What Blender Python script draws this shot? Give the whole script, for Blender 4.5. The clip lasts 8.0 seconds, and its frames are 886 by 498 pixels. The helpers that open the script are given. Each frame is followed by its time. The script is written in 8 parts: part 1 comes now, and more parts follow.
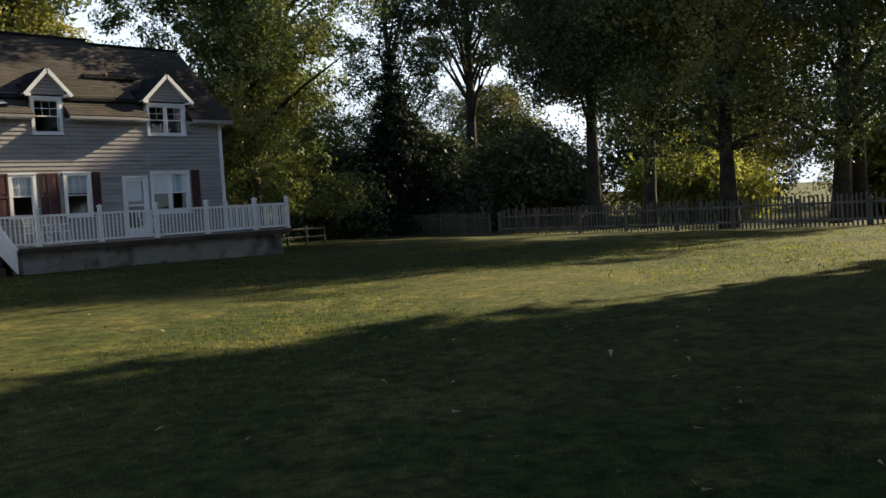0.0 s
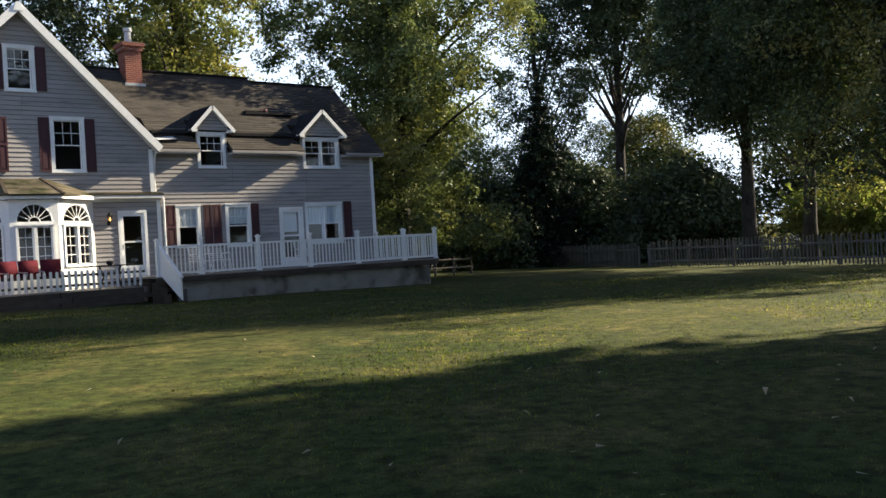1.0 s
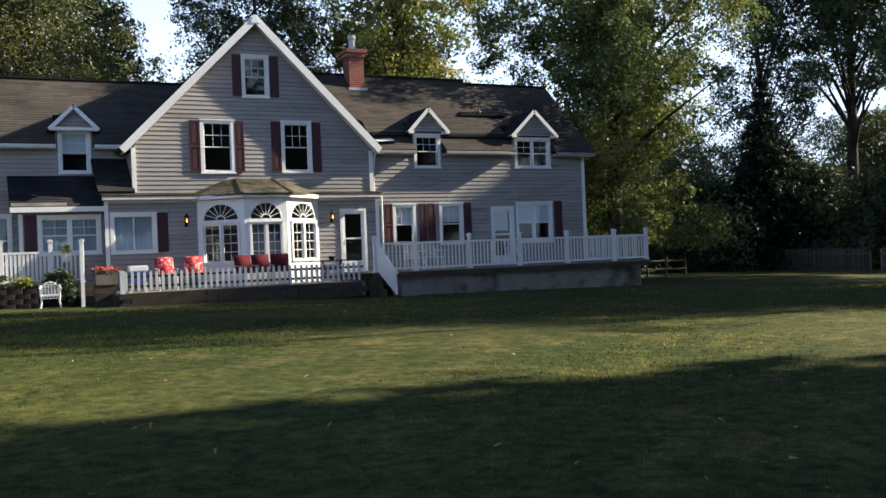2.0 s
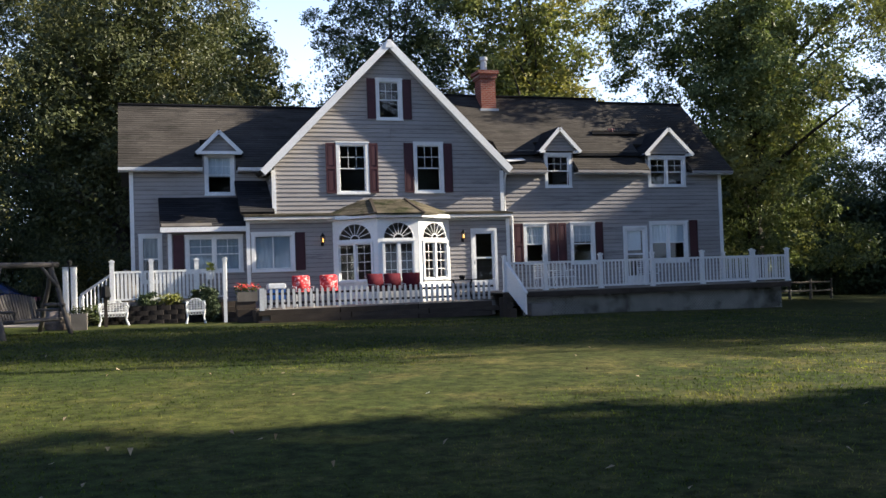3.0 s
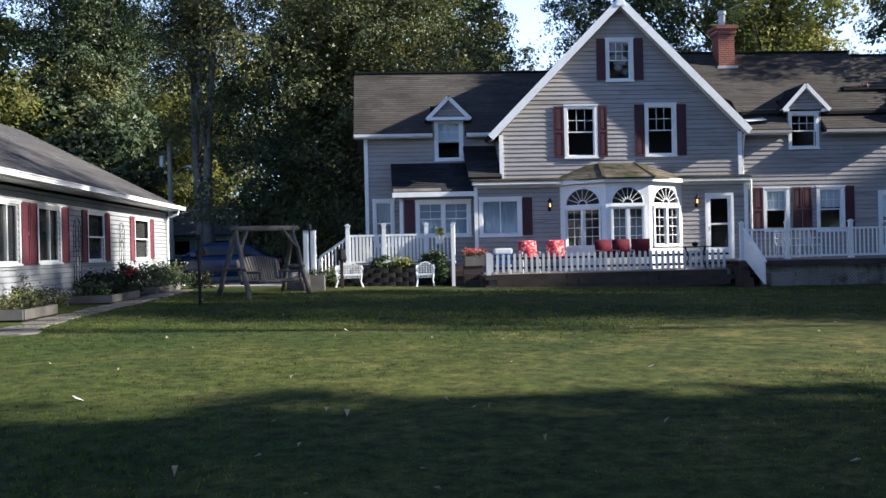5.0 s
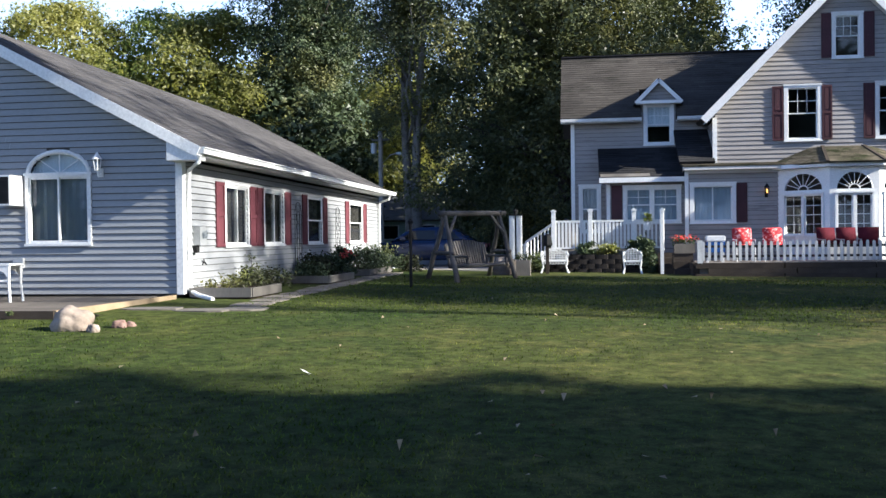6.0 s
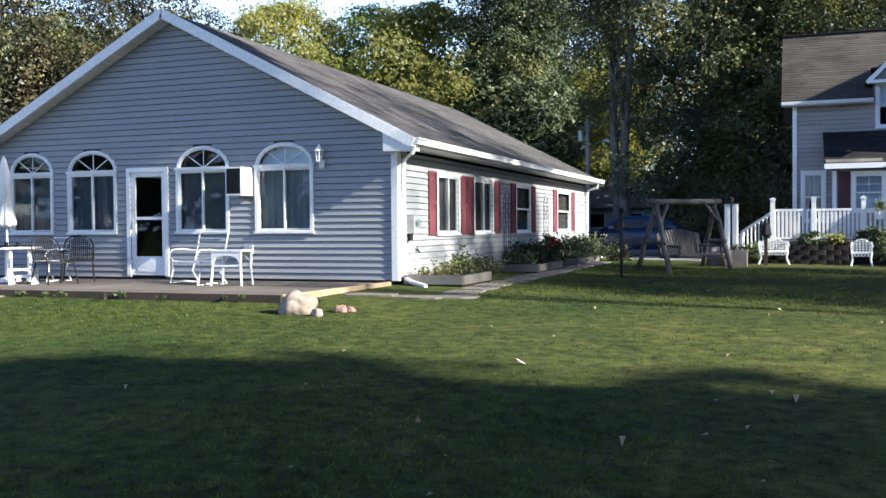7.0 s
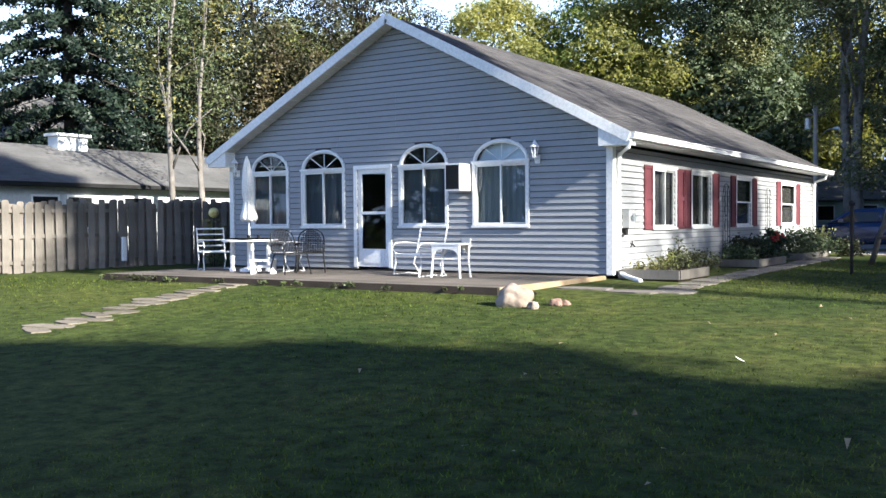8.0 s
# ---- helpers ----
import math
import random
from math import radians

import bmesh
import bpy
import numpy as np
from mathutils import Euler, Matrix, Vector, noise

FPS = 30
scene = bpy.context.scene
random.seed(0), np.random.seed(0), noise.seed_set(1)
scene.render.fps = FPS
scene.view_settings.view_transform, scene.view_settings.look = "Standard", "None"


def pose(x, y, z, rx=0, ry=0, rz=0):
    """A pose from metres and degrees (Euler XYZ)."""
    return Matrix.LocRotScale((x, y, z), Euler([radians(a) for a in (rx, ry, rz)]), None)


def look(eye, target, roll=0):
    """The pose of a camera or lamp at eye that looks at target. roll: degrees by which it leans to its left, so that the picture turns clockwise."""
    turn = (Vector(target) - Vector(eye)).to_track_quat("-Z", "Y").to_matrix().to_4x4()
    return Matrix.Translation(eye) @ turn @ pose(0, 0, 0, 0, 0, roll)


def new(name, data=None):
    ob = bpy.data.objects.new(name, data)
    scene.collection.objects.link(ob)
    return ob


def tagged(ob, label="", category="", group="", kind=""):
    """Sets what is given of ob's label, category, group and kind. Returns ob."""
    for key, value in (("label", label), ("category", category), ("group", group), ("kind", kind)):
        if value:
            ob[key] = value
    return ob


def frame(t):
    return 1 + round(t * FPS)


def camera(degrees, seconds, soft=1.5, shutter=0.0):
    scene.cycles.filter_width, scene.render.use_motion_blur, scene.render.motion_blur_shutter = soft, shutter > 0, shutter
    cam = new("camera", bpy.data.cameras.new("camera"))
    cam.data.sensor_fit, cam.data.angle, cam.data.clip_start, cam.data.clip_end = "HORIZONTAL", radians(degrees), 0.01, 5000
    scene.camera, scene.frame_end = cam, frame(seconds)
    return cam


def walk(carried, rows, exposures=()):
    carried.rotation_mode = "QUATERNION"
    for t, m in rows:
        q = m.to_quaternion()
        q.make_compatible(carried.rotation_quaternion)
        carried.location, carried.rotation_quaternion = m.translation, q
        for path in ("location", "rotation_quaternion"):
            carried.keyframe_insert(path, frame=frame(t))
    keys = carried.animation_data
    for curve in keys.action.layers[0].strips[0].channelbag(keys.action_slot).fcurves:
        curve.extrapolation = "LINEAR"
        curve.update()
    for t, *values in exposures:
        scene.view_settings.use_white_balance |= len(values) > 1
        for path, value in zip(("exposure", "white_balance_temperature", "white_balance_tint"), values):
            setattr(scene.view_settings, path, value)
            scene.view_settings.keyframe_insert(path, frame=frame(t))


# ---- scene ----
# camera: one slow pan to the left from a standing place on the lawn
cam = camera(50.11, 8.0)
PATH = [
    (0.0, (-0.123, 0.172, 1.594, 87.229, 3.485, -47.674)),
    (0.5, (-0.077, 0.187, 1.601, 89.013, 3.307, -43.364)),
    (0.7, (-0.083, 0.186, 1.594, 89.239, 3.289, -42.109)),
    (1.0, (-0.095, 0.167, 1.581, 89.643, 3.240, -38.765)),
    (1.3, (-0.094, 0.082, 1.589, 89.220, 3.043, -34.442)),
    (1.5, (-0.093, 0.007, 1.598, 89.378, 2.843, -31.432)),
    (2.0, (-0.095, -0.107, 1.605, 90.177, 2.294, -25.898)),
    (2.2, (-0.084, -0.146, 1.604, 90.422, 2.243, -23.267)),
    (3.3, (0.060, -0.279, 1.601, 92.137, 1.961, -17.418)),
    (3.5, (0.082, -0.292, 1.599, 92.753, 1.910, -17.567)),
    (3.7, (0.092, -0.260, 1.599, 93.312, 1.872, -17.451)),
    (3.8, (0.102, -0.217, 1.600, 92.491, 1.848, -16.686)),
    (4.0, (0.159, -0.071, 1.602, 91.703, 1.869, -15.684)),
    (4.2, (0.236, 0.071, 1.608, 91.542, 1.763, -12.372)),
    (5.3, (0.154, 0.064, 1.596, 89.680, 1.179, 0.148)),
    (5.5, (0.112, 0.034, 1.590, 89.693, 1.073, 3.969)),
    (5.7, (0.096, 0.050, 1.582, 89.772, 0.967, 6.611)),
    (6.0, (0.063, 0.113, 1.574, 89.359, 0.692, 8.245)),
    (6.3, (-0.040, 0.181, 1.595, 88.967, 0.218, 13.348)),
    (6.5, (-0.078, 0.199, 1.607, 88.704, 0.059, 13.345)),
    (6.8, (-0.075, 0.179, 1.600, 88.776, 0.285, 17.526)),
    (7.0, (-0.073, 0.160, 1.596, 88.747, 0.450, 20.517)),
    (7.5, (-0.080, 0.127, 1.609, 88.561, 0.296, 24.932)),
    (7.8, (-0.050, 0.020, 1.621, 88.470, 0.360, 29.350)),
    (7.9, (-0.025, -0.055, 1.627, 88.430, 0.400, 31.050)),
    (8.0, (0.007, -0.127, 1.634, 88.383, 0.442, 33.271)),
]
EXPOSURES = [(0.0, 1.50, 6450, 4), (0.5, 1.94, 6250, 5), (1.0, 1.84, 6000, 5), (2.0, 1.70, 5650, 6), (3.5, 1.84, 5400, 9), (3.7, 1.88, 5350, 9), (4.0, 1.72, 5250, 9), (5.5, 1.86, 5000, 8), (7.0, 2.10, 5030, 7), (8.0, 2.24, 5090, 7)]
walk(cam, [(t, pose(*p)) for t, p in PATH], EXPOSURES)

# ---- light: clear evening sky, low sun from the right, slightly in front of the house ----
SUN_AZ, SUN_EL = radians(-8.3), radians(26.8)      # azimuth from +x towards +y
world = bpy.data.worlds.new("sky")
scene.world = world
world.use_nodes = True
wt = world.node_tree
sky = wt.nodes.new("ShaderNodeTexSky")
sky.sky_type, sky.sun_disc = "NISHITA", False
sky.sun_elevation, sky.sun_rotation = SUN_EL, math.pi / 2 - SUN_AZ
sky.air_density, sky.dust_density, sky.ozone_density = 1.0, 5.0, 1.0
haze = wt.nodes.new("ShaderNodeMix")            # thin haze over the clear sky, whitest low down
haze.data_type = "RGBA"
haze.inputs[0].default_value = 0.85
wt.links.new(sky.outputs[0], haze.inputs[6])
wc, wz, wr = (wt.nodes.new("ShaderNode" + k) for k in ("TexCoord", "SeparateXYZ", "ValToRGB"))
wt.links.new(wc.outputs["Generated"], wz.inputs[0])
wt.links.new(wz.outputs["Z"], wr.inputs[0])
steps = wr.color_ramp.elements
steps[0].position, steps[0].color = 0.0, (1.0, 1.0, 1.0, 1)
steps[1].position, steps[1].color = 0.85, (0.035, 0.065, 0.14, 1)
high = steps.new(0.55)
high.color = (0.10, 0.16, 0.31, 1)
mid_sky = steps.new(0.36)
mid_sky.color = (0.50, 0.62, 0.84, 1)
low = steps.new(0.22)
low.color = (0.95, 0.97, 1.0, 1)
gain = wt.nodes.new("ShaderNodeMix")
gain.data_type, gain.blend_type = "RGBA", "MULTIPLY"
gain.inputs[0].default_value = 1.0
gain.inputs[7].default_value = (6.1, 6.6, 7.6, 1)
wt.links.new(wr.outputs[0], gain.inputs[6])
wt.links.new(gain.outputs[2], haze.inputs[7])
wt.links.new(haze.outputs[2], wt.nodes["Background"].inputs[0])
wt.nodes["Background"].inputs[1].default_value = 0.066
sun = new("sun", bpy.data.lights.new("sun", "SUN"))
sun.data.energy, sun.data.angle, sun.data.color = 5.0, radians(0.55), (1.0, 0.805, 0.56)
sun_way = Vector((math.cos(SUN_EL) * math.cos(SUN_AZ), math.cos(SUN_EL) * math.sin(SUN_AZ), math.sin(SUN_EL)))
sun.matrix_world = look(sun_way * 100, (0, 0, 0))


# ---- materials ----
def base_material(name, rough=0.7, metallic=0.0, spec=0.3):
    m = bpy.data.materials.new(name)
    m.use_nodes = True
    n, l = m.node_tree.nodes, m.node_tree.links
    b = n["Principled BSDF"]
    b.inputs["Roughness"].default_value = rough
    b.inputs["Metallic"].default_value = metallic
    b.inputs["Specular IOR Level"].default_value = spec
    return m, n, l, b


def ramp_between(n, l, fac, a, b, lo=0.3, hi=0.7):
    r = n.new("ShaderNodeValToRGB")
    r.color_ramp.elements[0].position, r.color_ramp.elements[1].position = lo, hi
    r.color_ramp.elements[0].color, r.color_ramp.elements[1].color = (*a, 1), (*b, 1)
    l.new(fac, r.inputs[0])
    return r.outputs[0]


def noise_node(n, l, scale, detail=4.0, rough=0.55, stretch=None):
    tc = n.new("ShaderNodeTexCoord")
    out = tc.outputs["Object"]
    if stretch:
        mp = n.new("ShaderNodeMapping")
        mp.inputs["Scale"].default_value = stretch
        l.new(out, mp.inputs[0])
        out = mp.outputs[0]
    t = n.new("ShaderNodeTexNoise")
    t.inputs["Scale"].default_value, t.inputs["Detail"].default_value, t.inputs["Roughness"].default_value = scale, detail, rough
    l.new(out, t.inputs["Vector"])
    return t.outputs["Fac"]


def mixed(n, l, fac, a, b, how="MIX"):
    m = n.new("ShaderNodeMix")
    m.data_type, m.blend_type = "RGBA", how
    for sock, v in ((m.inputs[0], fac), (m.inputs[6], a), (m.inputs[7], b)):
        if hasattr(v, "is_linked"):
            l.new(v, sock)
        elif isinstance(v, tuple):
            sock.default_value = (*v, 1)
        else:
            sock.default_value = v
    return m.outputs[2]


def bumped(n, l, b, height, strength=0.3, distance=0.01):
    k = n.new("ShaderNodeBump")
    k.inputs["Strength"].default_value, k.inputs["Distance"].default_value = strength, distance
    l.new(height, k.inputs["Height"])
    l.new(k.outputs[0], b.inputs["Normal"])


def surface(name, dark, light, big=0.6, small=25.0, rough=0.7, spec=0.3, metallic=0.0, bump=0.2, dist=0.006, stretch=None, vary=0.0, worn=None, island=0.0):
    """Two scales of variation, a fine relief and, if asked, a change from piece to piece."""
    m, n, l, b = base_material(name, rough, metallic, spec)
    coarse = noise_node(n, l, big, 3)
    fine = noise_node(n, l, small, 5, 0.65, stretch)
    col = ramp_between(n, l, coarse, dark, light)
    f2 = ramp_between(n, l, fine, (0.72, 0.72, 0.72), (1.16, 1.16, 1.16), 0.25, 0.75)
    col = mixed(n, l, 0.8, col, f2, "MULTIPLY")
    if worn:
        w = ramp_between(n, l, noise_node(n, l, worn[1], 6, 0.7, stretch), (0, 0, 0), (1, 1, 1), worn[2], worn[2] + 0.12)
        col = mixed(n, l, w, col, worn[0])
    if vary:
        oi = n.new("ShaderNodeObjectInfo")
        v = ramp_between(n, l, oi.outputs["Random"], (1 - vary,) * 3, (1 + vary,) * 3, 0.0, 1.0)
        col = mixed(n, l, 1.0, col, v, "MULTIPLY")
    if island:
        ge = n.new("ShaderNodeNewGeometry")
        v = ramp_between(n, l, ge.outputs["Random Per Island"], (1 - island,) * 3, (1 + island,) * 3, 0.0, 1.0)
        col = mixed(n, l, 1.0, col, v, "MULTIPLY")
    l.new(col, b.inputs["Base Color"])
    bumped(n, l, b, fine, bump, dist)
    return m


def leaf_material(name, dark, light, turned=None, share=0.0, through_light=0.35):
    """Thin leaves: diffuse and translucent, changing from leaf to leaf and over the crown."""
    m = bpy.data.materials.new(name)
    m.use_nodes = True
    n, l = m.node_tree.nodes, m.node_tree.links
    n.clear()
    out, dif, tra, mix = (n.new("ShaderNode" + k) for k in ("OutputMaterial", "BsdfDiffuse", "BsdfTranslucent", "MixShader"))
    geo = n.new("ShaderNodeNewGeometry")
    col = ramp_between(n, l, geo.outputs["Random Per Island"], dark, light, 0.0, 1.0)
    patch = noise_node(n, l, 0.35, 3)
    col = mixed(n, l, 0.7, col, ramp_between(n, l, patch, (0.6, 0.6, 0.6), (1.35, 1.3, 1.1)), "MULTIPLY")
    if turned:
        w = ramp_between(n, l, noise_node(n, l, 0.22, 4), (0, 0, 0), (1, 1, 1), 0.62 - share * 0.3, 0.72 - share * 0.3)
        col = mixed(n, l, w, col, turned)
    l.new(col, dif.inputs[0])
    l.new(mixed(n, l, 1.0, col, (1.2, 1.24, 0.82), "MULTIPLY"), tra.inputs[0])
    mix.inputs[0].default_value = through_light * 0.72
    gl = n.new("ShaderNodeBsdfGlossy")
    gl.inputs["Roughness"].default_value = 0.45
    gl.inputs["Color"].default_value = (0.9, 0.9, 0.9, 1)
    mix2 = n.new("ShaderNodeMixShader")
    mix2.inputs[0].default_value = 0.02
    l.new(dif.outputs[0], mix.inputs[1])
    l.new(tra.outputs[0], mix.inputs[2])
    l.new(mix.outputs[0], mix2.inputs[1])
    l.new(gl.outputs[0], mix2.inputs[2])
    l.new(mix2.outputs[0], out.inputs[0])
    return m


def glass_material(name, tint=(0.9, 0.93, 0.95)):
    m = bpy.data.materials.new(name)
    m.use_nodes = True
    n, l = m.node_tree.nodes, m.node_tree.links
    n.clear()
    out, tr, gl, mix, lw, pw, ad = (n.new("ShaderNode" + k) for k in ("OutputMaterial", "BsdfTransparent", "BsdfGlossy", "MixShader", "LayerWeight", "Math", "Math"))
    tr.inputs[0].default_value = (*tint, 1)
    gl.inputs["Roughness"].default_value = 0.02
    lw.inputs["Blend"].default_value = 0.5
    pw.operation, pw.inputs[1].default_value = "POWER", 4.0
    ad.operation, ad.inputs[1].default_value = "ADD", 0.03
    l.new(lw.outputs["Facing"], pw.inputs[0])
    l.new(pw.outputs[0], ad.inputs[0])
    l.new(ad.outputs[0], mix.inputs[0])
    l.new(tr.outputs[0], mix.inputs[1])
    l.new(gl.outputs[0], mix.inputs[2])
    l.new(mix.outputs[0], out.inputs[0])
    return m


M = {}
M["siding_house"] = surface("weathered_clapboard", (0.285, 0.266, 0.256), (0.347, 0.324, 0.310), 0.5, 18, 0.75, 0.25, 0, 0.25, 0.004, (0.4, 0.4, 6), 0.09, ((0.18, 0.165, 0.16), 1.4, 0.54))
# near black, so that slots between boards read as shade under the laps
M["wall_core"] = surface("lap_shade_core", (0.055, 0.052, 0.05), (0.08, 0.076, 0.072), 0.6, 20, 0.85)
M["siding_cottage"] = surface("vinyl_siding", (0.255, 0.262, 0.272), (0.300, 0.306, 0.314), 0.4, 30, 0.5, 0.35, 0, 0.08, 0.002, (0.5, 0.5, 3), 0.025)
M["trim"] = surface("white_paint", (0.74, 0.74, 0.73), (0.82, 0.82, 0.81), 1.2, 30, 0.5, 0.4, 0, 0.1, 0.002)
# aged white paint; on the cottage's rake soffit its darker tone serves as shade
M["trim_old_shade"] = surface("weathered_and_shade_white", (0.50, 0.50, 0.49), (0.66, 0.66, 0.65), 1.5, 24, 0.65, 0.3, 0, 0.25, 0.003, None, 0.05, ((0.38, 0.36, 0.33), 4.0, 0.66))
M["vinyl_white"] = surface("white_vinyl", (0.70, 0.70, 0.69), (0.77, 0.77, 0.76), 0.8, 20, 0.45, 0.4, 0, 0.05, 0.002)
M["shutter"] = surface("burgundy_paint", (0.040, 0.011, 0.016), (0.064, 0.018, 0.024), 1.5, 20, 0.55, 0.4, 0, 0.15, 0.003, None, 0.12)
M["shutter_red"] = surface("faded_red_vinyl", (0.100, 0.028, 0.037), (0.145, 0.046, 0.056), 1.5, 20, 0.6, 0.3, 0, 0.15, 0.003, None, 0.1)
M["roof_house"] = surface("old_brown_shingles", (0.040, 0.036, 0.032), (0.074, 0.066, 0.058), 0.35, 9, 0.95, 0.1, 0, 0.6, 0.02, (1, 1, 4), 0.0, ((0.028, 0.027, 0.022), 0.5, 0.56), 0.16)
M["roof_dark"] = surface("dark_shingles", (0.018, 0.018, 0.020), (0.035, 0.034, 0.035), 0.5, 12, 0.95, 0.1, 0, 0.5, 0.02, None, 0.0, ((0.05, 0.045, 0.03), 1.2, 0.62), 0.25)
M["roof_moss"] = surface("mossy_shingles", (0.060, 0.056, 0.036), (0.14, 0.118, 0.085), 1.2, 12, 0.95, 0.1, 0, 0.6, 0.02, None, 0.0, ((0.03, 0.035, 0.014), 1.6, 0.52), 0.3)
M["roof_cottage"] = surface("grey_shingles", (0.060, 0.058, 0.060), (0.095, 0.090, 0.090), 0.4, 10, 0.95, 0.1, 0, 0.6, 0.015, (1, 1, 4), 0.0, None, 0.18)
M["brick"] = surface("red_brick", (0.22, 0.075, 0.05), (0.34, 0.12, 0.08), 3.0, 40, 0.9, 0.15, 0, 0.4, 0.004, None, 0.2)
M["mortar"] = surface("mortar", (0.30, 0.28, 0.25), (0.38, 0.35, 0.32), 3.0, 40, 0.95)
M["metal_grey"] = surface("galvanised_metal", (0.42, 0.43, 0.44), (0.55, 0.56, 0.57), 2.0, 30, 0.45, 0.5, 0.6, 0.1, 0.002)
M["iron_black"] = surface("black_iron", (0.008, 0.008, 0.009), (0.020, 0.020, 0.020), 3.0, 40, 0.6, 0.15, 0.0, 0.2, 0.002)
M["iron_white"] = surface("white_painted_iron", (0.70, 0.70, 0.68), (0.80, 0.80, 0.79), 3.0, 40, 0.45, 0.4, 0, 0.15, 0.002)
M["deck_wood"] = surface("grey_deck_boards", (0.15, 0.135, 0.12), (0.25, 0.225, 0.20), 0.8, 14, 0.85, 0.2, 0, 0.35, 0.004, (1, 6, 6), 0.12)
M["fence_wood"] = surface("weathered_fence_wood", (0.110, 0.098, 0.084), (0.225, 0.204, 0.176), 1.0, 12, 0.9, 0.15, 0, 0.4, 0.004, (6, 6, 0.6), 0.26)
M["fence_old"] = surface("old_grey_picket_wood", (0.075, 0.069, 0.062), (0.16, 0.148, 0.132), 1.0, 12, 0.9, 0.15, 0, 0.4, 0.004, (6, 6, 0.6), 0.25)
M["dark_wood"] = surface("dark_timber", (0.035, 0.028, 0.022), (0.075, 0.06, 0.048), 1.0, 14, 0.9, 0.15, 0, 0.4, 0.004, (1, 1, 5), 0.12)
M["log"] = surface("peeled_log", (0.075, 0.066, 0.057), (0.155, 0.137, 0.118), 2.0, 18, 0.85, 0.2, 0, 0.4, 0.006, None, 0.1)
M["bark"] = surface("bark", (0.026, 0.022, 0.019), (0.070, 0.062, 0.053), 2.5, 16, 0.95, 0.1, 0, 0.9, 0.03, (1, 1, 0.25))
M["bark_pale"] = surface("pale_bark", (0.10, 0.09, 0.08), (0.20, 0.185, 0.165), 2.5, 16, 0.9, 0.15, 0, 0.6, 0.02, (1, 1, 0.4))
M["concrete"] = surface("old_concrete", (0.17, 0.16, 0.145), (0.29, 0.275, 0.255), 0.8, 20, 0.95, 0.15, 0, 0.4, 0.006, None, 0.08)
M["stone"] = surface("pale_boulder", (0.14, 0.11, 0.085), (0.34, 0.285, 0.235), 2.2, 14, 0.9, 0.2, 0, 0.6, 0.02, None, 0.1, ((0.20, 0.13, 0.10), 3.0, 0.60))
M["flagstone"] = surface("flagstone", (0.11, 0.095, 0.075), (0.21, 0.185, 0.145), 2.0, 18, 0.95, 0.1, 0, 0.5, 0.008, None, 0.2)
M["walk_stone"] = surface("walk_stone", (0.13, 0.115, 0.10), (0.22, 0.20, 0.175), 2.0, 18, 0.95, 0.1, 0, 0.5, 0.008, None, 0.12)
M["stone_red"] = surface("reddish_rock", (0.17, 0.105, 0.085), (0.33, 0.245, 0.205), 5.0, 20, 0.9, 0.2, 0, 0.6, 0.01)
M["foundation"] = surface("stained_foundation", (0.11, 0.105, 0.085), (0.25, 0.24, 0.205), 1.6, 9, 0.95, 0.1, 0, 0.5, 0.015, None, 0, ((0.035, 0.036, 0.028), 1.3, 0.50))
M["lattice"] = surface("weathered_lattice", (0.20, 0.195, 0.17), (0.36, 0.35, 0.31), 1.2, 9, 0.95, 0.1, 0, 0.4, 0.01, None, 0, ((0.07, 0.07, 0.055), 0.9, 0.52))
M["patio_wood"] = surface("brown_grey_patio_boards", (0.085, 0.074, 0.063), (0.165, 0.145, 0.122), 0.8, 14, 0.85, 0.2, 0, 0.35, 0.004, (1, 6, 6), 0.22)
# paler wood: the sunlight on the pole is put into its colour
M["pole_wood"] = surface("sunlit_pole_wood", (0.26, 0.24, 0.215), (0.40, 0.375, 0.34), 1.5, 16, 0.9, 0.15, 0, 0.4, 0.006, (1, 1, 0.3))
M["tan_wood"] = surface("tan_timber", (0.22, 0.165, 0.10), (0.36, 0.28, 0.18), 1.5, 14, 0.9, 0.15, 0, 0.4, 0.004, (1, 5, 5), 0.1)
M["block"] = surface("retaining_block", (0.015, 0.0135, 0.0125), (0.032, 0.028, 0.026), 1.5, 20, 0.95, 0.1, 0, 0.5, 0.01, None, 0.12)
M["red_cushion"] = surface("red_cushion_cloth", (0.36, 0.022, 0.030), (0.50, 0.05, 0.05), 6.0, 60, 0.9, 0.1, 0, 0.3, 0.004, None, 0, ((0.78, 0.48, 0.46), 12.0, 0.51))
M["maroon_cloth"] = surface("maroon_sling_cloth", (0.062, 0.010, 0.016), (0.10, 0.017, 0.025), 4.0, 60, 0.9, 0.1, 0, 0.2, 0.003)
M["interior"] = surface("interior_plaster", (0.10, 0.09, 0.08), (0.16, 0.15, 0.13), 0.5, 10, 0.9)
M["curtain"] = surface("pale_curtain", (0.62, 0.64, 0.65), (0.78, 0.80, 0.80), 1.0, 8, 0.95, 0.1, 0, 0.3, 0.02, (12, 12, 0.3))
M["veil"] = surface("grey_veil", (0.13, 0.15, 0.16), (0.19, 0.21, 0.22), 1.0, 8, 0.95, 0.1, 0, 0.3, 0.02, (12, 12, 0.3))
# dim sheet added behind glass, its tone standing in for reflections in the panes
M["reflection_sheet"] = surface("pane_reflection_sheet", (0.050, 0.058, 0.062), (0.085, 0.095, 0.10), 1.0, 8, 0.95, 0.1, 0, 0.3, 0.02, (12, 12, 0.3))
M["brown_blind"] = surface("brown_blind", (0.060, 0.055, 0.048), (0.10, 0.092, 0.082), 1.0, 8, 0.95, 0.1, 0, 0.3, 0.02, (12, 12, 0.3))
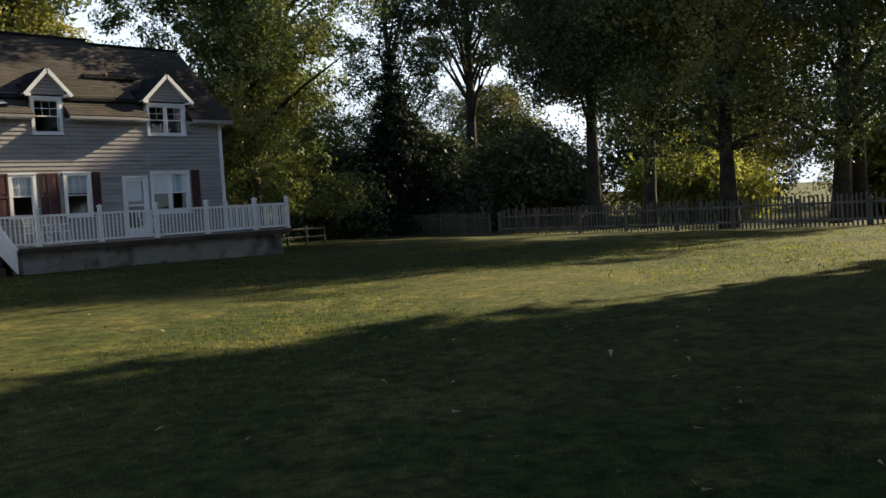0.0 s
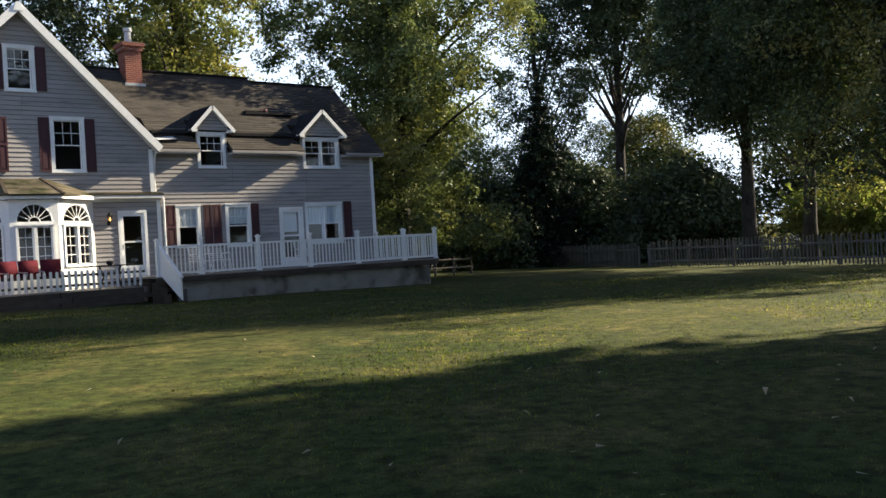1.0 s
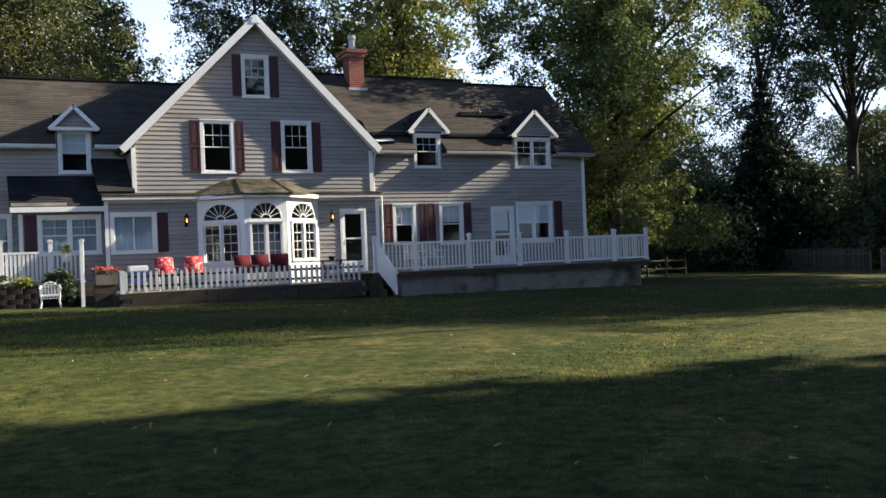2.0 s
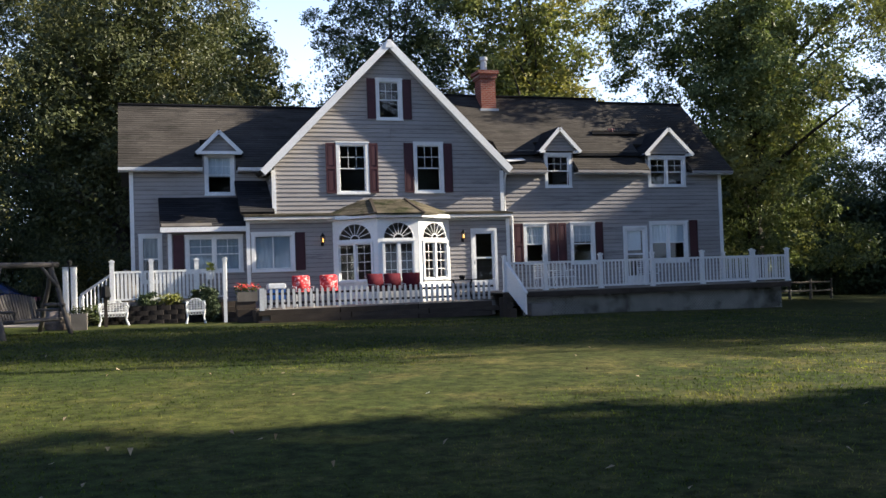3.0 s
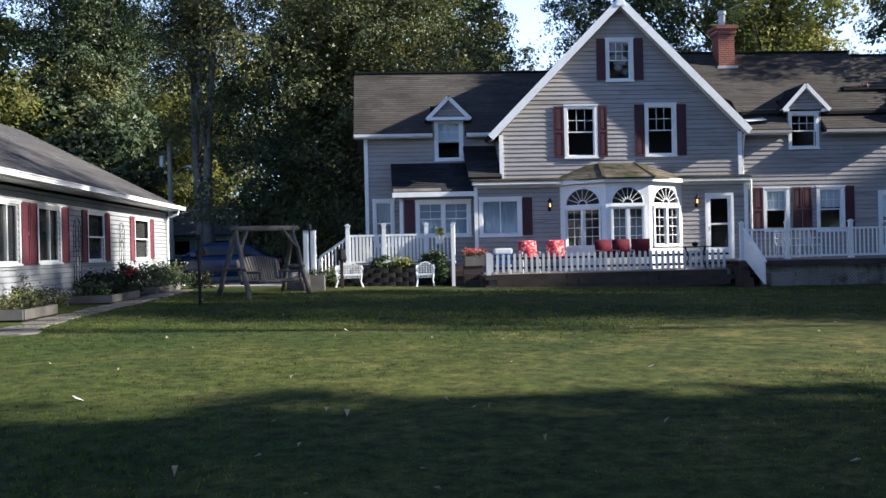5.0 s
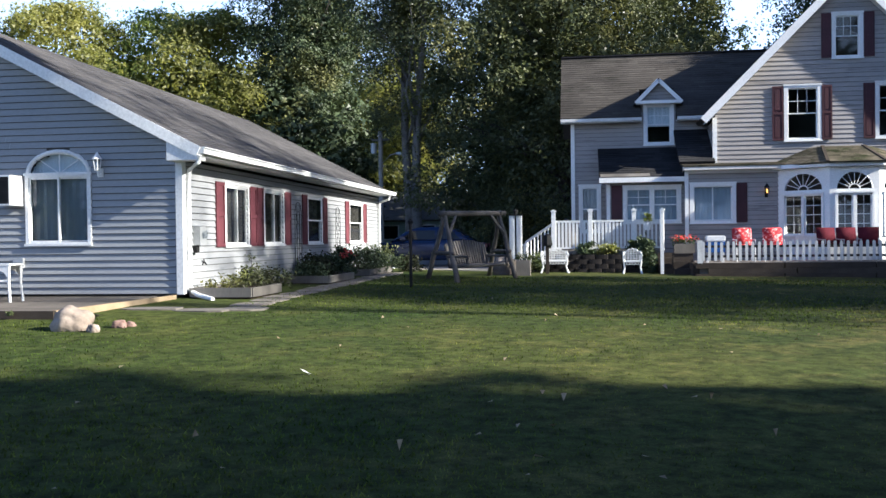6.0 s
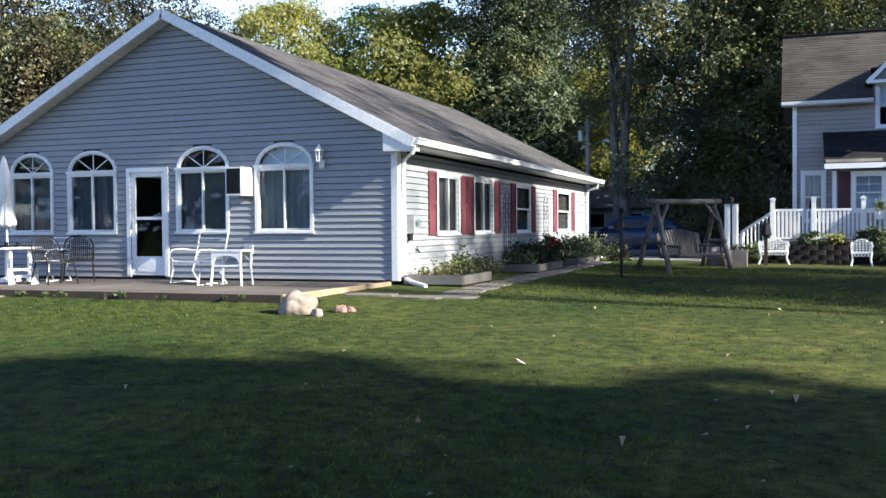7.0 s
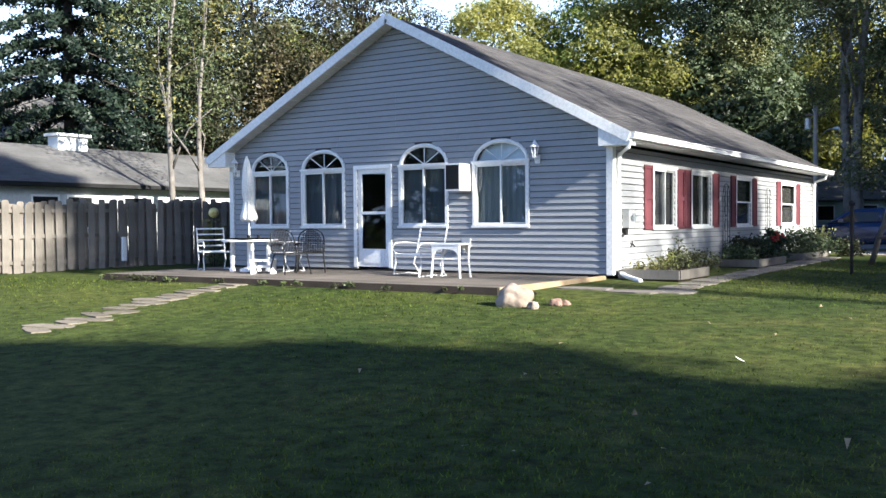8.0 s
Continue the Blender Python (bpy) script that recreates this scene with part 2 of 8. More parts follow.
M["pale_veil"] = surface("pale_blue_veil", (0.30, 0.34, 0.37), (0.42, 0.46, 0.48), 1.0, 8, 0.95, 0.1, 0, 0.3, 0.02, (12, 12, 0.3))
M["glass"] = glass_material("window_glass")
M["leaf_green"] = leaf_material("green_leaves", (0.044, 0.062, 0.028), (0.122, 0.146, 0.066), (0.22, 0.19, 0.06), 0.3, 0.36)
M["leaf_dark"] = leaf_material("dark_green_leaves", (0.034, 0.052, 0.030), (0.090, 0.115, 0.060), (0.16, 0.16, 0.06), 0.1, 0.20)
M["leaf_gold"] = leaf_material("yellowing_leaves", (0.165, 0.180, 0.055), (0.27, 0.27, 0.09), (0.30, 0.29, 0.09), 0.45, 0.85)
M["leaf_lime"] = leaf_material("bright_green_leaves", (0.145, 0.185, 0.050), (0.25, 0.29, 0.085), (0.30, 0.28, 0.08), 0.45, 0.85)
M["leaf_maple"] = leaf_material("maple_leaves", (0.074, 0.100, 0.034), (0.235, 0.255, 0.098), (0.28, 0.26, 0.075), 0.42, 0.48)
M["leaf_ash"] = leaf_material("grey_green_leaves", (0.058, 0.086, 0.036), (0.195, 0.225, 0.095), (0.22, 0.22, 0.07), 0.22, 0.40)
M["leaf_olive"] = leaf_material("olive_leaves", (0.040, 0.052, 0.024), (0.108, 0.118, 0.054), (0.19, 0.18, 0.06), 0.2, 0.28)
M["leaf_dull"] = leaf_material("dull_olive_leaves", (0.018, 0.022, 0.012), (0.046, 0.050, 0.026), (0.075, 0.062, 0.032), 0.25, 0.2)
M["needle"] = leaf_material("spruce_needles", (0.010, 0.018, 0.014), (0.026, 0.040, 0.028), None, 0.0, 0.1)
M["flower_red"] = leaf_material("red_petals", (0.45, 0.04, 0.05), (0.65, 0.12, 0.10))


def grass_material(name, blade=False):
    """Mown lawn: broad green and dry patches, tufts a hand wide, and fine blades."""
    m, n, l, b = base_material(name, 0.95, 0, 0.08)
    big = noise_node(n, l, 0.16, 5, 0.62)
    mid = noise_node(n, l, 1.1, 6, 0.7)
    tuft = noise_node(n, l, 5.5, 6, 0.72)
    fine = noise_node(n, l, 60.0, 6, 0.8)
    col = ramp_between(n, l, big, (0.034, 0.051, 0.018), (0.084, 0.088, 0.029), 0.32, 0.70)
    dry = ramp_between(n, l, mid, (0, 0, 0), (1, 1, 1), 0.50, 0.76)
    where, axis, span = n.new("ShaderNodeTexCoord"), n.new("ShaderNodeSeparateXYZ"), n.new("ShaderNodeMapRange")
    l.new(where.outputs["Object"], axis.inputs[0])
    l.new(axis.outputs["X"], span.inputs[0])
    span.inputs[1].default_value, span.inputs[2].default_value = -9.0, 5.0
    span.inputs[3].default_value, span.inputs[4].default_value = 0.25, 0.9
    dry = mixed(n, l, 1.0, dry, span.outputs[0], "MULTIPLY")
    col = mixed(n, l, dry, col, (0.160, 0.136, 0.060))
    col = mixed(n, l, 1.0, col, ramp_between(n, l, tuft, (0.42, 0.46, 0.42), (1.55, 1.5, 1.36), 0.36, 0.66), "MULTIPLY")
    col = mixed(n, l, 1.0, col, ramp_between(n, l, span.outputs[0], (0.90, 1.03, 0.80), (1, 1, 1), 0.25, 0.9), "MULTIPLY")
    if blade:
        g = n.new("ShaderNodeNewGeometry")
        f2 = ramp_between(n, l, g.outputs["Random Per Island"], (0.6, 0.65, 0.6), (1.85, 1.85, 1.5), 0.0, 1.0)
    else:
        f2 = ramp_between(n, l, fine, (0.28, 0.30, 0.27), (1.3, 1.26, 1.12), 0.25, 0.75)
    col = mixed(n, l, 1.0, col, f2, "MULTIPLY")
    l.new(col, b.inputs["Base Color"])
    if not blade:
        bumped(n, l, b, tuft, 0.5, 0.03)
        return m
    # blades let the low sun shine through
    tra, mix = n.new("ShaderNodeBsdfTranslucent"), n.new("ShaderNodeMixShader")
    l.new(mixed(n, l, 1.0, col, (1.55, 1.62, 1.0), "MULTIPLY"), tra.inputs[0])
    mix.inputs[0].default_value = 0.5
    l.new(b.outputs[0], mix.inputs[1])
    l.new(tra.outputs[0], mix.inputs[2])
    l.new(mix.outputs[0], n["Material Output"].inputs[0])
    return m


M["grass"] = grass_material("lawn_grass")
M["grass_blade"] = grass_material("grass_blades", True)


# ---- mesh helpers ----
def box(bm, x0, x1, y0, y1, z0, z1, m=None):
    v = [bm.verts.new((x, y, z)) for x in (x0, x1) for y in (y0, y1) for z in (z0, z1)]
    for f in ((0, 1, 3, 2), (4, 6, 7, 5), (0, 4, 5, 1), (2, 3, 7, 6), (0, 2, 6, 4), (1, 5, 7, 3)):
        bm.faces.new([v[i] for i in f])
    if m is not None:
        for q in v:
            q.co = m @ q.co
    return v


def prism(bm, pts, shift):
    """A flat outline of points, pushed along shift."""
    a = [bm.verts.new(p) for p in pts]
    b = [bm.verts.new(Vector(p) + Vector(shift)) for p in pts]
    bm.faces.new(a)
    bm.faces.new(b[::-1])
    for i in range(len(a)):
        j = (i + 1) % len(a)
        bm.faces.new((a[j], a[i], b[i], b[j]))


def tube(bm, pts, radii, sides=7, cap=True):
    rings = []
    pts = [Vector(p) for p in pts]
    for i, p in enumerate(pts):
        d = (pts[min(i + 1, len(pts) - 1)] - pts[max(i - 1, 0)]).normalized()
        a = d.orthogonal().normalized() if abs(d.z) < 0.95 else Vector((1, 0, 0)).cross(d).normalized()
        c = d.cross(a)
        r = radii[i] if hasattr(radii, "__len__") else radii
        rings.append([bm.verts.new(p + r * (math.cos(2 * math.pi * k / sides) * a + math.sin(2 * math.pi * k / sides) * c)) for k in range(sides)])
    for u, w in zip(rings, rings[1:]):
        pick = min(range(sides), key=lambda s: (u[0].co - w[s].co).length_squared)
        for k in range(sides):
            bm.faces.new((u[k], u[(k + 1) % sides], w[(k + 1 + pick) % sides], w[(k + pick) % sides]))
    if cap:
        bm.faces.new(rings[0][::-1])
        bm.faces.new(rings[-1])


def finish(bm, name, material, smooth=False):
    bmesh.ops.recalc_face_normals(bm, faces=bm.faces)
    me = bpy.data.meshes.new(name)
    bm.to_mesh(me)
    bm.free()
    me.materials.append(material)
    if smooth:
        me.shade_smooth()
    return me


def part(name, bm, material, parent, label="", smooth=False):
    ob = new(name, finish(bm, name, material, smooth))
    ob.parent = parent
    if parent is not None:
        ob.matrix_parent_inverse = parent.matrix_world.inverted()
    return tagged(ob, label)


def thing(name, at, label, category, group="", kind=""):
    ob = new(name)
    ob.empty_display_size = 0.3
    ob.matrix_world = Matrix.Translation(at)
    return tagged(ob, label, category, group, kind)


def ground_z(x, y):
    u = min(1.0, max(0.0, y / 18.0))
    u = u * u * (3 - 2 * u)
    return 0.1 + u * (0.33 - 0.016 * min(45.0, max(-8.0, x)))


# ---- ground: one sheet out to the horizon ----
def build_ground():
    xs = sorted(set([-1500, -700, -350, -180, -110] + [round(-80 + 2.0 * i, 2) for i in range(81)] + [110, 180, 350, 700, 1500]))
    ys = sorted(set([-1500, -700, -350, -180, -90, -50] + [round(-30 + 1.5 * i, 2) for i in range(81)] + [120, 180, 350, 700, 1500]))
    verts = [(x, y, ground_z(x, y) + (0.035 * noise.noise((x * 0.21, y * 0.21, 3)) if abs(x) < 80 and -30 < y < 90 else 0)) for y in ys for x in xs]
    w = len(xs)
    faces = [(j * w + i, j * w + i + 1, (j + 1) * w + i + 1, (j + 1) * w + i) for j in range(len(ys) - 1) for i in range(w - 1)]
    me = bpy.data.meshes.new("ground")
    me.from_pydata(verts, [], faces)
    me.materials.append(M["grass"])
    me.shade_smooth()
    return tagged(new("ground", me), "mown green lawn with dry patches", "lawn", "", "structure")


build_ground()
bm = bmesh.new()
box(bm, 45.5, 130.0, 58.0, 76.0, -0.6, -0.25)
tagged(new("road", finish(bm, "road", surface("blue_grey_asphalt", (0.055, 0.058, 0.064), (0.085, 0.088, 0.095), 0.3, 30, 0.85, 0.3, 0, 0.3, 0.005))), "blue-grey asphalt road beyond the fence", "road", "", "structure")


# ---- walls with openings and lapped boards ----
def plane(origin, along, out):
    o, a, n = Vector(origin), Vector(along).normalized(), Vector(out).normalized()
    return lambda s, d, z: o + a * s + n * d + Vector((0, 0, z))


def pbox(bm, P, s0, s1, d0, d1, z0, z1):
    v = [bm.verts.new(P(s, d, z)) for s in (s0, s1) for d in (d0, d1) for z in (z0, z1)]
    for f in ((0, 1, 3, 2), (4, 6, 7, 5), (0, 4, 5, 1), (2, 3, 7, 6), (0, 2, 6, 4), (1, 5, 7, 3)):
        bm.faces.new([v[i] for i in f])


def ring(bm, P, s0, s1, d0, d1, z0, z1, side, top, foot):
    """A rectangular frame in one piece."""
    def loop(d, a, b, lo, hi):
        return [bm.verts.new(P(a, d, lo)), bm.verts.new(P(b, d, lo)), bm.verts.new(P(b, d, hi)), bm.verts.new(P(a, d, hi))]
    o0, o1 = loop(d0, s0, s1, z0, z1), loop(d1, s0, s1, z0, z1)
    i0, i1 = (loop(d, s0 + side, s1 - side, z0 + foot, z1 - top) for d in (d0, d1))
    for k in range(4):
        j = (k + 1) % 4
        for q in ((o0, o1), (o1, i1), (i1, i0), (i0, o0)):
            bm.faces.new((q[0][k], q[0][j], q[1][j], q[1][k]))


def slab(bm, P, low, high, z0, z1, dl, dh):
    """A board between two heights: (s0, s1) and (d0, d1) at its lower and its upper edge."""
    v = [bm.verts.new(P(s, d, z)) for (ss, dd, z) in ((low, dl, z0), (high, dh, z1)) for s in ss for d in dd]
    for f in ((0, 1, 3, 2), (4, 6, 7, 5), (0, 4, 5, 1), (2, 3, 7, 6), (0, 2, 6, 4), (1, 5, 7, 3)):
        bm.faces.new([v[i] for i in f])


def free_spans(s0, s1, cuts):
    spans = [(s0, s1)]
    for a, b in cuts:
        spans = [q for (p, r) in spans for q in ((p, min(r, a)), (max(p, b), r)) if q[1] - q[0] > 0.02]
    return spans


def wall(house, name, P, s0, s1, z0, z1, openings=(), course=0.18, boards="siding_house", gable=None, thick=0.16, lip=0.024):
    """A wall with openings (s0, s1, z0, z1) through it and lapped boards on it. gable: (s, z) of its peak, over an eave at z1."""
    top = gable[1] if gable else z1

    def ends(z):
        if not gable or z <= z1:
            return s0, s1
        k = (z - z1) / (gable[1] - z1)
        return s0 + k * (gable[0] - s0), s1 + k * (gable[0] - s1)
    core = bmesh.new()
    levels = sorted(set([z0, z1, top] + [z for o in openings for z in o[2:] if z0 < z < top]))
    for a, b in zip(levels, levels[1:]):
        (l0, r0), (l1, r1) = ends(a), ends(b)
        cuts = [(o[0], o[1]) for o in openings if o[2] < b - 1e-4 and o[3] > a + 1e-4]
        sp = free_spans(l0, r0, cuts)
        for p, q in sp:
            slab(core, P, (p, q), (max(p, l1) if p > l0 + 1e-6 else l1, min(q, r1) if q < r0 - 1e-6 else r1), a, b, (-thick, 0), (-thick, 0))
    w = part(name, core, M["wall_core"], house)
    z = z0
    while z < top - 0.03:
        zt = min(z + course, top)
        (l0, r0), (l1, r1) = ends(z), ends(zt)
        cuts = [(o[0], o[1]) for o in openings if min(o[3], zt) - max(o[2], z) > 0.3 * (zt - z)]
        for p, q in free_spans(l0, r0, cuts):
            # long courses are made of several boards
            n = max(1, round((q - p) / 3.7))
            for i in range(n):
                a, b = p + (q - p) * i / n, p + (q - p) * (i + 1) / n - (0.004 if i < n - 1 else 0)
                bm = bmesh.new()
                hi = (max(a, l1), min(b, r1))
                if hi[1] - hi[0] < 0.01:
                    hi = ((a + b) / 2 - 0.005, (a + b) / 2 + 0.005)
                # the 11 mm slot bares the dark core as a drawn lap shadow
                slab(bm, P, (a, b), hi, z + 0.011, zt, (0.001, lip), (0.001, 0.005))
                part("siding_board", bm, M[boards], w)
        z = zt
    return w


def arch_cuts(s0, s1, z0, zs, rise):
    """The openings of an arched window: a rectangle and slices of the arch over it."""
    c, h = (s0 + s1) / 2, (s1 - s0) / 2
    out = [(s0, s1, z0, zs)]
    n = 5
    for i in range(n):
        k = (i + 0.6) / n
        g = h * math.sqrt(max(0, 1 - k * k))
        out.append((c - g, c + g, zs + rise * i / n, zs + rise * (i + 1) / n))
    return out


def window(house, P, s0, s1, z0, z1, units=1, style="sash", trim=0.115, grid=None, low_grid=False, cover=None, mat="trim", name="window", deep=0.0, cloth="curtain"):
    """A window by its outer trim. units side by side; style: sash (two lights over one another) or slider; grid: bars (across, up) in the upper light;
    cover: how far a curtain comes down (0 to 1)."""
    f = 0.05 if not deep else 0.045
    bm = bmesh.new()
    ring(bm, P, s0, s1, -0.10 + deep, f, z0, z1, trim, trim, trim * 0.8)
    w = part(name, bm, M[mat], house)

    def piece(nm, *args):
        pb = bmesh.new()
        pbox(pb, P, *args)
        part(nm, pb, M[mat], w)

    def sash(a0, a1, d, lo_, hi_, r=0.035):
        d += deep
        sb = bmesh.new()
        ring(sb, P, a0, a1, d, d + 0.03, lo_, hi_, r, r, r)
        part("sash", sb, M[mat], w)
        panes.append((a0 + r, a1 - r, lo_ + r, hi_ - r, d + 0.012))
    piece("head_cap", s0 - 0.02, s1 + 0.02, f, f + 0.02, z1 - 0.035, z1 + 0.012)
    piece("sill", s0 - 0.02, s1 + 0.02, f, f + 0.025, z0 - 0.01, z0 + 0.035)
    a, b, lo, hi = s0 + trim, s1 - trim, z0 + trim * 0.8, z1 - trim
    step = (b - a) / units
    panes = []
    for i in range(units):
        p, q = a + i * step, a + (i + 1) * step
        if i:
            piece("mullion", p - 0.045, p + 0.045, -0.09, f - 0.006, lo, hi)
            p += 0.045
        if i < units - 1:
            q -= 0.045
        mid = (lo + hi) / 2
        if style == "sash":
            sash(p, q, -0.035, mid - 0.02, hi)
            sash(p, q, -0.07, lo, mid + 0.02)
        elif style == "slider":
            h = (p + q) / 2
            sash(p, h + 0.02, -0.035, lo, hi)
            sash(h - 0.02, q, -0.07, lo, hi)
        else:
            sash(p, q, -0.05, lo, hi)
    for k, (p, q, zz0, zz1, d) in enumerate(panes):
        pb = bmesh.new()
        pbox(pb, P, p, q, d, d + 0.005, zz0, zz1)
        g = part("pane", pb, M["glass"], w)
        g.visible_shadow = False
        if grid and (low_grid or style != "sash" or k % 2 == 0):
            mb = bmesh.new()
            for i in range(1, grid[0]):
                c = p + (q - p) * i / grid[0]
                pbox(mb, P, c - 0.007, c + 0.007, d + 0.005, d + 0.016, zz0, zz1)
            for i in range(1, grid[1]):
                c = zz0 + (zz1 - zz0) * i / grid[1]
                pbox(mb, P, p, q, d + 0.005, d + 0.0155, c - 0.009, c + 0.009)
            part("muntin", mb, M[mat], w)
    if cover:
        cb = bmesh.new()
        n = max(8, int((b - a) / 0.07))
        top, bot = hi + 0.02, hi - cover * (hi - lo)
        row = [(a + (b - a) * i / n, -0.085 - 0.012 * (i % 2)) for i in range(n + 1)]
        va = [cb.verts.new(P(s, d, top)) for s, d in row]
        vb = [cb.verts.new(P(s, d, bot)) for s, d in row]
        for i in range(n):
            cb.faces.new((va[i], va[i + 1], vb[i + 1], vb[i]))
        part("curtain", cb, M[cloth], w)
    return w


def shutter(house, P, s0, s1, z0, z1, mat="shutter", panels=2):
    bm = bmesh.new()
    r = 0.05
    pbox(bm, P, s0, s0 + r, 0.028, 0.058, z0, z1)
    pbox(bm, P, s1 - r, s1, 0.028, 0.058, z0, z1)
    cuts = [z0 + (z1 - z0) * i / panels for i in range(panels + 1)]
    for i, c in enumerate(cuts):
        lo = c if i == 0 else c - 0.04
        hi = c if i == panels else c + 0.04
        lo, hi = (c, c + 0.07) if i == 0 else ((c - 0.07, c) if i == panels else (lo, hi))
        pbox(bm, P, s0 + r, s1 - r, 0.028, 0.057, lo, hi)
    pbox(bm, P, s0 + r, s1 - r, 0.028, 0.040, z0 + 0.07, z1 - 0.07)
    for a, b in zip(cuts, cuts[1:]):
        pbox(bm, P, s0 + r + 0.03, s1 - r - 0.03, 0.040, 0.050, a + 0.10, b - 0.10)
    return part("shutter", bm, M[mat], house)


def shingle(roof, pts, up, mat, course=0.15):
    """Overlapping shingle tabs over a roof plane, a little uneven."""
    a, b, c, d = pts
    r = random.Random(int(1000 * abs(a.x + 3 * a.y + 7 * c.z)))
    rows = max(2, round((d - a).length / course))
    verts, faces = [], []
    for i in range(rows):
        v0, v1 = i / rows, (i + 1) / rows
        p0, q0, p1, q1 = a.lerp(d, v0), b.lerp(c, v0), a.lerp(d, v1), b.lerp(c, v1)
        ln = max(0.2, (q0 - p0).length)
        u = 0.0
        while u < 1.0:
            w = min(1.0, u + r.uniform(0.28, 0.85) / ln)
            h = 0.009 + r.uniform(0, 0.007)
            k = len(verts)
            lo0, lo1, hi0, hi1 = p0.lerp(q0, u), p0.lerp(q0, w), p1.lerp(q1, u), p1.lerp(q1, w)
            verts += [lo0 + up * 0.001, lo1 + up * 0.001, lo0 + up * h, lo1 + up * h, hi1 + up * 0.004, hi0 + up * 0.004]
            faces += [(k, k + 1, k + 3, k + 2), (k + 2, k + 3, k + 4, k + 5)]
            u = w
    me = bpy.data.meshes.new("shingles")
    me.from_pydata(verts, [], faces)
    me.materials.append(M[mat])
    ob = new("shingles", me)
    ob.parent, ob.matrix_parent_inverse = roof, roof.matrix_world.inverted()
    return tagged(ob, kind="stuff")


def roof_slab(house, name, a, b, c, d, mat, thick=0.10, shingles=True):
    """A roof plane by its four corners: eave start, eave end, ridge end, ridge start."""
    bm = bmesh.new()
    pts = [Vector(p) for p in (a, b, c, d)]
    n = (pts[1] - pts[0]).cross(pts[3] - pts[0]).normalized()
    if n.z < 0:
        n = -n
    prism(bm, pts, n * -thick)
    ob = part(name, bm, M[mat], house)
    if shingles:
        shingle(ob, pts, n, mat)
    return ob


def bar(house, name, p, q, w, h, mat, up=(0, 0, 1), label=""):
    """A straight board from p to q: w across, h along up."""
    p, q, u = Vector(p), Vector(q), Vector(up)
    d = (q - p).normalized()
    side = d.cross(u).normalized() * (w / 2)
    u = side.cross(d).normalized() * (h / 2)
    bm = bmesh.new()
    prism(bm, [p - side - u, p + side - u, p + side + u, p - side + u], q - p)
    return part(name, bm, M[mat], house, label)


# ---- the main house ----
house = thing("house", (8.6, 34, 0.4), "tan clapboard farmhouse with white trim and burgundy shutters", "house")
GY, BY, RY, LY = 32.24, 31.80, 32.40, 33.90
PG, PB, PR, PL = (plane((0, y, 0), (1, 0, 0), (0, -1, 0)) for y in (GY, BY, RY, LY))
GAPEX, GEAVE = 9.72, 5.50

# gable front
wall(house, "wall_gable", PG, 4.46, 12.82, 3.75, GEAVE, [(8.22, 9.03, 7.28, 8.62), (6.73, 7.73, 4.66, 6.34), (9.54, 10.49, 4.68, 6.36)], 0.15, gable=(8.64, GAPEX))
window(house, PG, 8.14, 9.11, 7.20, 8.70, grid=(3, 2))
window(house, PG, 6.65, 7.81, 4.58, 6.42, grid=(3, 2))
window(house, PG, 9.46, 10.57, 4.60, 6.44, grid=(3, 2))
for a, b, c, d in ((7.82, 8.13, 7.25, 8.68), (9.13, 9.45, 7.25, 8.68), (6.28, 6.63, 4.62, 6.38), (7.83, 8.14, 4.62, 6.38), (9.10, 9.44, 4.63, 6.40), (10.59, 10.91, 4.63, 6.40)):
    shutter(house, PG, a, b, c, d)
# gable roof, ridge running back
RK = (GAPEX - GEAVE) / (8.64 - 4.46)
for side, xe in ((-1, 4.06), (1, 13.04)):
    ze = 10.02 - abs(xe - 8.60) * RK
    roof_slab(house, "roof", (xe, 31.86, ze), (xe, 41.0, ze), (8.60, 41.0, 10.02), (8.60, 31.86, 10.02), "roof_house", 0.12)
    bar(house, "rake_board", (xe, 31.84, ze - 0.14), (8.60, 31.84, 10.02 - 0.14), 0.035, 0.24, "trim", (0, 0, 1))
    bar(house, "rake_board", (xe + side * -0.02, 32.03, ze - 0.24), (8.60, 32.03, 10.02 - 0.24), 0.34, 0.03, "trim_old_shade", (-side * RK, 0, 1))
bar(house, "corner_board", (4.46, GY - 0.035, 3.85), (4.46, GY - 0.035, 5.42), 0.14, 0.05, "trim", (0, 1, 0))
bar(house, "corner_board", (12.80, GY - 0.035, 3.85), (12.80, GY - 0.035, 5.42), 0.14, 0.05, "trim", (0, 1, 0))
bm = bmesh.new()
prism(bm, [(8.44, 31.80, 9.72), (8.76, 31.80, 9.72), (8.66, 31.80, 10.0), (8.54, 31.80, 10.0)], (0, 0.05, 0))
part("apex_block", bm, M["trim"], house)
# left flank of the gable part
wall(house, "wall_gable_side", plane((4.46, GY, 0), (0, 1, 0), (-1, 0, 0)), 0.0, 1.7, 3.75, 5.35, (), 0.15)

# ground-floor front under the gable
wall(house, "wall_front", PB, 3.45, 6.45, 0.40, 3.62, [(3.68, 4.97, 2.02, 3.20)], 0.15)
wall(house, "wall_front", PB, 10.50, 12.80, 0.40, 3.62, [(11.45, 12.28, 1.02, 3.20)], 0.15)
window(house, PB, 3.60, 5.05, 1.95, 3.28, style="slider", cover=1.0, cloth="pale_veil")
shutter(house, PB, 5.07, 5.40, 1.98, 3.26)
bar(house, "cornice", (3.38, BY - 0.16, 3.745), (12.88, BY - 0.16, 3.745), 0.32, 0.13, "trim_old_shade")
bar(house, "frieze_board", (3.44, BY - 0.02, 3.63), (12.84, BY - 0.02, 3.63), 0.06, 0.10, "trim_old_shade")
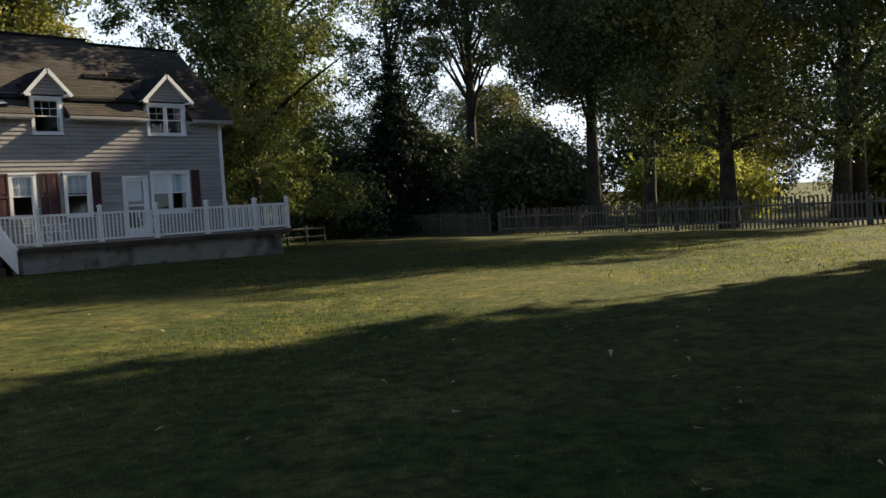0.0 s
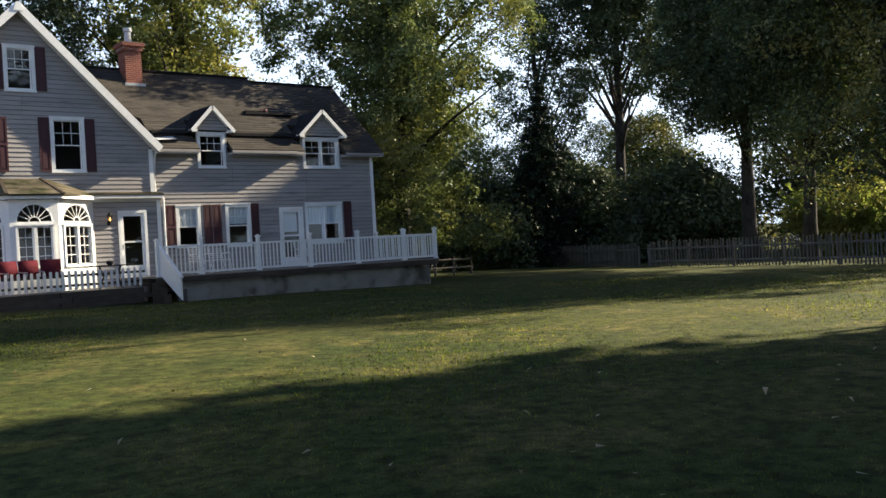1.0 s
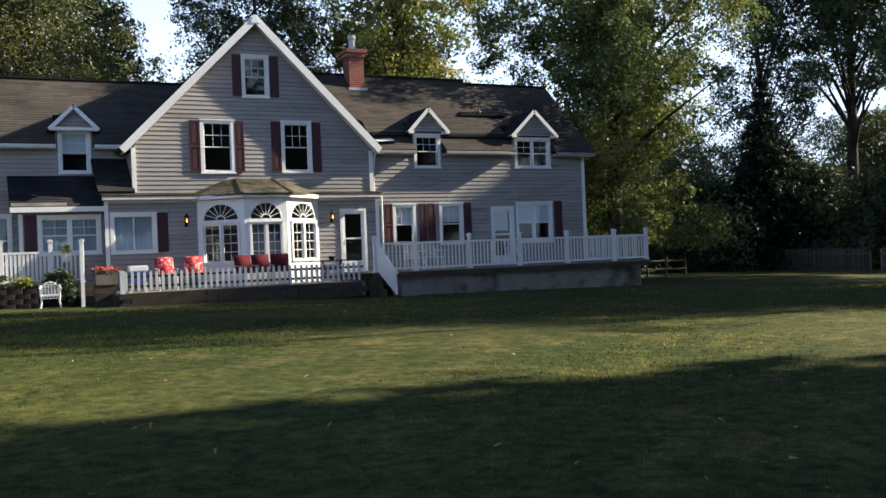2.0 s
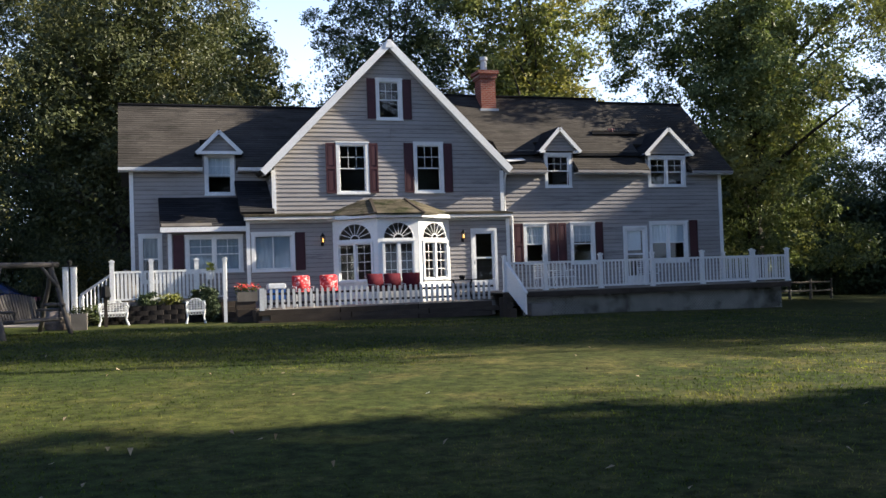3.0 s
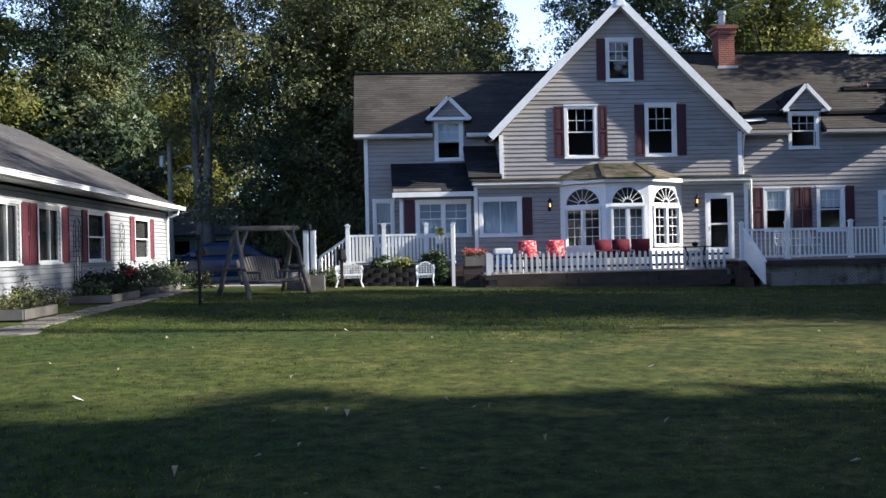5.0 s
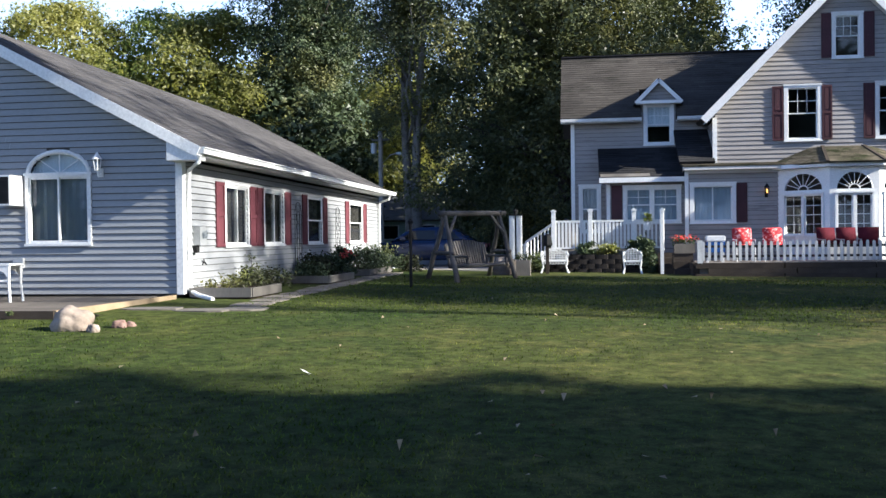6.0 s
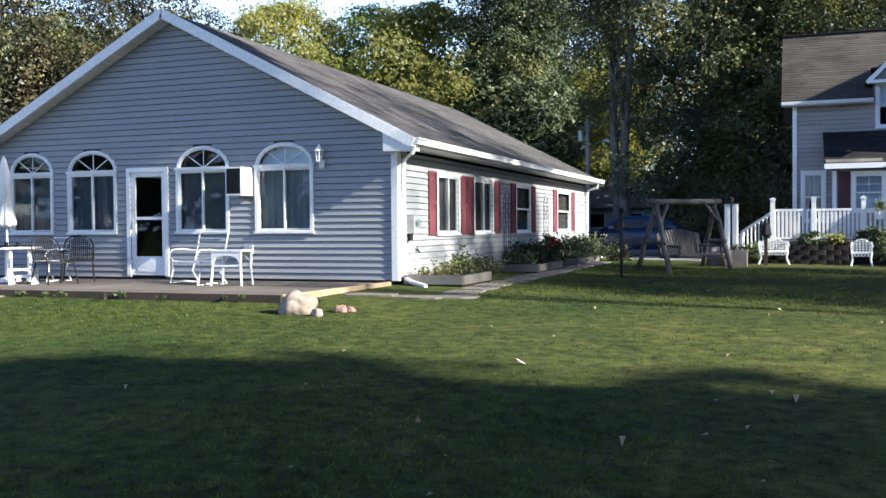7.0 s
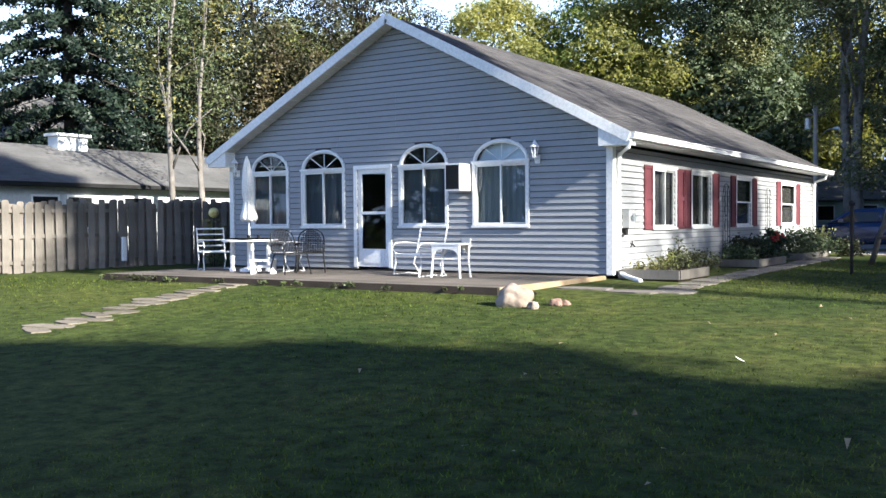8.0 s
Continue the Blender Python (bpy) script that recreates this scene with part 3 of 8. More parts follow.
roof_slab(house, "porch_roof", (3.36, 31.46, 3.825), (12.90, 31.46, 3.825), (12.90, GY, 3.935), (3.36, GY, 3.935), "roof_moss", 0.05)
bar(house, "corner_board", (12.80, BY - 0.03, 0.9), (12.80, BY - 0.03, 3.62), 0.12, 0.05, "trim", (0, 1, 0))
bar(house, "corner_board", (3.50, BY - 0.03, 0.9), (3.50, BY - 0.03, 3.62), 0.12, 0.05, "trim", (0, 1, 0))


def storm_door(P, s0, s1, z0, z1, grid=None, cover=None):
    """A white door by its outer trim: two glass lights over a kick panel."""
    bm = bmesh.new()
    t = 0.09
    a, b, r, hi = s0 + t, s1 - t, 0.10, z1 - t
    mid = z0 + 0.40 + (hi - r - z0 - 0.40) * 0.48
    ring(bm, P, a, b, -0.04, 0.0, z0 + 0.01, hi, r, r, 0.39)
    d = part("door", bm, M["trim"], house if P in (PB, PR) else cottage, "white glazed storm door")
    for nm, args in (("jamb", (s0, a, -0.1, 0.05, z0, z1)), ("jamb", (b, s1, -0.1, 0.05, z0, z1)), ("head", (a, b, -0.1, 0.05, hi, z1)), ("kick_panel", (a + r + 0.05, b - r - 0.05, 0.0, 0.012, z0 + 0.08, z0 + 0.34)), ("lock_rail", (a + r, b - r, -0.04, 0.0, mid - 0.03, mid + 0.03))):
        pb = bmesh.new()
        pbox(pb, P, *args)
        part(nm, pb, M["trim"], d)
    for lo, up in ((z0 + 0.40, mid - 0.03), (mid + 0.03, hi - r)):
        gb = bmesh.new()
        pbox(gb, P, a + r, b - r, -0.025, -0.02, lo, up)
        part("pane", gb, M["glass"], d).visible_shadow = False
    hb = bmesh.new()
    pbox(hb, P, a + 0.03, a + 0.055, 0.0, 0.05, z0 + 0.98, z0 + 1.12)
    part("door_handle", hb, M["metal_grey"], d)
    if cover:
        cb = bmesh.new()
        pbox(cb, P, a + r, b - r, -0.16, -0.15, mid + 0.15, hi - r)
        part("curtain", cb, M["curtain"], d)
    return d


storm_door(PB, 11.37, 12.36, 1.02, 3.28)

# right wing
wall(house, "wall_right_wing", PR, 12.82, 22.25, 0.40, 5.40, [(13.74, 14.52, 2.01, 3.38), (15.66, 16.52, 1.96, 3.40), (17.89, 18.77, 0.98, 3.22), (19.03, 20.57, 1.91, 3.38), (14.70, 15.60, 4.87, 5.40), (19.08, 20.60, 4.88, 5.40)], 0.15)
window(house, PR, 13.66, 14.60, 1.93, 3.46, grid=(3, 2), cover=0.5)
window(house, PR, 15.58, 16.60, 1.88, 3.48, grid=(3, 2), cover=0.45)
window(house, PR, 18.95, 20.65, 1.83, 3.46, units=2, cover=0.5)
storm_door(PR, 17.81, 18.85, 0.98, 3.30, cover=True)
for a, b, c, d in ((13.29, 13.64, 1.9, 3.46), (14.72, 15.03, 1.9, 3.46), (15.07, 15.40, 1.9, 3.46), (16.62, 16.94, 1.9, 3.48), (20.74, 21.10, 1.9, 3.49)):
    shutter(house, PR, a, b, c, d)
bar(house, "corner_board", (22.20, RY - 0.035, 0.4), (22.20, RY - 0.035, 5.40), 0.13, 0.05, "trim", (0, 1, 0))
wall(house, "wall_right_end", plane((22.25, RY, 0), (0, 1, 0), (1, 0, 0)), 0.0, 6.9, 0.4, 5.4, (), 0.15, gable=(3.45, 8.55))
RS = (8.78 - 5.46) / (35.7 - 32.0)


def eaved_roof(x0, x1, ridge_x0, ye, ze, yr, zr, holes, mat="roof_house", upper_x1=None):
    """The front slope of a wing, let in round the dormers, with fascia and soffit between them."""
    k = (zr - ze) / (yr - ye)
    edges = [x0] + [e for h in holes for e in h] + [x1]
    for i in range(0, len(edges), 2):
        a, b = edges[i], edges[i + 1]
        roof_slab(house, "roof", (a, ye, ze), (b, ye, ze), (b, ye + 1.3, ze + 1.3 * k), (a, ye + 1.3, ze + 1.3 * k), mat, 0.14)
        bar(house, "fascia", (a, ye - 0.01, ze - 0.08), (b, ye - 0.01, ze - 0.08), 0.04, 0.10, "siding_house" if x0 > 10 else "trim_old_shade")
        bar(house, "soffit", (a, ye + 0.19, ze - 0.15), (b, ye + 0.19, ze - 0.15), 0.36, 0.03, "trim_old_shade")
    roof_slab(house, "roof", (x0, ye + 1.3, ze + 1.3 * k), (upper_x1 or x1, ye + 1.3, ze + 1.3 * k), (upper_x1 or x1, yr, zr), (ridge_x0, yr, zr), mat, 0.14)


eaved_roof(12.95, 18.55, 8.6, 32.0, 5.46, 35.7, 8.84, [(14.56, 15.82)])
eaved_roof(18.552, 22.60, 18.552, 32.0, 5.44, 35.6, 8.68, [(18.88, 20.74)])
roof_slab(house, "roof", (8.6, 39.6, 5.3), (22.60, 39.6, 5.3), (22.60, 35.68, 8.70), (8.6, 35.68, 8.70), "roof_house", 0.14)
for xa, xb, yy, zz in ((8.6, 18.55, 35.7, 8.84), (18.55, 22.6, 35.6, 8.68), (-0.58, 8.6, 36.6, 8.36)):
    bar(house, "ridge_cap", (xa, yy, zz + 0.03), (xb, yy, zz + 0.03), 0.22, 0.05, "roof_dark")
# a strip of lifted shingles and a bare board on the right wing's roof
for xa, xb, yy, th in ((13.0, 14.5, 32.62, 0.10), (15.85, 18.86, 32.62, 0.11), (17.3, 19.5, 33.75, 0.09)):
    zz = 5.46 + (yy - 32.0) * RS
    bar(house, "loose_shingle_edge", (xa, yy - 0.03, zz + 0.06), (xb, yy - 0.05, zz + 0.09), 0.20, th, "roof_dark")
    bar(house, "bare_roof_board", (xa + 0.1, yy + 0.08, zz + 0.20), (xb - 0.2, yy + 0.06, zz + 0.22), 0.12, 0.025, "fence_wood")
bar(house, "shingle_flap", (13.05, 32.25, 5.80), (13.75, 32.3, 5.86), 0.30, 0.02, "trim_old_shade", (0, -0.4, 1))


def dormer(P, y, x0, x1, xa, zb, ze, za, wz0, wz1, wx0, wx1, units, back, half, cover=None, closed=False):
    """A wall dormer: its front in the wall's plane under a closed pediment, with cheeks that run back into the roof."""
    wall(house, "dormer_wall", P, x0, x1, zb, ze, [(wx0 + 0.05, wx1 - 0.05, wz0, min(wz1 - 0.05, ze))], 0.15)
    window(house, P, wx0, wx1, wz0, wz1, units=units, grid=(3, 2) if units == 1 else (2, 2), cover=cover)
    for xs in (x0, x1):
        bm = bmesh.new()
        prism(bm, [(xs, y, zb - 0.3), (xs, y, ze), (xs, back, ze), (xs, back, zb - 0.3)], (0.04 if xs == x0 else -0.04, 0, 0))
        part("dormer_cheek", bm, M["siding_house"], house)
    Q = plane((0, y - 0.10, 0), (1, 0, 0), (0, -1, 0))
    wall(house, "pediment", Q, xa - half + 0.10, xa + half - 0.10, ze + 0.02, ze + 0.04, (), 0.12, gable=(xa, za - 0.08))
    k = (za - ze) / half
    for side in (-1, 1):
        xe = xa + side * (half + 0.06)
        zz = ze - 0.06 * k
        roof_slab(house, "dormer_roof", (xe, y - 0.30, zz), (xe, back + 1.0, zz), (xa, back + 1.0, za), (xa, y - 0.30, za), "roof_dark", 0.05)
        bar(house, "rake_board", (xa + side * half, y - 0.31, ze - 0.03), (xa, y - 0.31, za - 0.07), 0.03, 0.13, "trim")
        bar(house, "rake_soffit", (xa + side * half, y - 0.20, ze - 0.05), (xa, y - 0.20, za - 0.09), 0.20, 0.02, "trim", (-side * k, 0, 1))
    if closed:
        bar(house, "dormer_trim", (xa - half, y - 0.17, ze), (xa + half, y - 0.17, ze), 0.28, 0.10, "trim")
    else:
        for side in (-1, 1):
            bar(house, "cornice_return", (xa + side * half, y - 0.17, ze - 0.01), (xa + side * (half - 0.22), y - 0.17, ze - 0.01), 0.28, 0.09, "trim")


dormer(PR, RY, 14.58, 15.80, 15.17, 5.40, 6.14, 7.07, 4.79, 6.10, 14.62, 15.72, 1, 34.2, 0.84)
dormer(PR, RY, 18.90, 20.72, 19.82, 5.40, 6.06, 7.12, 4.80, 6.02, 19.00, 20.66, 2, 34.2, 1.06)

# left wing
wall(house, "wall_left_wing", PL, -0.22, 4.46, 0.40, 5.62, [(2.36, 3.22, 4.80, 5.62), (0.10, 0.72, 1.75, 3.3)], 0.15)
dormer(PL, LY, 2.22, 3.38, 2.79, 5.62, 6.20, 7.02, 4.72, 6.20, 2.28, 3.32, 1, 35.6, 0.78, 0.55, True)
window(house, PL, 0.02, 0.80, 1.70, 3.40, cover=0.55, cloth="veil")
bar(house, "corner_board", (-0.17, LY - 0.035, 0.4), (-0.17, LY - 0.035, 5.62), 0.13, 0.05, "trim", (0, 1, 0))
wall(house, "wall_left_end", plane((-0.22, LY, 0), (0, 1, 0), (-1, 0, 0)), 0.0, 5.6, 0.4, 5.6, (), 0.15, gable=(2.8, 8.2))
eaved_roof(-0.58, 5.8, -0.58, 33.5, 5.70, 36.6, 8.36, [(2.20, 3.40)], upper_x1=8.6)
roof_slab(house, "roof", (-0.58, 39.7, 5.70), (8.6, 39.7, 5.70), (8.6, 36.6, 8.36), (-0.58, 36.6, 8.36), "roof_house", 0.14)
# lean-to on the left wing
PT = plane((0, 32.2, 0), (1, 0, 0), (0, -1, 0))
wall(house, "wall_lean_to", PT, 0.95, 3.50, 0.40, 3.36, [(1.58, 3.27, 2.05, 3.15)], 0.15)
window(house, PT, 1.48, 3.37, 1.98, 3.25, units=2, grid=(2, 2), cover=1.0, cloth="pale_veil")
shutter(house, PT, 1.10, 1.45, 2.0, 3.25)
bar(house, "corner_board", (1.0, 32.165, 0.9), (1.0, 32.165, 3.3), 0.12, 0.05, "trim", (0, 1, 0))
wall(house, "wall_lean_to_side", plane((0.95, 32.2, 0), (0, 1, 0), (-1, 0, 0)), 0, 1.7, 0.4, 3.4, (), 0.15)
roof_slab(house, "lean_to_roof", (0.70, 31.85, 3.46), (3.62, 31.85, 3.46), (3.62, LY, 4.66), (0.70, LY, 4.66), "roof_dark", 0.08)
bar(house, "fascia", (0.70, 31.84, 3.42), (3.62, 31.84, 3.42), 0.04, 0.16, "trim")
bar(house, "eave_board", (0.74, 31.95, 3.575), (2.35, 31.95, 3.575), 0.24, 0.03, "fence_old", (0, -0.5, 1))
roof_slab(house, "lean_to_roof", (3.30, 32.0, 3.98), (4.44, 32.0, 3.98), (4.44, LY, 5.25), (3.30, LY, 5.25), "roof_dark", 0.08)
# back of the house, so that it is closed
wall(house, "wall_back", plane((0, 39.4, 0), (1, 0, 0), (0, 1, 0)), -0.22, 22.25, 0.4, 5.4, (), 1.0)
bm = bmesh.new()
box(bm, 3.6, 12.7, 32.0, 39.2, 3.66, 3.76)
box(bm, 12.75, 22.1, 32.5, 39.2, 3.66, 3.76)
box(bm, 0.0, 3.55, 34.1, 39.2, 3.66, 3.76)
part("upper_floor", bm, M["interior"], house)
bm = bmesh.new()
box(bm, 1.1, 22.1, 32.6, 39.2, 0.8, 0.9)
part("lower_floor", bm, M["interior"], house)
bm = bmesh.new()
box(bm, 0.1, 4.4, 35.2, 35.3, 0.9, 5.4)
part("inner_wall", bm, M["interior"], house)
bm = bmesh.new()
box(bm, 6.5, 22.0, 35.2, 35.3, 0.9, 7.7)
part("inner_wall", bm, M["interior"], house)
bm = bmesh.new()
box(bm, 4.6, 6.49, 35.2, 35.3, 0.9, 6.6)
part("inner_wall", bm, M["interior"], house)

# bay window
bayc = [(6.35, BY), (7.65, 30.62), (9.10, 30.62), (10.58, BY)]
for i in range(3):
    (xa, ya), (xb, yb) = bayc[i], bayc[i + 1]
    along = Vector((xb - xa, yb - ya, 0))
    ln = along.length
    PBay = plane((xa, ya, 0), along, (along.y, -along.x, 0))
    ww = 1.15 if i == 1 else ln - 0.36
    s0 = (ln - ww) / 2
    core = bmesh.new()
    a, b = s0 + 0.04, s0 + ww - 0.04
    for args in ((0, a, 0.7, 3.62), (b, ln, 0.7, 3.62), (a, b, 0.7, 1.56), (a, b, 2.80, 2.95), (a, b, 3.50, 3.62)):
        pbox(core, PBay, args[0], args[1], -0.12, 0, args[2], args[3])
    # spandrels either side of the half-round light
    c, h = (a + b) / 2, (b - a) / 2
    for sgn in (-1, 1):
        pts = [PBay(c + sgn * h, 0, 2.95), PBay(c + sgn * h, 0, 3.50)] + [PBay(c + sgn * h * math.sin(q * math.pi / 12), 0, 2.95 + 0.54 * math.cos(q * math.pi / 12)) for q in range(0, 7)]
        prism(core, pts, (PBay(0, -0.12, 0) - PBay(0, 0, 0)))
    bw = part("bay_wall", core, M["trim"], house)
    window(house, PBay, s0, s0 + ww, 1.50, 2.86, units=2, style="fixed", trim=0.07, grid=(2, 4), name="bay_window")
    for q in range(1, 8):
        an = math.pi * q / 8
        fb = bmesh.new()
        tube(fb, [PBay(c + 0.16 * math.cos(an), 0, 2.95 + 0.14 * math.sin(an)), PBay(c + h * 0.97 * math.cos(an), 0, 2.95 + 0.53 * math.sin(an))], 0.012, 5)
        part("fanlight_bar", fb, M["trim"], bw)
    for rr, zz in ((0.16, 0.14), (h * 0.98, 0.535)):
        fb = bmesh.new()
        tube(fb, [PBay(c + rr * math.cos(math.pi * q / 14), -0.01, 2.95 + zz * math.sin(math.pi * q / 14)) for q in range(15)], 0.022, 5)
        part("fanlight_arch", fb, M["trim"], bw)
    gb = bmesh.new()
    prism(gb, [PBay(c + h * math.cos(math.pi * q / 14), -0.05, 2.95 + 0.54 * math.sin(math.pi * q / 14)) for q in range(15)], PBay(0, -0.006, 0) - PBay(0, 0, 0))
    part("fanlight_pane", gb, M["glass"], house).visible_shadow = False
    cb = bmesh.new()
    pbox(cb, PBay, -0.08, ln + 0.08, -0.05, 0.20, 3.64, 3.765)
    part("bay_cornice", cb, M["trim"], house)
hip = [(6.02, BY + 0.1, 3.775), (7.54, 30.34, 3.775), (9.22, 30.34, 3.775), (10.88, BY + 0.1, 3.775)]
crest = [(7.45, GY, 4.36), (7.78, GY - 0.25, 4.38), (9.02, GY - 0.25, 4.38), (9.35, GY, 4.36)]
for i in range(3):
    roof_slab(house, "bay_roof", hip[i], hip[i + 1], crest[i + 1], crest[i], "roof_moss", 0.05)
for i in (1, 2):
    bar(house, "hip_ridge", Vector(hip[i]) + Vector((0, 0, 0.02)), Vector(crest[i]) + Vector((0, 0, 0.02)), 0.10, 0.03, "dark_wood")

# chimney
chimney = part("chimney", bmesh.new(), M["mortar"], house)
bm = bmesh.new()
box(bm, 13.16, 13.78, 35.0, 35.7, 7.6, 9.75)
bm.to_mesh(chimney.data)
bm.free()


# ---- the cottage ----
cottage = thing("cottage", (-12, 25, 0.6), "low grey vinyl-sided cottage with arched windows and a grey shingle roof", "cottage")
CY, CX0, CX1, CB = 16.45, -17.0, -7.11, 0.62
PC = plane((0, CY, 0), (1, 0, 0), (0, -1, 0))
PS = plane((CX1, 0, 0), (0, 1, 0), (1, 0, 0))
CEND = 33.4
arches = [(-16.36, -15.15), (-14.76, -13.47), (-11.98, -10.72), (-10.12, -8.82)]
cuts = []
for a, b in arches:
    cuts += arch_cuts(a + 0.06, b - 0.06, 1.60, 2.84, 0.42)
wall(cottage, "wall_front", PC, CX0, CX1, CB, 3.30, cuts + [(-13.12, -12.26, CB, 2.82)], 0.123, "siding_cottage", gable=(-12.05, 5.87), lip=0.034)
wall(cottage, "wall_side", PS, CY, CEND, CB, 3.05, [(18.60, 19.88, 1.52, 2.70), (20.98, 22.35, 1.52, 2.70), (24.46, 25.80, 1.52, 2.70), (29.05, 30.75, 1.52, 2.70)], 0.123, "siding_cottage", lip=0.034)
wall(cottage, "wall_left", plane((CX0, 0, 0), (0, 1, 0), (-1, 0, 0)), CY, CEND, CB, 3.05, (), 0.6, "siding_cottage")
wall(cottage, "wall_back", plane((0, CEND, 0), (1, 0, 0), (0, 1, 0)), CX0, CX1, CB, 3.05, (), 0.6, "siding_cottage", gable=(-12.05, 5.87))
bm = bmesh.new()
box(bm, CX0 + 0.2, CX1 - 0.2, CY + 0.2, CEND - 0.2, 0.5, 0.6)
part("floor_slab", bm, M["interior"], cottage)
for a, b in arches:
    # all but the last arch get the added sheet that imitates pane reflections
    w = window(cottage, PC, a, b, 1.53, 2.86, style="slider", trim=0.07, mat="vinyl_white", cover=1.0, deep=0.03, cloth="veil" if b > -9 else "reflection_sheet")
    c, h = (a + b) / 2, (b - a) / 2
    fb = bmesh.new()
    tube(fb, [PC(c + (h - 0.04) * math.cos(math.pi * q / 18), 0.0, 2.86 + 0.40 * math.sin(math.pi * q / 18)) for q in range(19)], 0.045, 8)
    for q in (1, 2, 3):
        an = math.pi * q / 4
        tube(fb, [PC(c, -0.03, 2.86), PC(c + (h - 0.04) * math.cos(an), -0.03, 2.86 + 0.40 * math.sin(an))], 0.012, 5)
    part("arch_frame", fb, M["vinyl_white"], w)
    gb = bmesh.new()
    prism(gb, [PC(c + h * 0.96 * math.cos(math.pi * q / 14), -0.05, 2.84 + 0.42 * math.sin(math.pi * q / 14)) for q in range(15)], (0, 0.006, 0))
    part("pane", gb, M["glass"], w).visible_shadow = False
bm = bmesh.new()                                   # pale shade behind the clear arch
prism(bm, [PC(-9.47 + 0.60 * math.cos(math.pi * q / 14), -0.10, 2.84 + 0.40 * math.sin(math.pi * q / 14)) for q in range(15)], (0, 0.006, 0))
part("arch_shade", bm, M["curtain"], cottage, "pale cloth shade in an arched window")
storm_door(PC, -13.21, -12.17, 0.66, 2.90)
for a, b in ((18.52, 19.96), (20.90, 22.43), (24.40, 25.88), (29.0, 30.85)):
    narrow = a > 23
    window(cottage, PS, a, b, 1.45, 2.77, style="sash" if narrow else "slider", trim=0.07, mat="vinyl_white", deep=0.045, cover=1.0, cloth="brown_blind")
for a, b in ((18.05, 18.50), (19.98, 20.42), (20.46, 20.88), (22.45, 22.95), (23.95, 24.38), (25.9, 26.35), (28.5, 28.98), (30.87, 31.4)):
    shutter(cottage, PS, a, b, 1.46, 2.76, "shutter_red")
CE = 0.50
for side, xe in ((-1, CX0 - CE), (1, CX1 + CE)):
    k = (6.02 - 3.22) / (-6.61 + 12.05)
    ze = 6.02 - abs(xe + 12.05) * k
    roof_slab(cottage, "roof", (xe, 16.12, ze), (xe, CEND + 0.4, ze), (-12.05, CEND + 0.4, 6.02), (-12.05, 16.12, 6.02), "roof_cottage", 0.10)
    bar(cottage, "rake_board", (xe, 16.10, ze - 0.06), (-12.05, 16.10, 6.02 - 0.06), 0.03, 0.19, "vinyl_white")
    # rake soffit and ribs: shade put into the colour by a darker white
    bar(cottage, "soffit", (xe, 16.28, ze - 0.15), (-12.05, 16.28, 6.02 - 0.15), 0.32, 0.03, "trim_old_shade", (-side * k, 0, 1))
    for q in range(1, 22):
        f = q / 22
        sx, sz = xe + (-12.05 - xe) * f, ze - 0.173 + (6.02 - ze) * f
        bar(cottage, "soffit_rib", (sx, 16.13, sz), (sx, 16.43, sz), 0.022, 0.016, "trim_old_shade", (-side * k, 0, 1))
    bar(cottage, "soffit", (xe - side * 0.25, 16.12, ze - 0.10), (xe - side * 0.25, CEND, ze - 0.10), 0.5, 0.03, "vinyl_white")
    wx = CX0 + 0.1 if side < 0 else CX1 - 0.1
    bm = bmesh.new()
    prism(bm, [(xe, 16.112, ze - 0.20), (wx, 16.112, ze - 0.20), (wx, 16.112, ze + 0.14), (xe, 16.112, ze - 0.14)], (0, 0.33, 0))
    part("eave_return", bm, M["vinyl_white"], cottage)
    bar(cottage, "gutter", (xe + side * 0.045, 16.12, ze - 0.045), (xe + side * 0.045, CEND + 0.4, ze - 0.045), 0.10, 0.09, "vinyl_white")
    bar(cottage, "gutter_lip", (xe + side * 0.055, 16.11, ze + 0.014), (xe + side * 0.055, CEND + 0.41, ze + 0.014), 0.13, 0.022, "vinyl_white")
    bar(cottage, "gutter_lip", (xe + side * 0.052, 16.11, ze - 0.035), (xe + side * 0.052, CEND + 0.41, ze - 0.035), 0.105, 0.014, "vinyl_white")
for x in (CX0, CX1):
    bar(cottage, "corner_board", (x, CY - 0.03, CB), (x, CY - 0.03, 3.1), 0.13, 0.05, "vinyl_white", (0, 1, 0))
bar(cottage, "corner_board", (CX1 + 0.03, CY + 0.06, CB), (CX1 + 0.03, CY + 0.06, 3.1), 0.05, 0.13, "vinyl_white", (0, 1, 0))


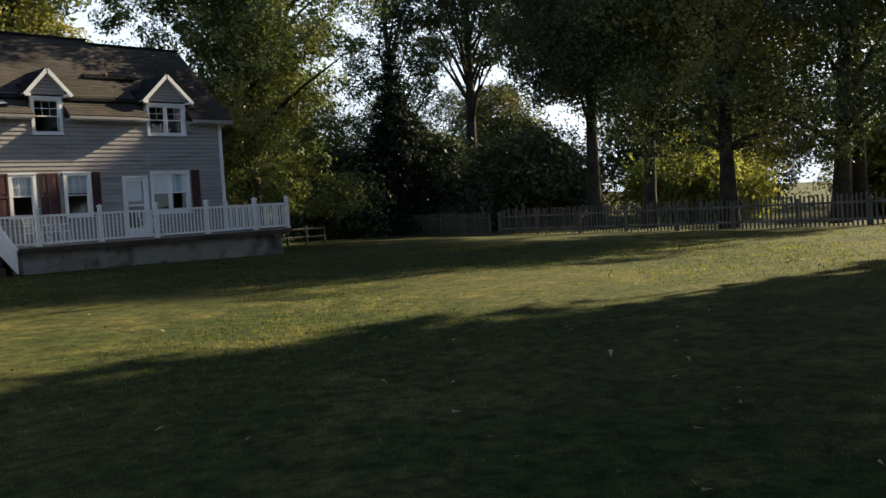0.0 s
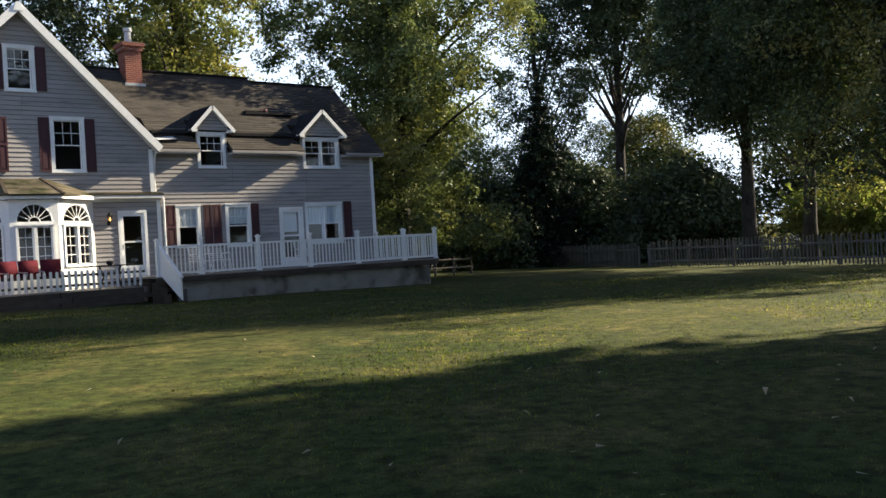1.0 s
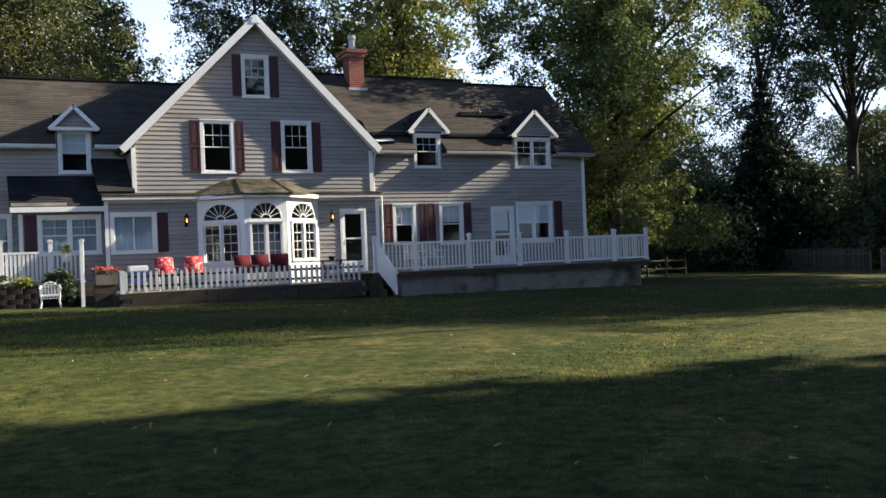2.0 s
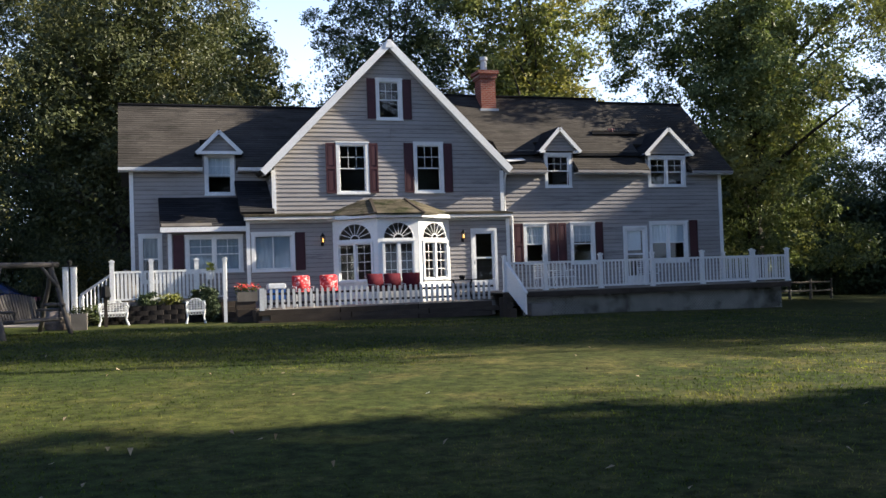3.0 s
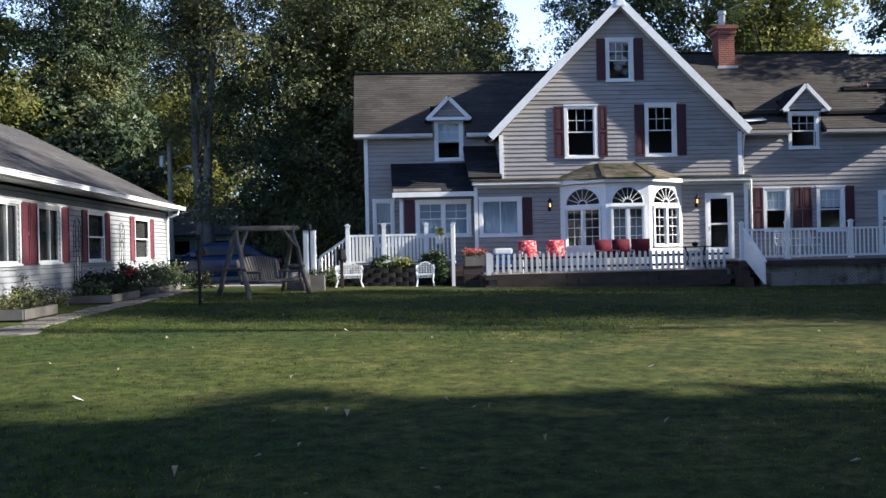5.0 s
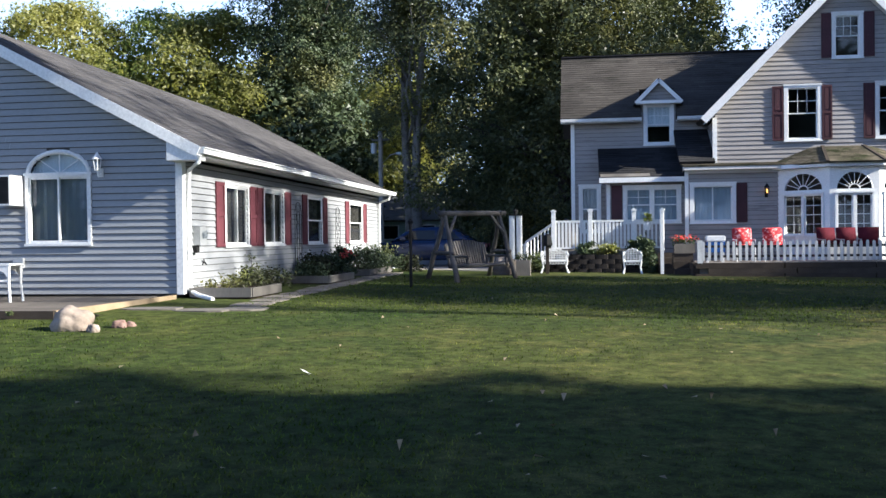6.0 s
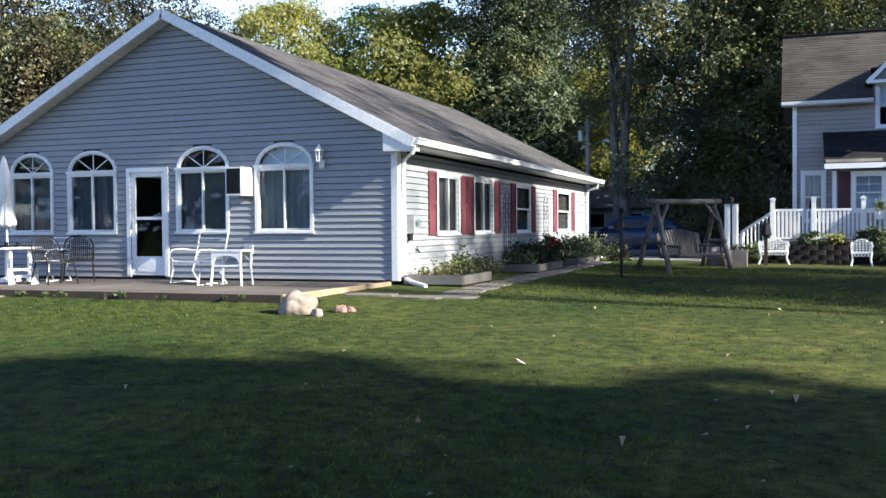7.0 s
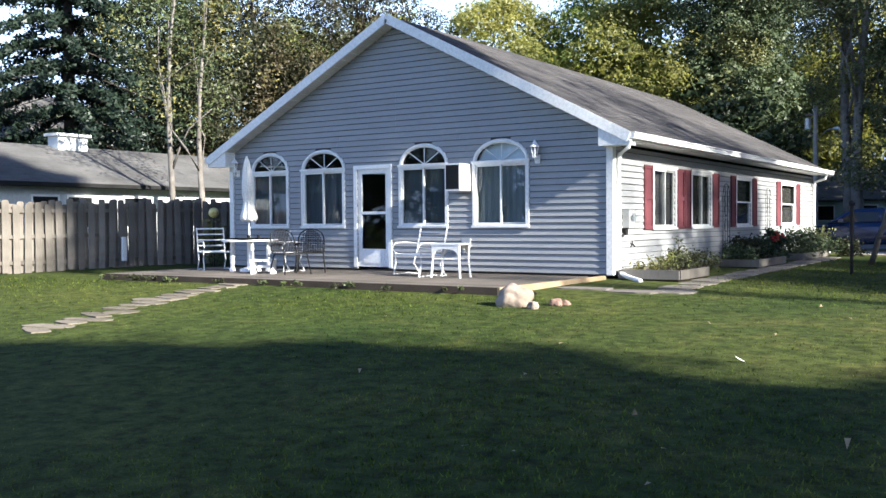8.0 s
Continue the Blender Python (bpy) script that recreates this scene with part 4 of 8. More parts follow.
# ---- trees ----
def leaf_mesh(name, centres, spread, count, size, seed, material, flat=0.5):
    """Many small leaves gathered round twig ends."""
    rng = np.random.default_rng(seed)
    c = np.repeat(np.asarray(centres), count, axis=0)
    n = len(c)
    sp = np.repeat(np.broadcast_to(spread, len(centres)), count)[:, None]
    p = c + rng.normal(size=(n, 3)) * sp * np.array([1, 1, 0.75])
    a = rng.normal(size=(n, 3))
    a[:, 2] *= 0.6
    a /= np.linalg.norm(a, axis=1)[:, None]
    up = rng.normal(size=(n, 3)) + np.array([0, 0, flat * 2])
    b = np.cross(up, a)
    b /= np.linalg.norm(b, axis=1)[:, None] + 1e-9
    L = (size * rng.uniform(0.6, 1.3, n))[:, None]
    drop = np.array([0, 0, -0.18])
    v = np.stack([p - a * L * 0.5 + b * L * 0.36, p - a * L * 0.4 - b * L * 0.36, p + a * L * 0.55 + drop * L], 1).reshape(-1, 3)
    me = bpy.data.meshes.new(name)
    me.vertices.add(n * 3)
    me.loops.add(n * 3)
    me.polygons.add(n)
    me.vertices.foreach_set("co", v.ravel().astype(np.float32))
    me.loops.foreach_set("vertex_index", np.arange(n * 3, dtype=np.int32))
    me.polygons.foreach_set("loop_start", np.arange(0, n * 3, 3, dtype=np.int32))
    me.update()
    me.validate()
    me.materials.append(material)
    return me


def bough_mesh(name, centres, wide, outward, count, size, seed, material, flat=0.62):
    """Leafy boughs: leaves over the upper and outer side of each, turned to the light, with loose sprays at the rim."""
    rng = np.random.default_rng(seed)
    k = len(centres)
    n = k * count
    c = np.repeat(np.asarray(centres, float), count, axis=0)
    R = np.repeat(np.asarray(wide, float), count)[:, None]
    o = np.asarray(outward, float) * np.array([1, 1, 0.5])
    o = np.repeat(o / (np.linalg.norm(o, axis=1)[:, None] + 1e-6), count, axis=0)
    d = rng.normal(size=(n, 3)) + 0.55 * o + np.array([0, 0, 0.35])
    d /= np.linalg.norm(d, axis=1)[:, None]
    far = rng.uniform(0.25, 1.0, n) ** 0.45
    loose = rng.uniform(0, 1, n) < 0.16
    far[loose] *= rng.uniform(1.05, 1.65, loose.sum())
    tilt = np.repeat(rng.normal(size=(k, 2)) * 0.25, count, axis=0)
    p = d * far[:, None] * R * np.array([1, 1, flat])
    p[:, 2] += (p[:, :2] * tilt).sum(1) - 0.10 * (p[:, :2] ** 2).sum(1) / R[:, 0]
    p += c
    nrm = d * np.array([0.8, 0.8, 1.0]) + np.array([0, 0, 0.4]) + rng.normal(size=(n, 3)) * 0.55
    a = np.cross(nrm, rng.normal(size=(n, 3)))
    a /= np.linalg.norm(a, axis=1)[:, None] + 1e-9
    b = np.cross(nrm, a)
    b /= np.linalg.norm(b, axis=1)[:, None] + 1e-9
    L = (size * rng.uniform(0.55, 1.3, n))[:, None]
    v = np.stack([p - a * L * 0.5 + b * L * 0.40, p - a * L * 0.45 - b * L * 0.40, p + a * L * 0.62 + np.array([0, 0, -0.12]) * L], 1).reshape(-1, 3)
    me = bpy.data.meshes.new(name)
    me.vertices.add(n * 3)
    me.loops.add(n * 3)
    me.polygons.add(n)
    me.vertices.foreach_set("co", v.ravel().astype(np.float32))
    me.loops.foreach_set("vertex_index", np.arange(n * 3, dtype=np.int32))
    me.polygons.foreach_set("loop_start", np.arange(0, n * 3, 3, dtype=np.int32))
    me.update()
    me.validate()
    me.materials.append(material)
    return me


def tree(name, x, y, h, radius, base, trunk_r, seed, leaf, clumps, per, size, bark="bark", label="", lean=(0, 0), shape="round", group="", stems=1, gap=0.0, tuft=0.55, fill=0.28, limbs=22):
    """A broadleaf tree: a tapered trunk, limbs that reach the clumps, and a crown of many leaves with an uneven outline and gaps."""
    if size < 0.6:
        per, size = int(per * 2.5), size * 0.61
    rng = np.random.default_rng(seed)
    z0 = ground_z(x, y)
    t = thing(name, (x, y, z0), label, "tree", group)
    top = Vector((x + lean[0], y + lean[1], z0 + h))
    # crown lobes
    cen = []
    tries = 0
    while len(cen) < clumps and tries < clumps * 40:
        tries += 1
        k = rng.uniform(0, 1)
        if shape == "round":
            prof = math.sqrt(max(0.0, 1 - (2 * k - 0.85) ** 2 / 1.35)) if k < 0.99 else 0.2
        elif shape == "tall":
            prof = (0.55 + 0.6 * k) * math.sqrt(max(0.0, 1 - k ** 3))
        else:
            prof = min(1.0, 3.0 * k) * (1 - k) ** 0.6 + 0.1
        ang = rng.uniform(0, 2 * math.pi)
        rr = radius * prof * math.sqrt(rng.uniform(0.12, 1.0))
        z = base + k * (h - base)
        wob = 1 + 0.42 * noise.noise((math.cos(ang) * 1.6 + seed, math.sin(ang) * 1.6, z * 0.28)) + 0.15 * noise.noise((math.cos(ang) * 5 + seed, math.sin(ang) * 5, z * 0.9))
        kk = 0.8 * (z / h) ** 1.4
        px, py = x + lean[0] * kk + rr * wob * math.cos(ang), y + lean[1] * kk + rr * wob * math.sin(ang)
        if noise.noise((px * 0.42 + seed, py * 0.42, z * 0.42)) < -0.22 + gap:
            continue
        cen.append((px, py, z0 + z - 0.15 * rr))
    cen = np.array(cen)
    mid = np.array([x + lean[0] * 0.6, y + lean[1] * 0.6, z0 + base + (h - base) * 0.42])
    wide = rng.uniform(0.8, 1.7, len(cen)) * tuft * 1.45
    ob = new("crown", bough_mesh("crown", cen, wide, cen - mid, per, size, seed, M[leaf]))
    ob.parent, ob.matrix_parent_inverse = t, t.matrix_world.inverted()
    # larger, sparser foliage inside the crown
    inner = mid + (cen - mid) * rng.uniform(0.15, 0.8, len(cen))[:, None]
    ob = new("inner_foliage", leaf_mesh("inner_foliage", inner, tuft * 1.3, max(8, int(per * fill * 0.8)), size * 1.7, seed + 500, M[leaf]))
    ob.parent, ob.matrix_parent_inverse = t, t.matrix_world.inverted()
    for s in range(stems):
        bm = bmesh.new()
        off = Vector((0, 0, 0)) if stems == 1 else Vector((rng.uniform(-0.5, 0.5), rng.uniform(-0.5, 0.5), 0))
        far = Vector((rng.normal() * 0.5, rng.normal() * 0.5, 0)) + (off * 3.5 if stems > 1 else Vector())
        line = [Vector((x, y, z0 - 0.2)) + off + (Vector(lean + (0,)) + far) * (k ** 1.4) * 0.8 + Vector((0.12 * math.sin(k * 7 + seed + s), 0.12 * math.cos(k * 5 + seed), h * 0.86 * k)) for k in np.linspace(0, 1, 9)]
        rad = [trunk_r * (1.35 if i == 0 else 1.0) * (1 - 0.88 * i / 8) for i in range(9)]
        tube(bm, line, rad, 9)
        part("trunk", bm, M[bark], t, "", True)
        # limbs
        near = rng.choice(len(cen), size=min(len(cen), limbs if stems == 1 else 10), replace=False)
        lb = bmesh.new()
        for q in near:
            goal = Vector(cen[q])
            kz = min(0.9, max(0.16, (goal.z - z0) / h * 0.72))
            f = kz * 8
            i = min(7, int(f))
            st = line[i].lerp(line[i + 1], f - i)
            r0 = trunk_r * (1 - 0.88 * kz) * 0.5
            mid = st.lerp(goal, 0.5) + Vector((rng.normal() * 0.3, rng.normal() * 0.3, 0.35))
            tube(lb, [st, st.lerp(mid, 0.5) + Vector((0, 0, 0.1)), mid, goal], [r0, r0 * 0.75, r0 * 0.5, 0.015], 6)
        tagged(part("branchwork", lb, M[bark], t, "", True), kind="stuff")
    return t


def spruce(name, x, y, h, radius, base, seed, leaf="needle", tiers=20, label="", group=""):
    """A conifer: drooping boughs in tiers round a straight trunk."""
    rng = np.random.default_rng(seed)
    z0 = ground_z(x, y)
    t = thing(name, (x, y, z0), label, "tree", group)
    bm = bmesh.new()
    tube(bm, [(x, y, z0 - 0.2), (x, y, z0 + h * 0.5), (x, y, z0 + h)], [h * 0.018, h * 0.010, 0.02], 8)
    part("trunk", bm, M["bark"], t, "", True)
    cen, lb = [], bmesh.new()
    for i in range(tiers):
        k = i / (tiers - 1)
        z = z0 + base + (h - base) * k
        ln = radius * (1 - k) ** 0.85 + 0.12
        n = max(4, int(11 * (1 - k) + 4))
        for j in range(n):
            ang = 2 * math.pi * (j + rng.uniform(-0.4, 0.4)) / n
            l2 = ln * rng.uniform(0.65, 1.18)
            tip = (x + l2 * math.cos(ang), y + l2 * math.sin(ang), z - 0.28 * l2)
            if j % 2 == 0:
                tube(lb, [(x, y, z), tip], [0.035, 0.008], 4)
            m = max(2, int(l2 / 0.24))
            for s in range(1, m + 1):
                f = s / m
                cen.append((x + (tip[0] - x) * f, y + (tip[1] - y) * f, z + 0.10 * l2 * f - 0.38 * l2 * f ** 1.8))
    tagged(part("branchwork", lb, M["bark"], t), kind="stuff")
    ob = new("crown", leaf_mesh("crown", cen, 0.15, 34, 0.20, seed, M[leaf], 0.1))
    ob.parent, ob.matrix_parent_inverse = t, t.matrix_world.inverted()
    return t


# by the deck, behind the house, behind the cottage
tree("maple_tree", 27.9, 38.0, 23.0, 7.4, 2.0, 0.40, 3, "leaf_ash", 600, 90, 0.24, label="tall green maple turning yellow beside the deck", shape="tall", gap=0.10, tuft=0.46, fill=0.2)
tree("maple_tree", -0.5, 46.0, 20.5, 8.0, 1.5, 0.50, 4, "leaf_olive", 500, 95, 0.21, label="broad dark green maple behind the low wing of the house", fill=0.45)
tree("maple_tree", 14.0, 51.0, 20.5, 5.8, 3.0, 0.40, 5, "leaf_dark", 320, 90, 0.22, label="dark green tree behind the house", shape="tall", gap=0.10, tuft=0.45)
tree("maple_tree", 21.2, 49.0, 23.0, 6.8, 3.0, 0.45, 6, "leaf_maple", 400, 66, 0.28, label="tall tree with yellowing leaves behind the house", shape="tall", gap=0.08, tuft=0.48)
tree("maple_tree", -16.8, 58.0, 23.0, 5.2, 2.0, 0.45, 7, "leaf_dark", 420, 95, 0.23, label="tall dark green maple behind the cottage", shape="tall", fill=0.45)
tree("ash_tree", -8.3, 47.5, 21.0, 3.4, 7.0, 0.30, 8, "leaf_olive", 190, 80, 0.18, label="slim two-stemmed ash with a thin crown", shape="tall", stems=2, bark="bark_pale")
# the boundary trees, whose shadows lie over the lawn
GR = "trees beyond the picket fence"
tree("maple_tree", 44.0, 29.0, 17.0, 4.8, 8.0, 0.45, 11, "leaf_dark", 430, 60, 0.25, label="large dark maple behind the picket fence", group=GR, fill=0.5)
tree("maple_tree", 36.6, 17.6, 25.0, 5.6, 3.0, 0.34, 12, "leaf_green", 430, 64, 0.22, label="low-branched maple by the picket fence", group=GR, lean=(0.0, 1.2), fill=0.3)
tree("maple_tree", 38.4, 13.8, 22.6, 4.9, 4.6, 0.36, 13, "leaf_dark", 440, 62, 0.23, label="dark maple by the picket fence", group=GR, lean=(0.0, -0.9), fill=0.6)
tree("maple_tree", 40.0, 23.5, 18.0, 5.0, 6.5, 0.34, 14, "leaf_dark", 340, 62, 0.23, label="dark maple behind the picket fence", group=GR, fill=0.5)
GS = "trees along the lawn's sunny side"
tree("maple_tree", 36.0, -1.9, 23.5, 5.0, 9.5, 0.40, 15, "leaf_green", 520, 40, 0.6, label="tall maple at the lawn's edge", group=GS, fill=0.5)
tree("maple_tree", 42.0, -2.5, 25.5, 4.4, 17.5, 0.42, 24, "leaf_green", 300, 30, 0.6, label="very tall maple at the lawn's edge", group=GS, fill=0.5)
# added with its crown out of view, to keep grazing sun off the cottage front
tree("cottonwood_tree", 36.0, 10.9, 37.0, 1.9, 28.0, 0.15, 25, "leaf_green", 100, 20, 0.6, label="very tall slim leaning cottonwood, added to shade the cottage front", lean=(0.0, -4.0), group=GS, fill=0.4)
# added sparse crown, above the view, that thins the sun on the cottage side
tree("cottonwood_tree", 44.2, 15.2, 32.5, 7.7, 25.4, 0.30, 28, "leaf_green", 108, 9, 0.5, label="very tall thin-crowned cottonwood, added to dim sun on the cottage side", group=GS, tuft=0.9, fill=0.0, limbs=9)
tree("maple_tree", 33.0, -10.0, 23.0, 5.6, 2.5, 0.42, 16, "leaf_green", 320, 30, 0.6, label="tall maple at the lawn's edge", group=GS, fill=0.5)
tree("maple_tree", 30.0, -19.5, 22.0, 5.8, 2.5, 0.42, 17, "leaf_green", 320, 30, 0.6, label="tall maple at the lawn's edge", group=GS, fill=0.5)
# woods beyond the fence
tree("maple_tree", 48.5, 48.5, 25.0, 3.6, 7.0, 0.36, 18, "leaf_dark", 190, 45, 0.30, label="tall thin-crowned tree at the wood's edge", gap=0.2, fill=0.1)
spruce("spruce_tree", 42.3, 42.6, 11.2, 3.5, 0.3, 19, label="dark spruce beyond the fence")
for i, (x, y, h, r, lf) in enumerate(((62, 50, 11, 5, "leaf_green"), (68, 40, 15, 6, "leaf_green"), (58, 44, 6.5, 4, "leaf_dark"), (47, 36, 6, 3.5, "leaf_dark"), (46.2, 43.5, 6.2, 3.6, "leaf_dark"), (39.2, 44.5, 5.0, 2.8, "leaf_dark"), (66, 31, 19, 6, "leaf_dark"), (80, 24, 22, 7, "leaf_dark"), (84, 13, 23, 8, "leaf_dark"), (72, 34, 20, 6, "leaf_dark"), (66, 86, 17, 6, "leaf_dark"), (50, 26, 4.5, 3.0, "leaf_lime"), (52, 15, 5, 3.0, "leaf_gold"), (57, 86, 15, 6, "leaf_dark"), (74, 88, 15, 6, "leaf_dark"), (82, 84, 15, 6.5, "leaf_dark"), (90, 78, 16, 7, "leaf_dark"))):
    tree("woodland_tree", x, y, h, r, 0.2, 0.25, 30 + i, lf, 190, 46, 0.37, label="dense green tree in the wood", group="wood behind the fence", tuft=0.75)
# understorey behind house and cottage
for i in range(17):
    if i == 6:
        continue
    x = -44 + 5.4 * i + (2.6 if i == 7 else 0)
    tree("undergrowth_tree", x, 60 + 3 * math.sin(i * 2.3), 9.6 + 1.8 * math.sin(i * 1.7), 4.2, 0.0, 0.16, 100 + i, "leaf_dark", 140, 34, 0.56, label="low dark green tree in the undergrowth", group="undergrowth behind the houses", tuft=0.8, fill=0.4)
tree("maple_tree", 5.5, 56.0, 17.0, 4.5, 2.0, 0.35, 10, "leaf_green", 260, 50, 0.34, label="green maple far behind the house")
# far left
for i, (x, y, h, r, lf) in enumerate(((-31.5, 55.5, 15.5, 6.5, "leaf_gold"), (-22.5, 57.5, 15.0, 5.5, "leaf_gold"), (-27.0, 59.5, 15.6, 6.5, "leaf_lime"), (-38.5, 52, 14.5, 6.5, "leaf_lime"), (-45, 50, 15, 6, "leaf_maple"), (-21.8, 80, 21.5, 5, "leaf_gold"))):
    tree("woodland_tree", x, y, h, r, 2.0, 0.3, 50 + i, lf, 300, 56, 0.35, label="tall yellow-green tree behind the cottage", group="trees behind the cottage", tuft=0.7, gap=0.08)
for i, (x, y, h, r, lf) in enumerate(((-35, 35.7, 17, 5, "leaf_dark"), (-44, 38, 17, 5, "leaf_green"), (-32, 41, 17, 5, "leaf_dark"))):
    tree("woodland_tree", x, y, h, r, 1.5, 0.3, 60 + i, "leaf_dull", 300, 70, 0.22, label="olive green tree behind the board fence", group="trees behind the board fence", tuft=0.6, gap=0.1, fill=0.15)
spruce("spruce_tree", -38.5, 27.2, 21.0, 6.6, 1.0, 70, label="broad dark spruce behind the neighbouring roof")
# broad trees at the lawn's near edge, unseen: added to darken the near ground
tree("shade_oak", 21.5, -0.9, 16.0, 5.6, 4.0, 0.40, 91, "leaf_dark", 260, 30, 0.6, label="broad unseen oak, added to shade the lawn's near edge", group=GS, fill=0.5, tuft=0.8)
tree("shade_oak", 7.0, -8.0, 16.5, 6.5, 5.0, 0.45, 92, "leaf_dark", 280, 30, 0.6, label="broad unseen oak, added to shade the lawn's near edge", group=GS, fill=0.5, tuft=0.8)
tree("shade_oak", 12.5, -4.0, 17.0, 5.5, 5.5, 0.45, 93, "leaf_dark", 280, 30, 0.6, label="broad unseen oak, added to shade the lawn's near edge", group=GS, fill=0.5, tuft=0.8)
# garden's far left edge: unseen trees, added to block sky and mirror in panes
for i, (x, y) in enumerate(((-58, -20), (-62, -6), (-60, 8), (-43, -37), (-55, -35), (-70, -31))):
    tree("unseen_tree", x, y, 11.0, 5.5, 0.3, 0.25, 420 + i, "leaf_dark", 90, 22, 0.8, label="dark green tree, unseen, added to block sky and mirror in panes", group="trees at the garden's far edge", tuft=1.0, fill=0.4)
tree("maple_tree", -4.6, 66.0, 22.0, 5.6, 4.0, 0.40, 26, "leaf_dark", 300, 50, 0.36, label="dark green maple behind the driveway")
tree("maple_tree", -13.6, 75.0, 15.5, 4.6, 1.0, 0.30, 27, "leaf_gold", 200, 50, 0.36, label="yellowing maple far behind the driveway")
tree("maple_tree", -15.2, 81.0, 22.0, 7.5, 1.0, 0.35, 9, "leaf_dark", 320, 60, 0.32, label="dark green maple far behind the driveway")
# one more unseen oak, added to keep sky light off the near lawn
for i, (x, y, r) in enumerate(((7.5, -3.6, 4.0),)):
    tree("shade_oak", x, y, 15.0, r, 5.2, 0.36, 95 + i, "leaf_dark", 170, 26, 0.6, label="broad unseen oak, added to shade the near lawn from behind", group=GS, fill=0.5, tuft=0.8)
tree("maple_tree", -52.0, 44.0, 17.0, 6.0, 1.0, 0.35, 98, "leaf_dark", 240, 60, 0.3, label="dark maple behind the far house")
tree("cottonwood_tree", 55.0, 47.0, 30.0, 6.2, 12.5, 0.5, 99, "leaf_dark", 330, 60, 0.34, label="huge dark cottonwood at the wood's edge", gap=0.05)
tree("ash_tree", 26.0, 61.0, 15.5, 3.6, 3.0, 0.25, 97, "leaf_lime", 150, 60, 0.26, label="pale green ash far behind the house", gap=0.08)


# ---- deck, terrace, porch, fences and patio ----
def shared_mesh(name, build, material, smooth=False):
    bm = bmesh.new()
    build(bm)
    return finish(bm, name, M[material], smooth)


def pieces(name, me, parent, places):
    for m in places:
        ob = new(name, me)
        ob.parent = parent
        ob.matrix_parent_inverse = parent.matrix_world.inverted()
        ob.matrix_basis = m


def rail_run(owner, p, q, z0, z1, posts, step=0.135, post_top=None, mat="vinyl_white", post_w=0.11, rail_name="rail", slope=0.0, bw=0.017):
    """A railing from p to q with two rails, square balusters and capped posts (shares along the run). slope: how far its end lies lower."""
    p, q = Vector((*p, 0)), Vector((*q, 0))
    d = q - p
    ln = d.length
    yaw = math.atan2(d.y, d.x)
    for z, hh in ((z1 - 0.03, 0.07), (z0 + 0.09, 0.06)):
        bar(owner, rail_name, p + Vector((0, 0, z)), q + Vector((0, 0, z - slope)), 0.055, hh, mat)
    bal = shared_mesh("baluster", lambda b: box(b, -bw, bw, -0.017, 0.017, 0, z1 - z0 - 0.16), mat)
    n = int(ln / step)
    pieces("baluster", bal, owner, [Matrix.Translation(p + d * ((i + 0.5) / n) + Vector((0, 0, z0 + 0.12 - slope * (i + 0.5) / n))) @ Matrix.Rotation(yaw, 4, "Z") for i in range(n)])
    top = post_top or z1 + 0.16

    def build(b):
        w = post_w / 2
        box(b, -w, w, -w, w, 0, top - z0)
        box(b, -w - 0.022, w + 0.022, -w - 0.022, w + 0.022, top - z0 - 0.03, top - z0 + 0.015)
        box(b, -w * 0.6, w * 0.6, -w * 0.6, w * 0.6, top - z0 + 0.015, top - z0 + 0.045)
        box(b, -w - 0.02, w + 0.02, -w - 0.02, w + 0.02, 0, 0.05)
    post = shared_mesh("post", build, mat)
    pieces("post", post, owner, [Matrix.Translation(p + d * k + Vector((0, 0, z0 - slope * k))) @ Matrix.Rotation(yaw, 4, "Z") for k in posts])


deck = thing("deck", (17, 30, 0.3), "raised wooden deck with a white baluster railing along the house", "deck")
DZ = 1.03
n = 28
plank = shared_mesh("plank", lambda b: box(b, 11.15, 22.12, -0.066, 0.066, -0.035, 0), "deck_wood")
pieces("plank", plank, deck, [Matrix.Translation((0, 28.2 + 0.07 + 0.147 * i, DZ)) for i in range(28)])
bar(deck, "rim_board", (11.15, 28.22, DZ - 0.12), (22.15, 28.22, DZ - 0.12), 0.04, 0.17, "dark_wood")
bar(deck, "rim_board", (22.15, 28.2, DZ - 0.12), (22.15, 32.3, DZ - 0.12), 0.04, 0.17, "dark_wood")
bar(deck, "beam", (11.2, 28.55, DZ - 0.28), (22.0, 28.55, DZ - 0.28), 0.09, 0.16, "dark_wood")
rail_run(deck, (11.25, 28.27), (22.08, 28.27), DZ, 1.97, [0.0, 0.131, 0.317, 0.497, 0.678, 0.864, 1.0], post_top=2.17)
rail_run(deck, (22.08, 28.35), (22.08, 32.25), DZ, 1.97, [0.48, 0.97], post_top=2.17)
# foundation under the deck
for xa, xb, ya, yb in ((11.9, 16.9, 28.45, 28.6), (16.9, 21.9, 28.45, 28.6), (21.75, 21.9, 28.6, 32.3)):
    bm = bmesh.new()
    box(bm, xa + 0.004, xb - 0.004, ya, yb, -0.1, DZ - 0.2)
    part("foundation", bm, M["dark_wood"], deck)
# weathered diagonal lattice in front of it
LZ0, LZ1 = -0.02, DZ - 0.21


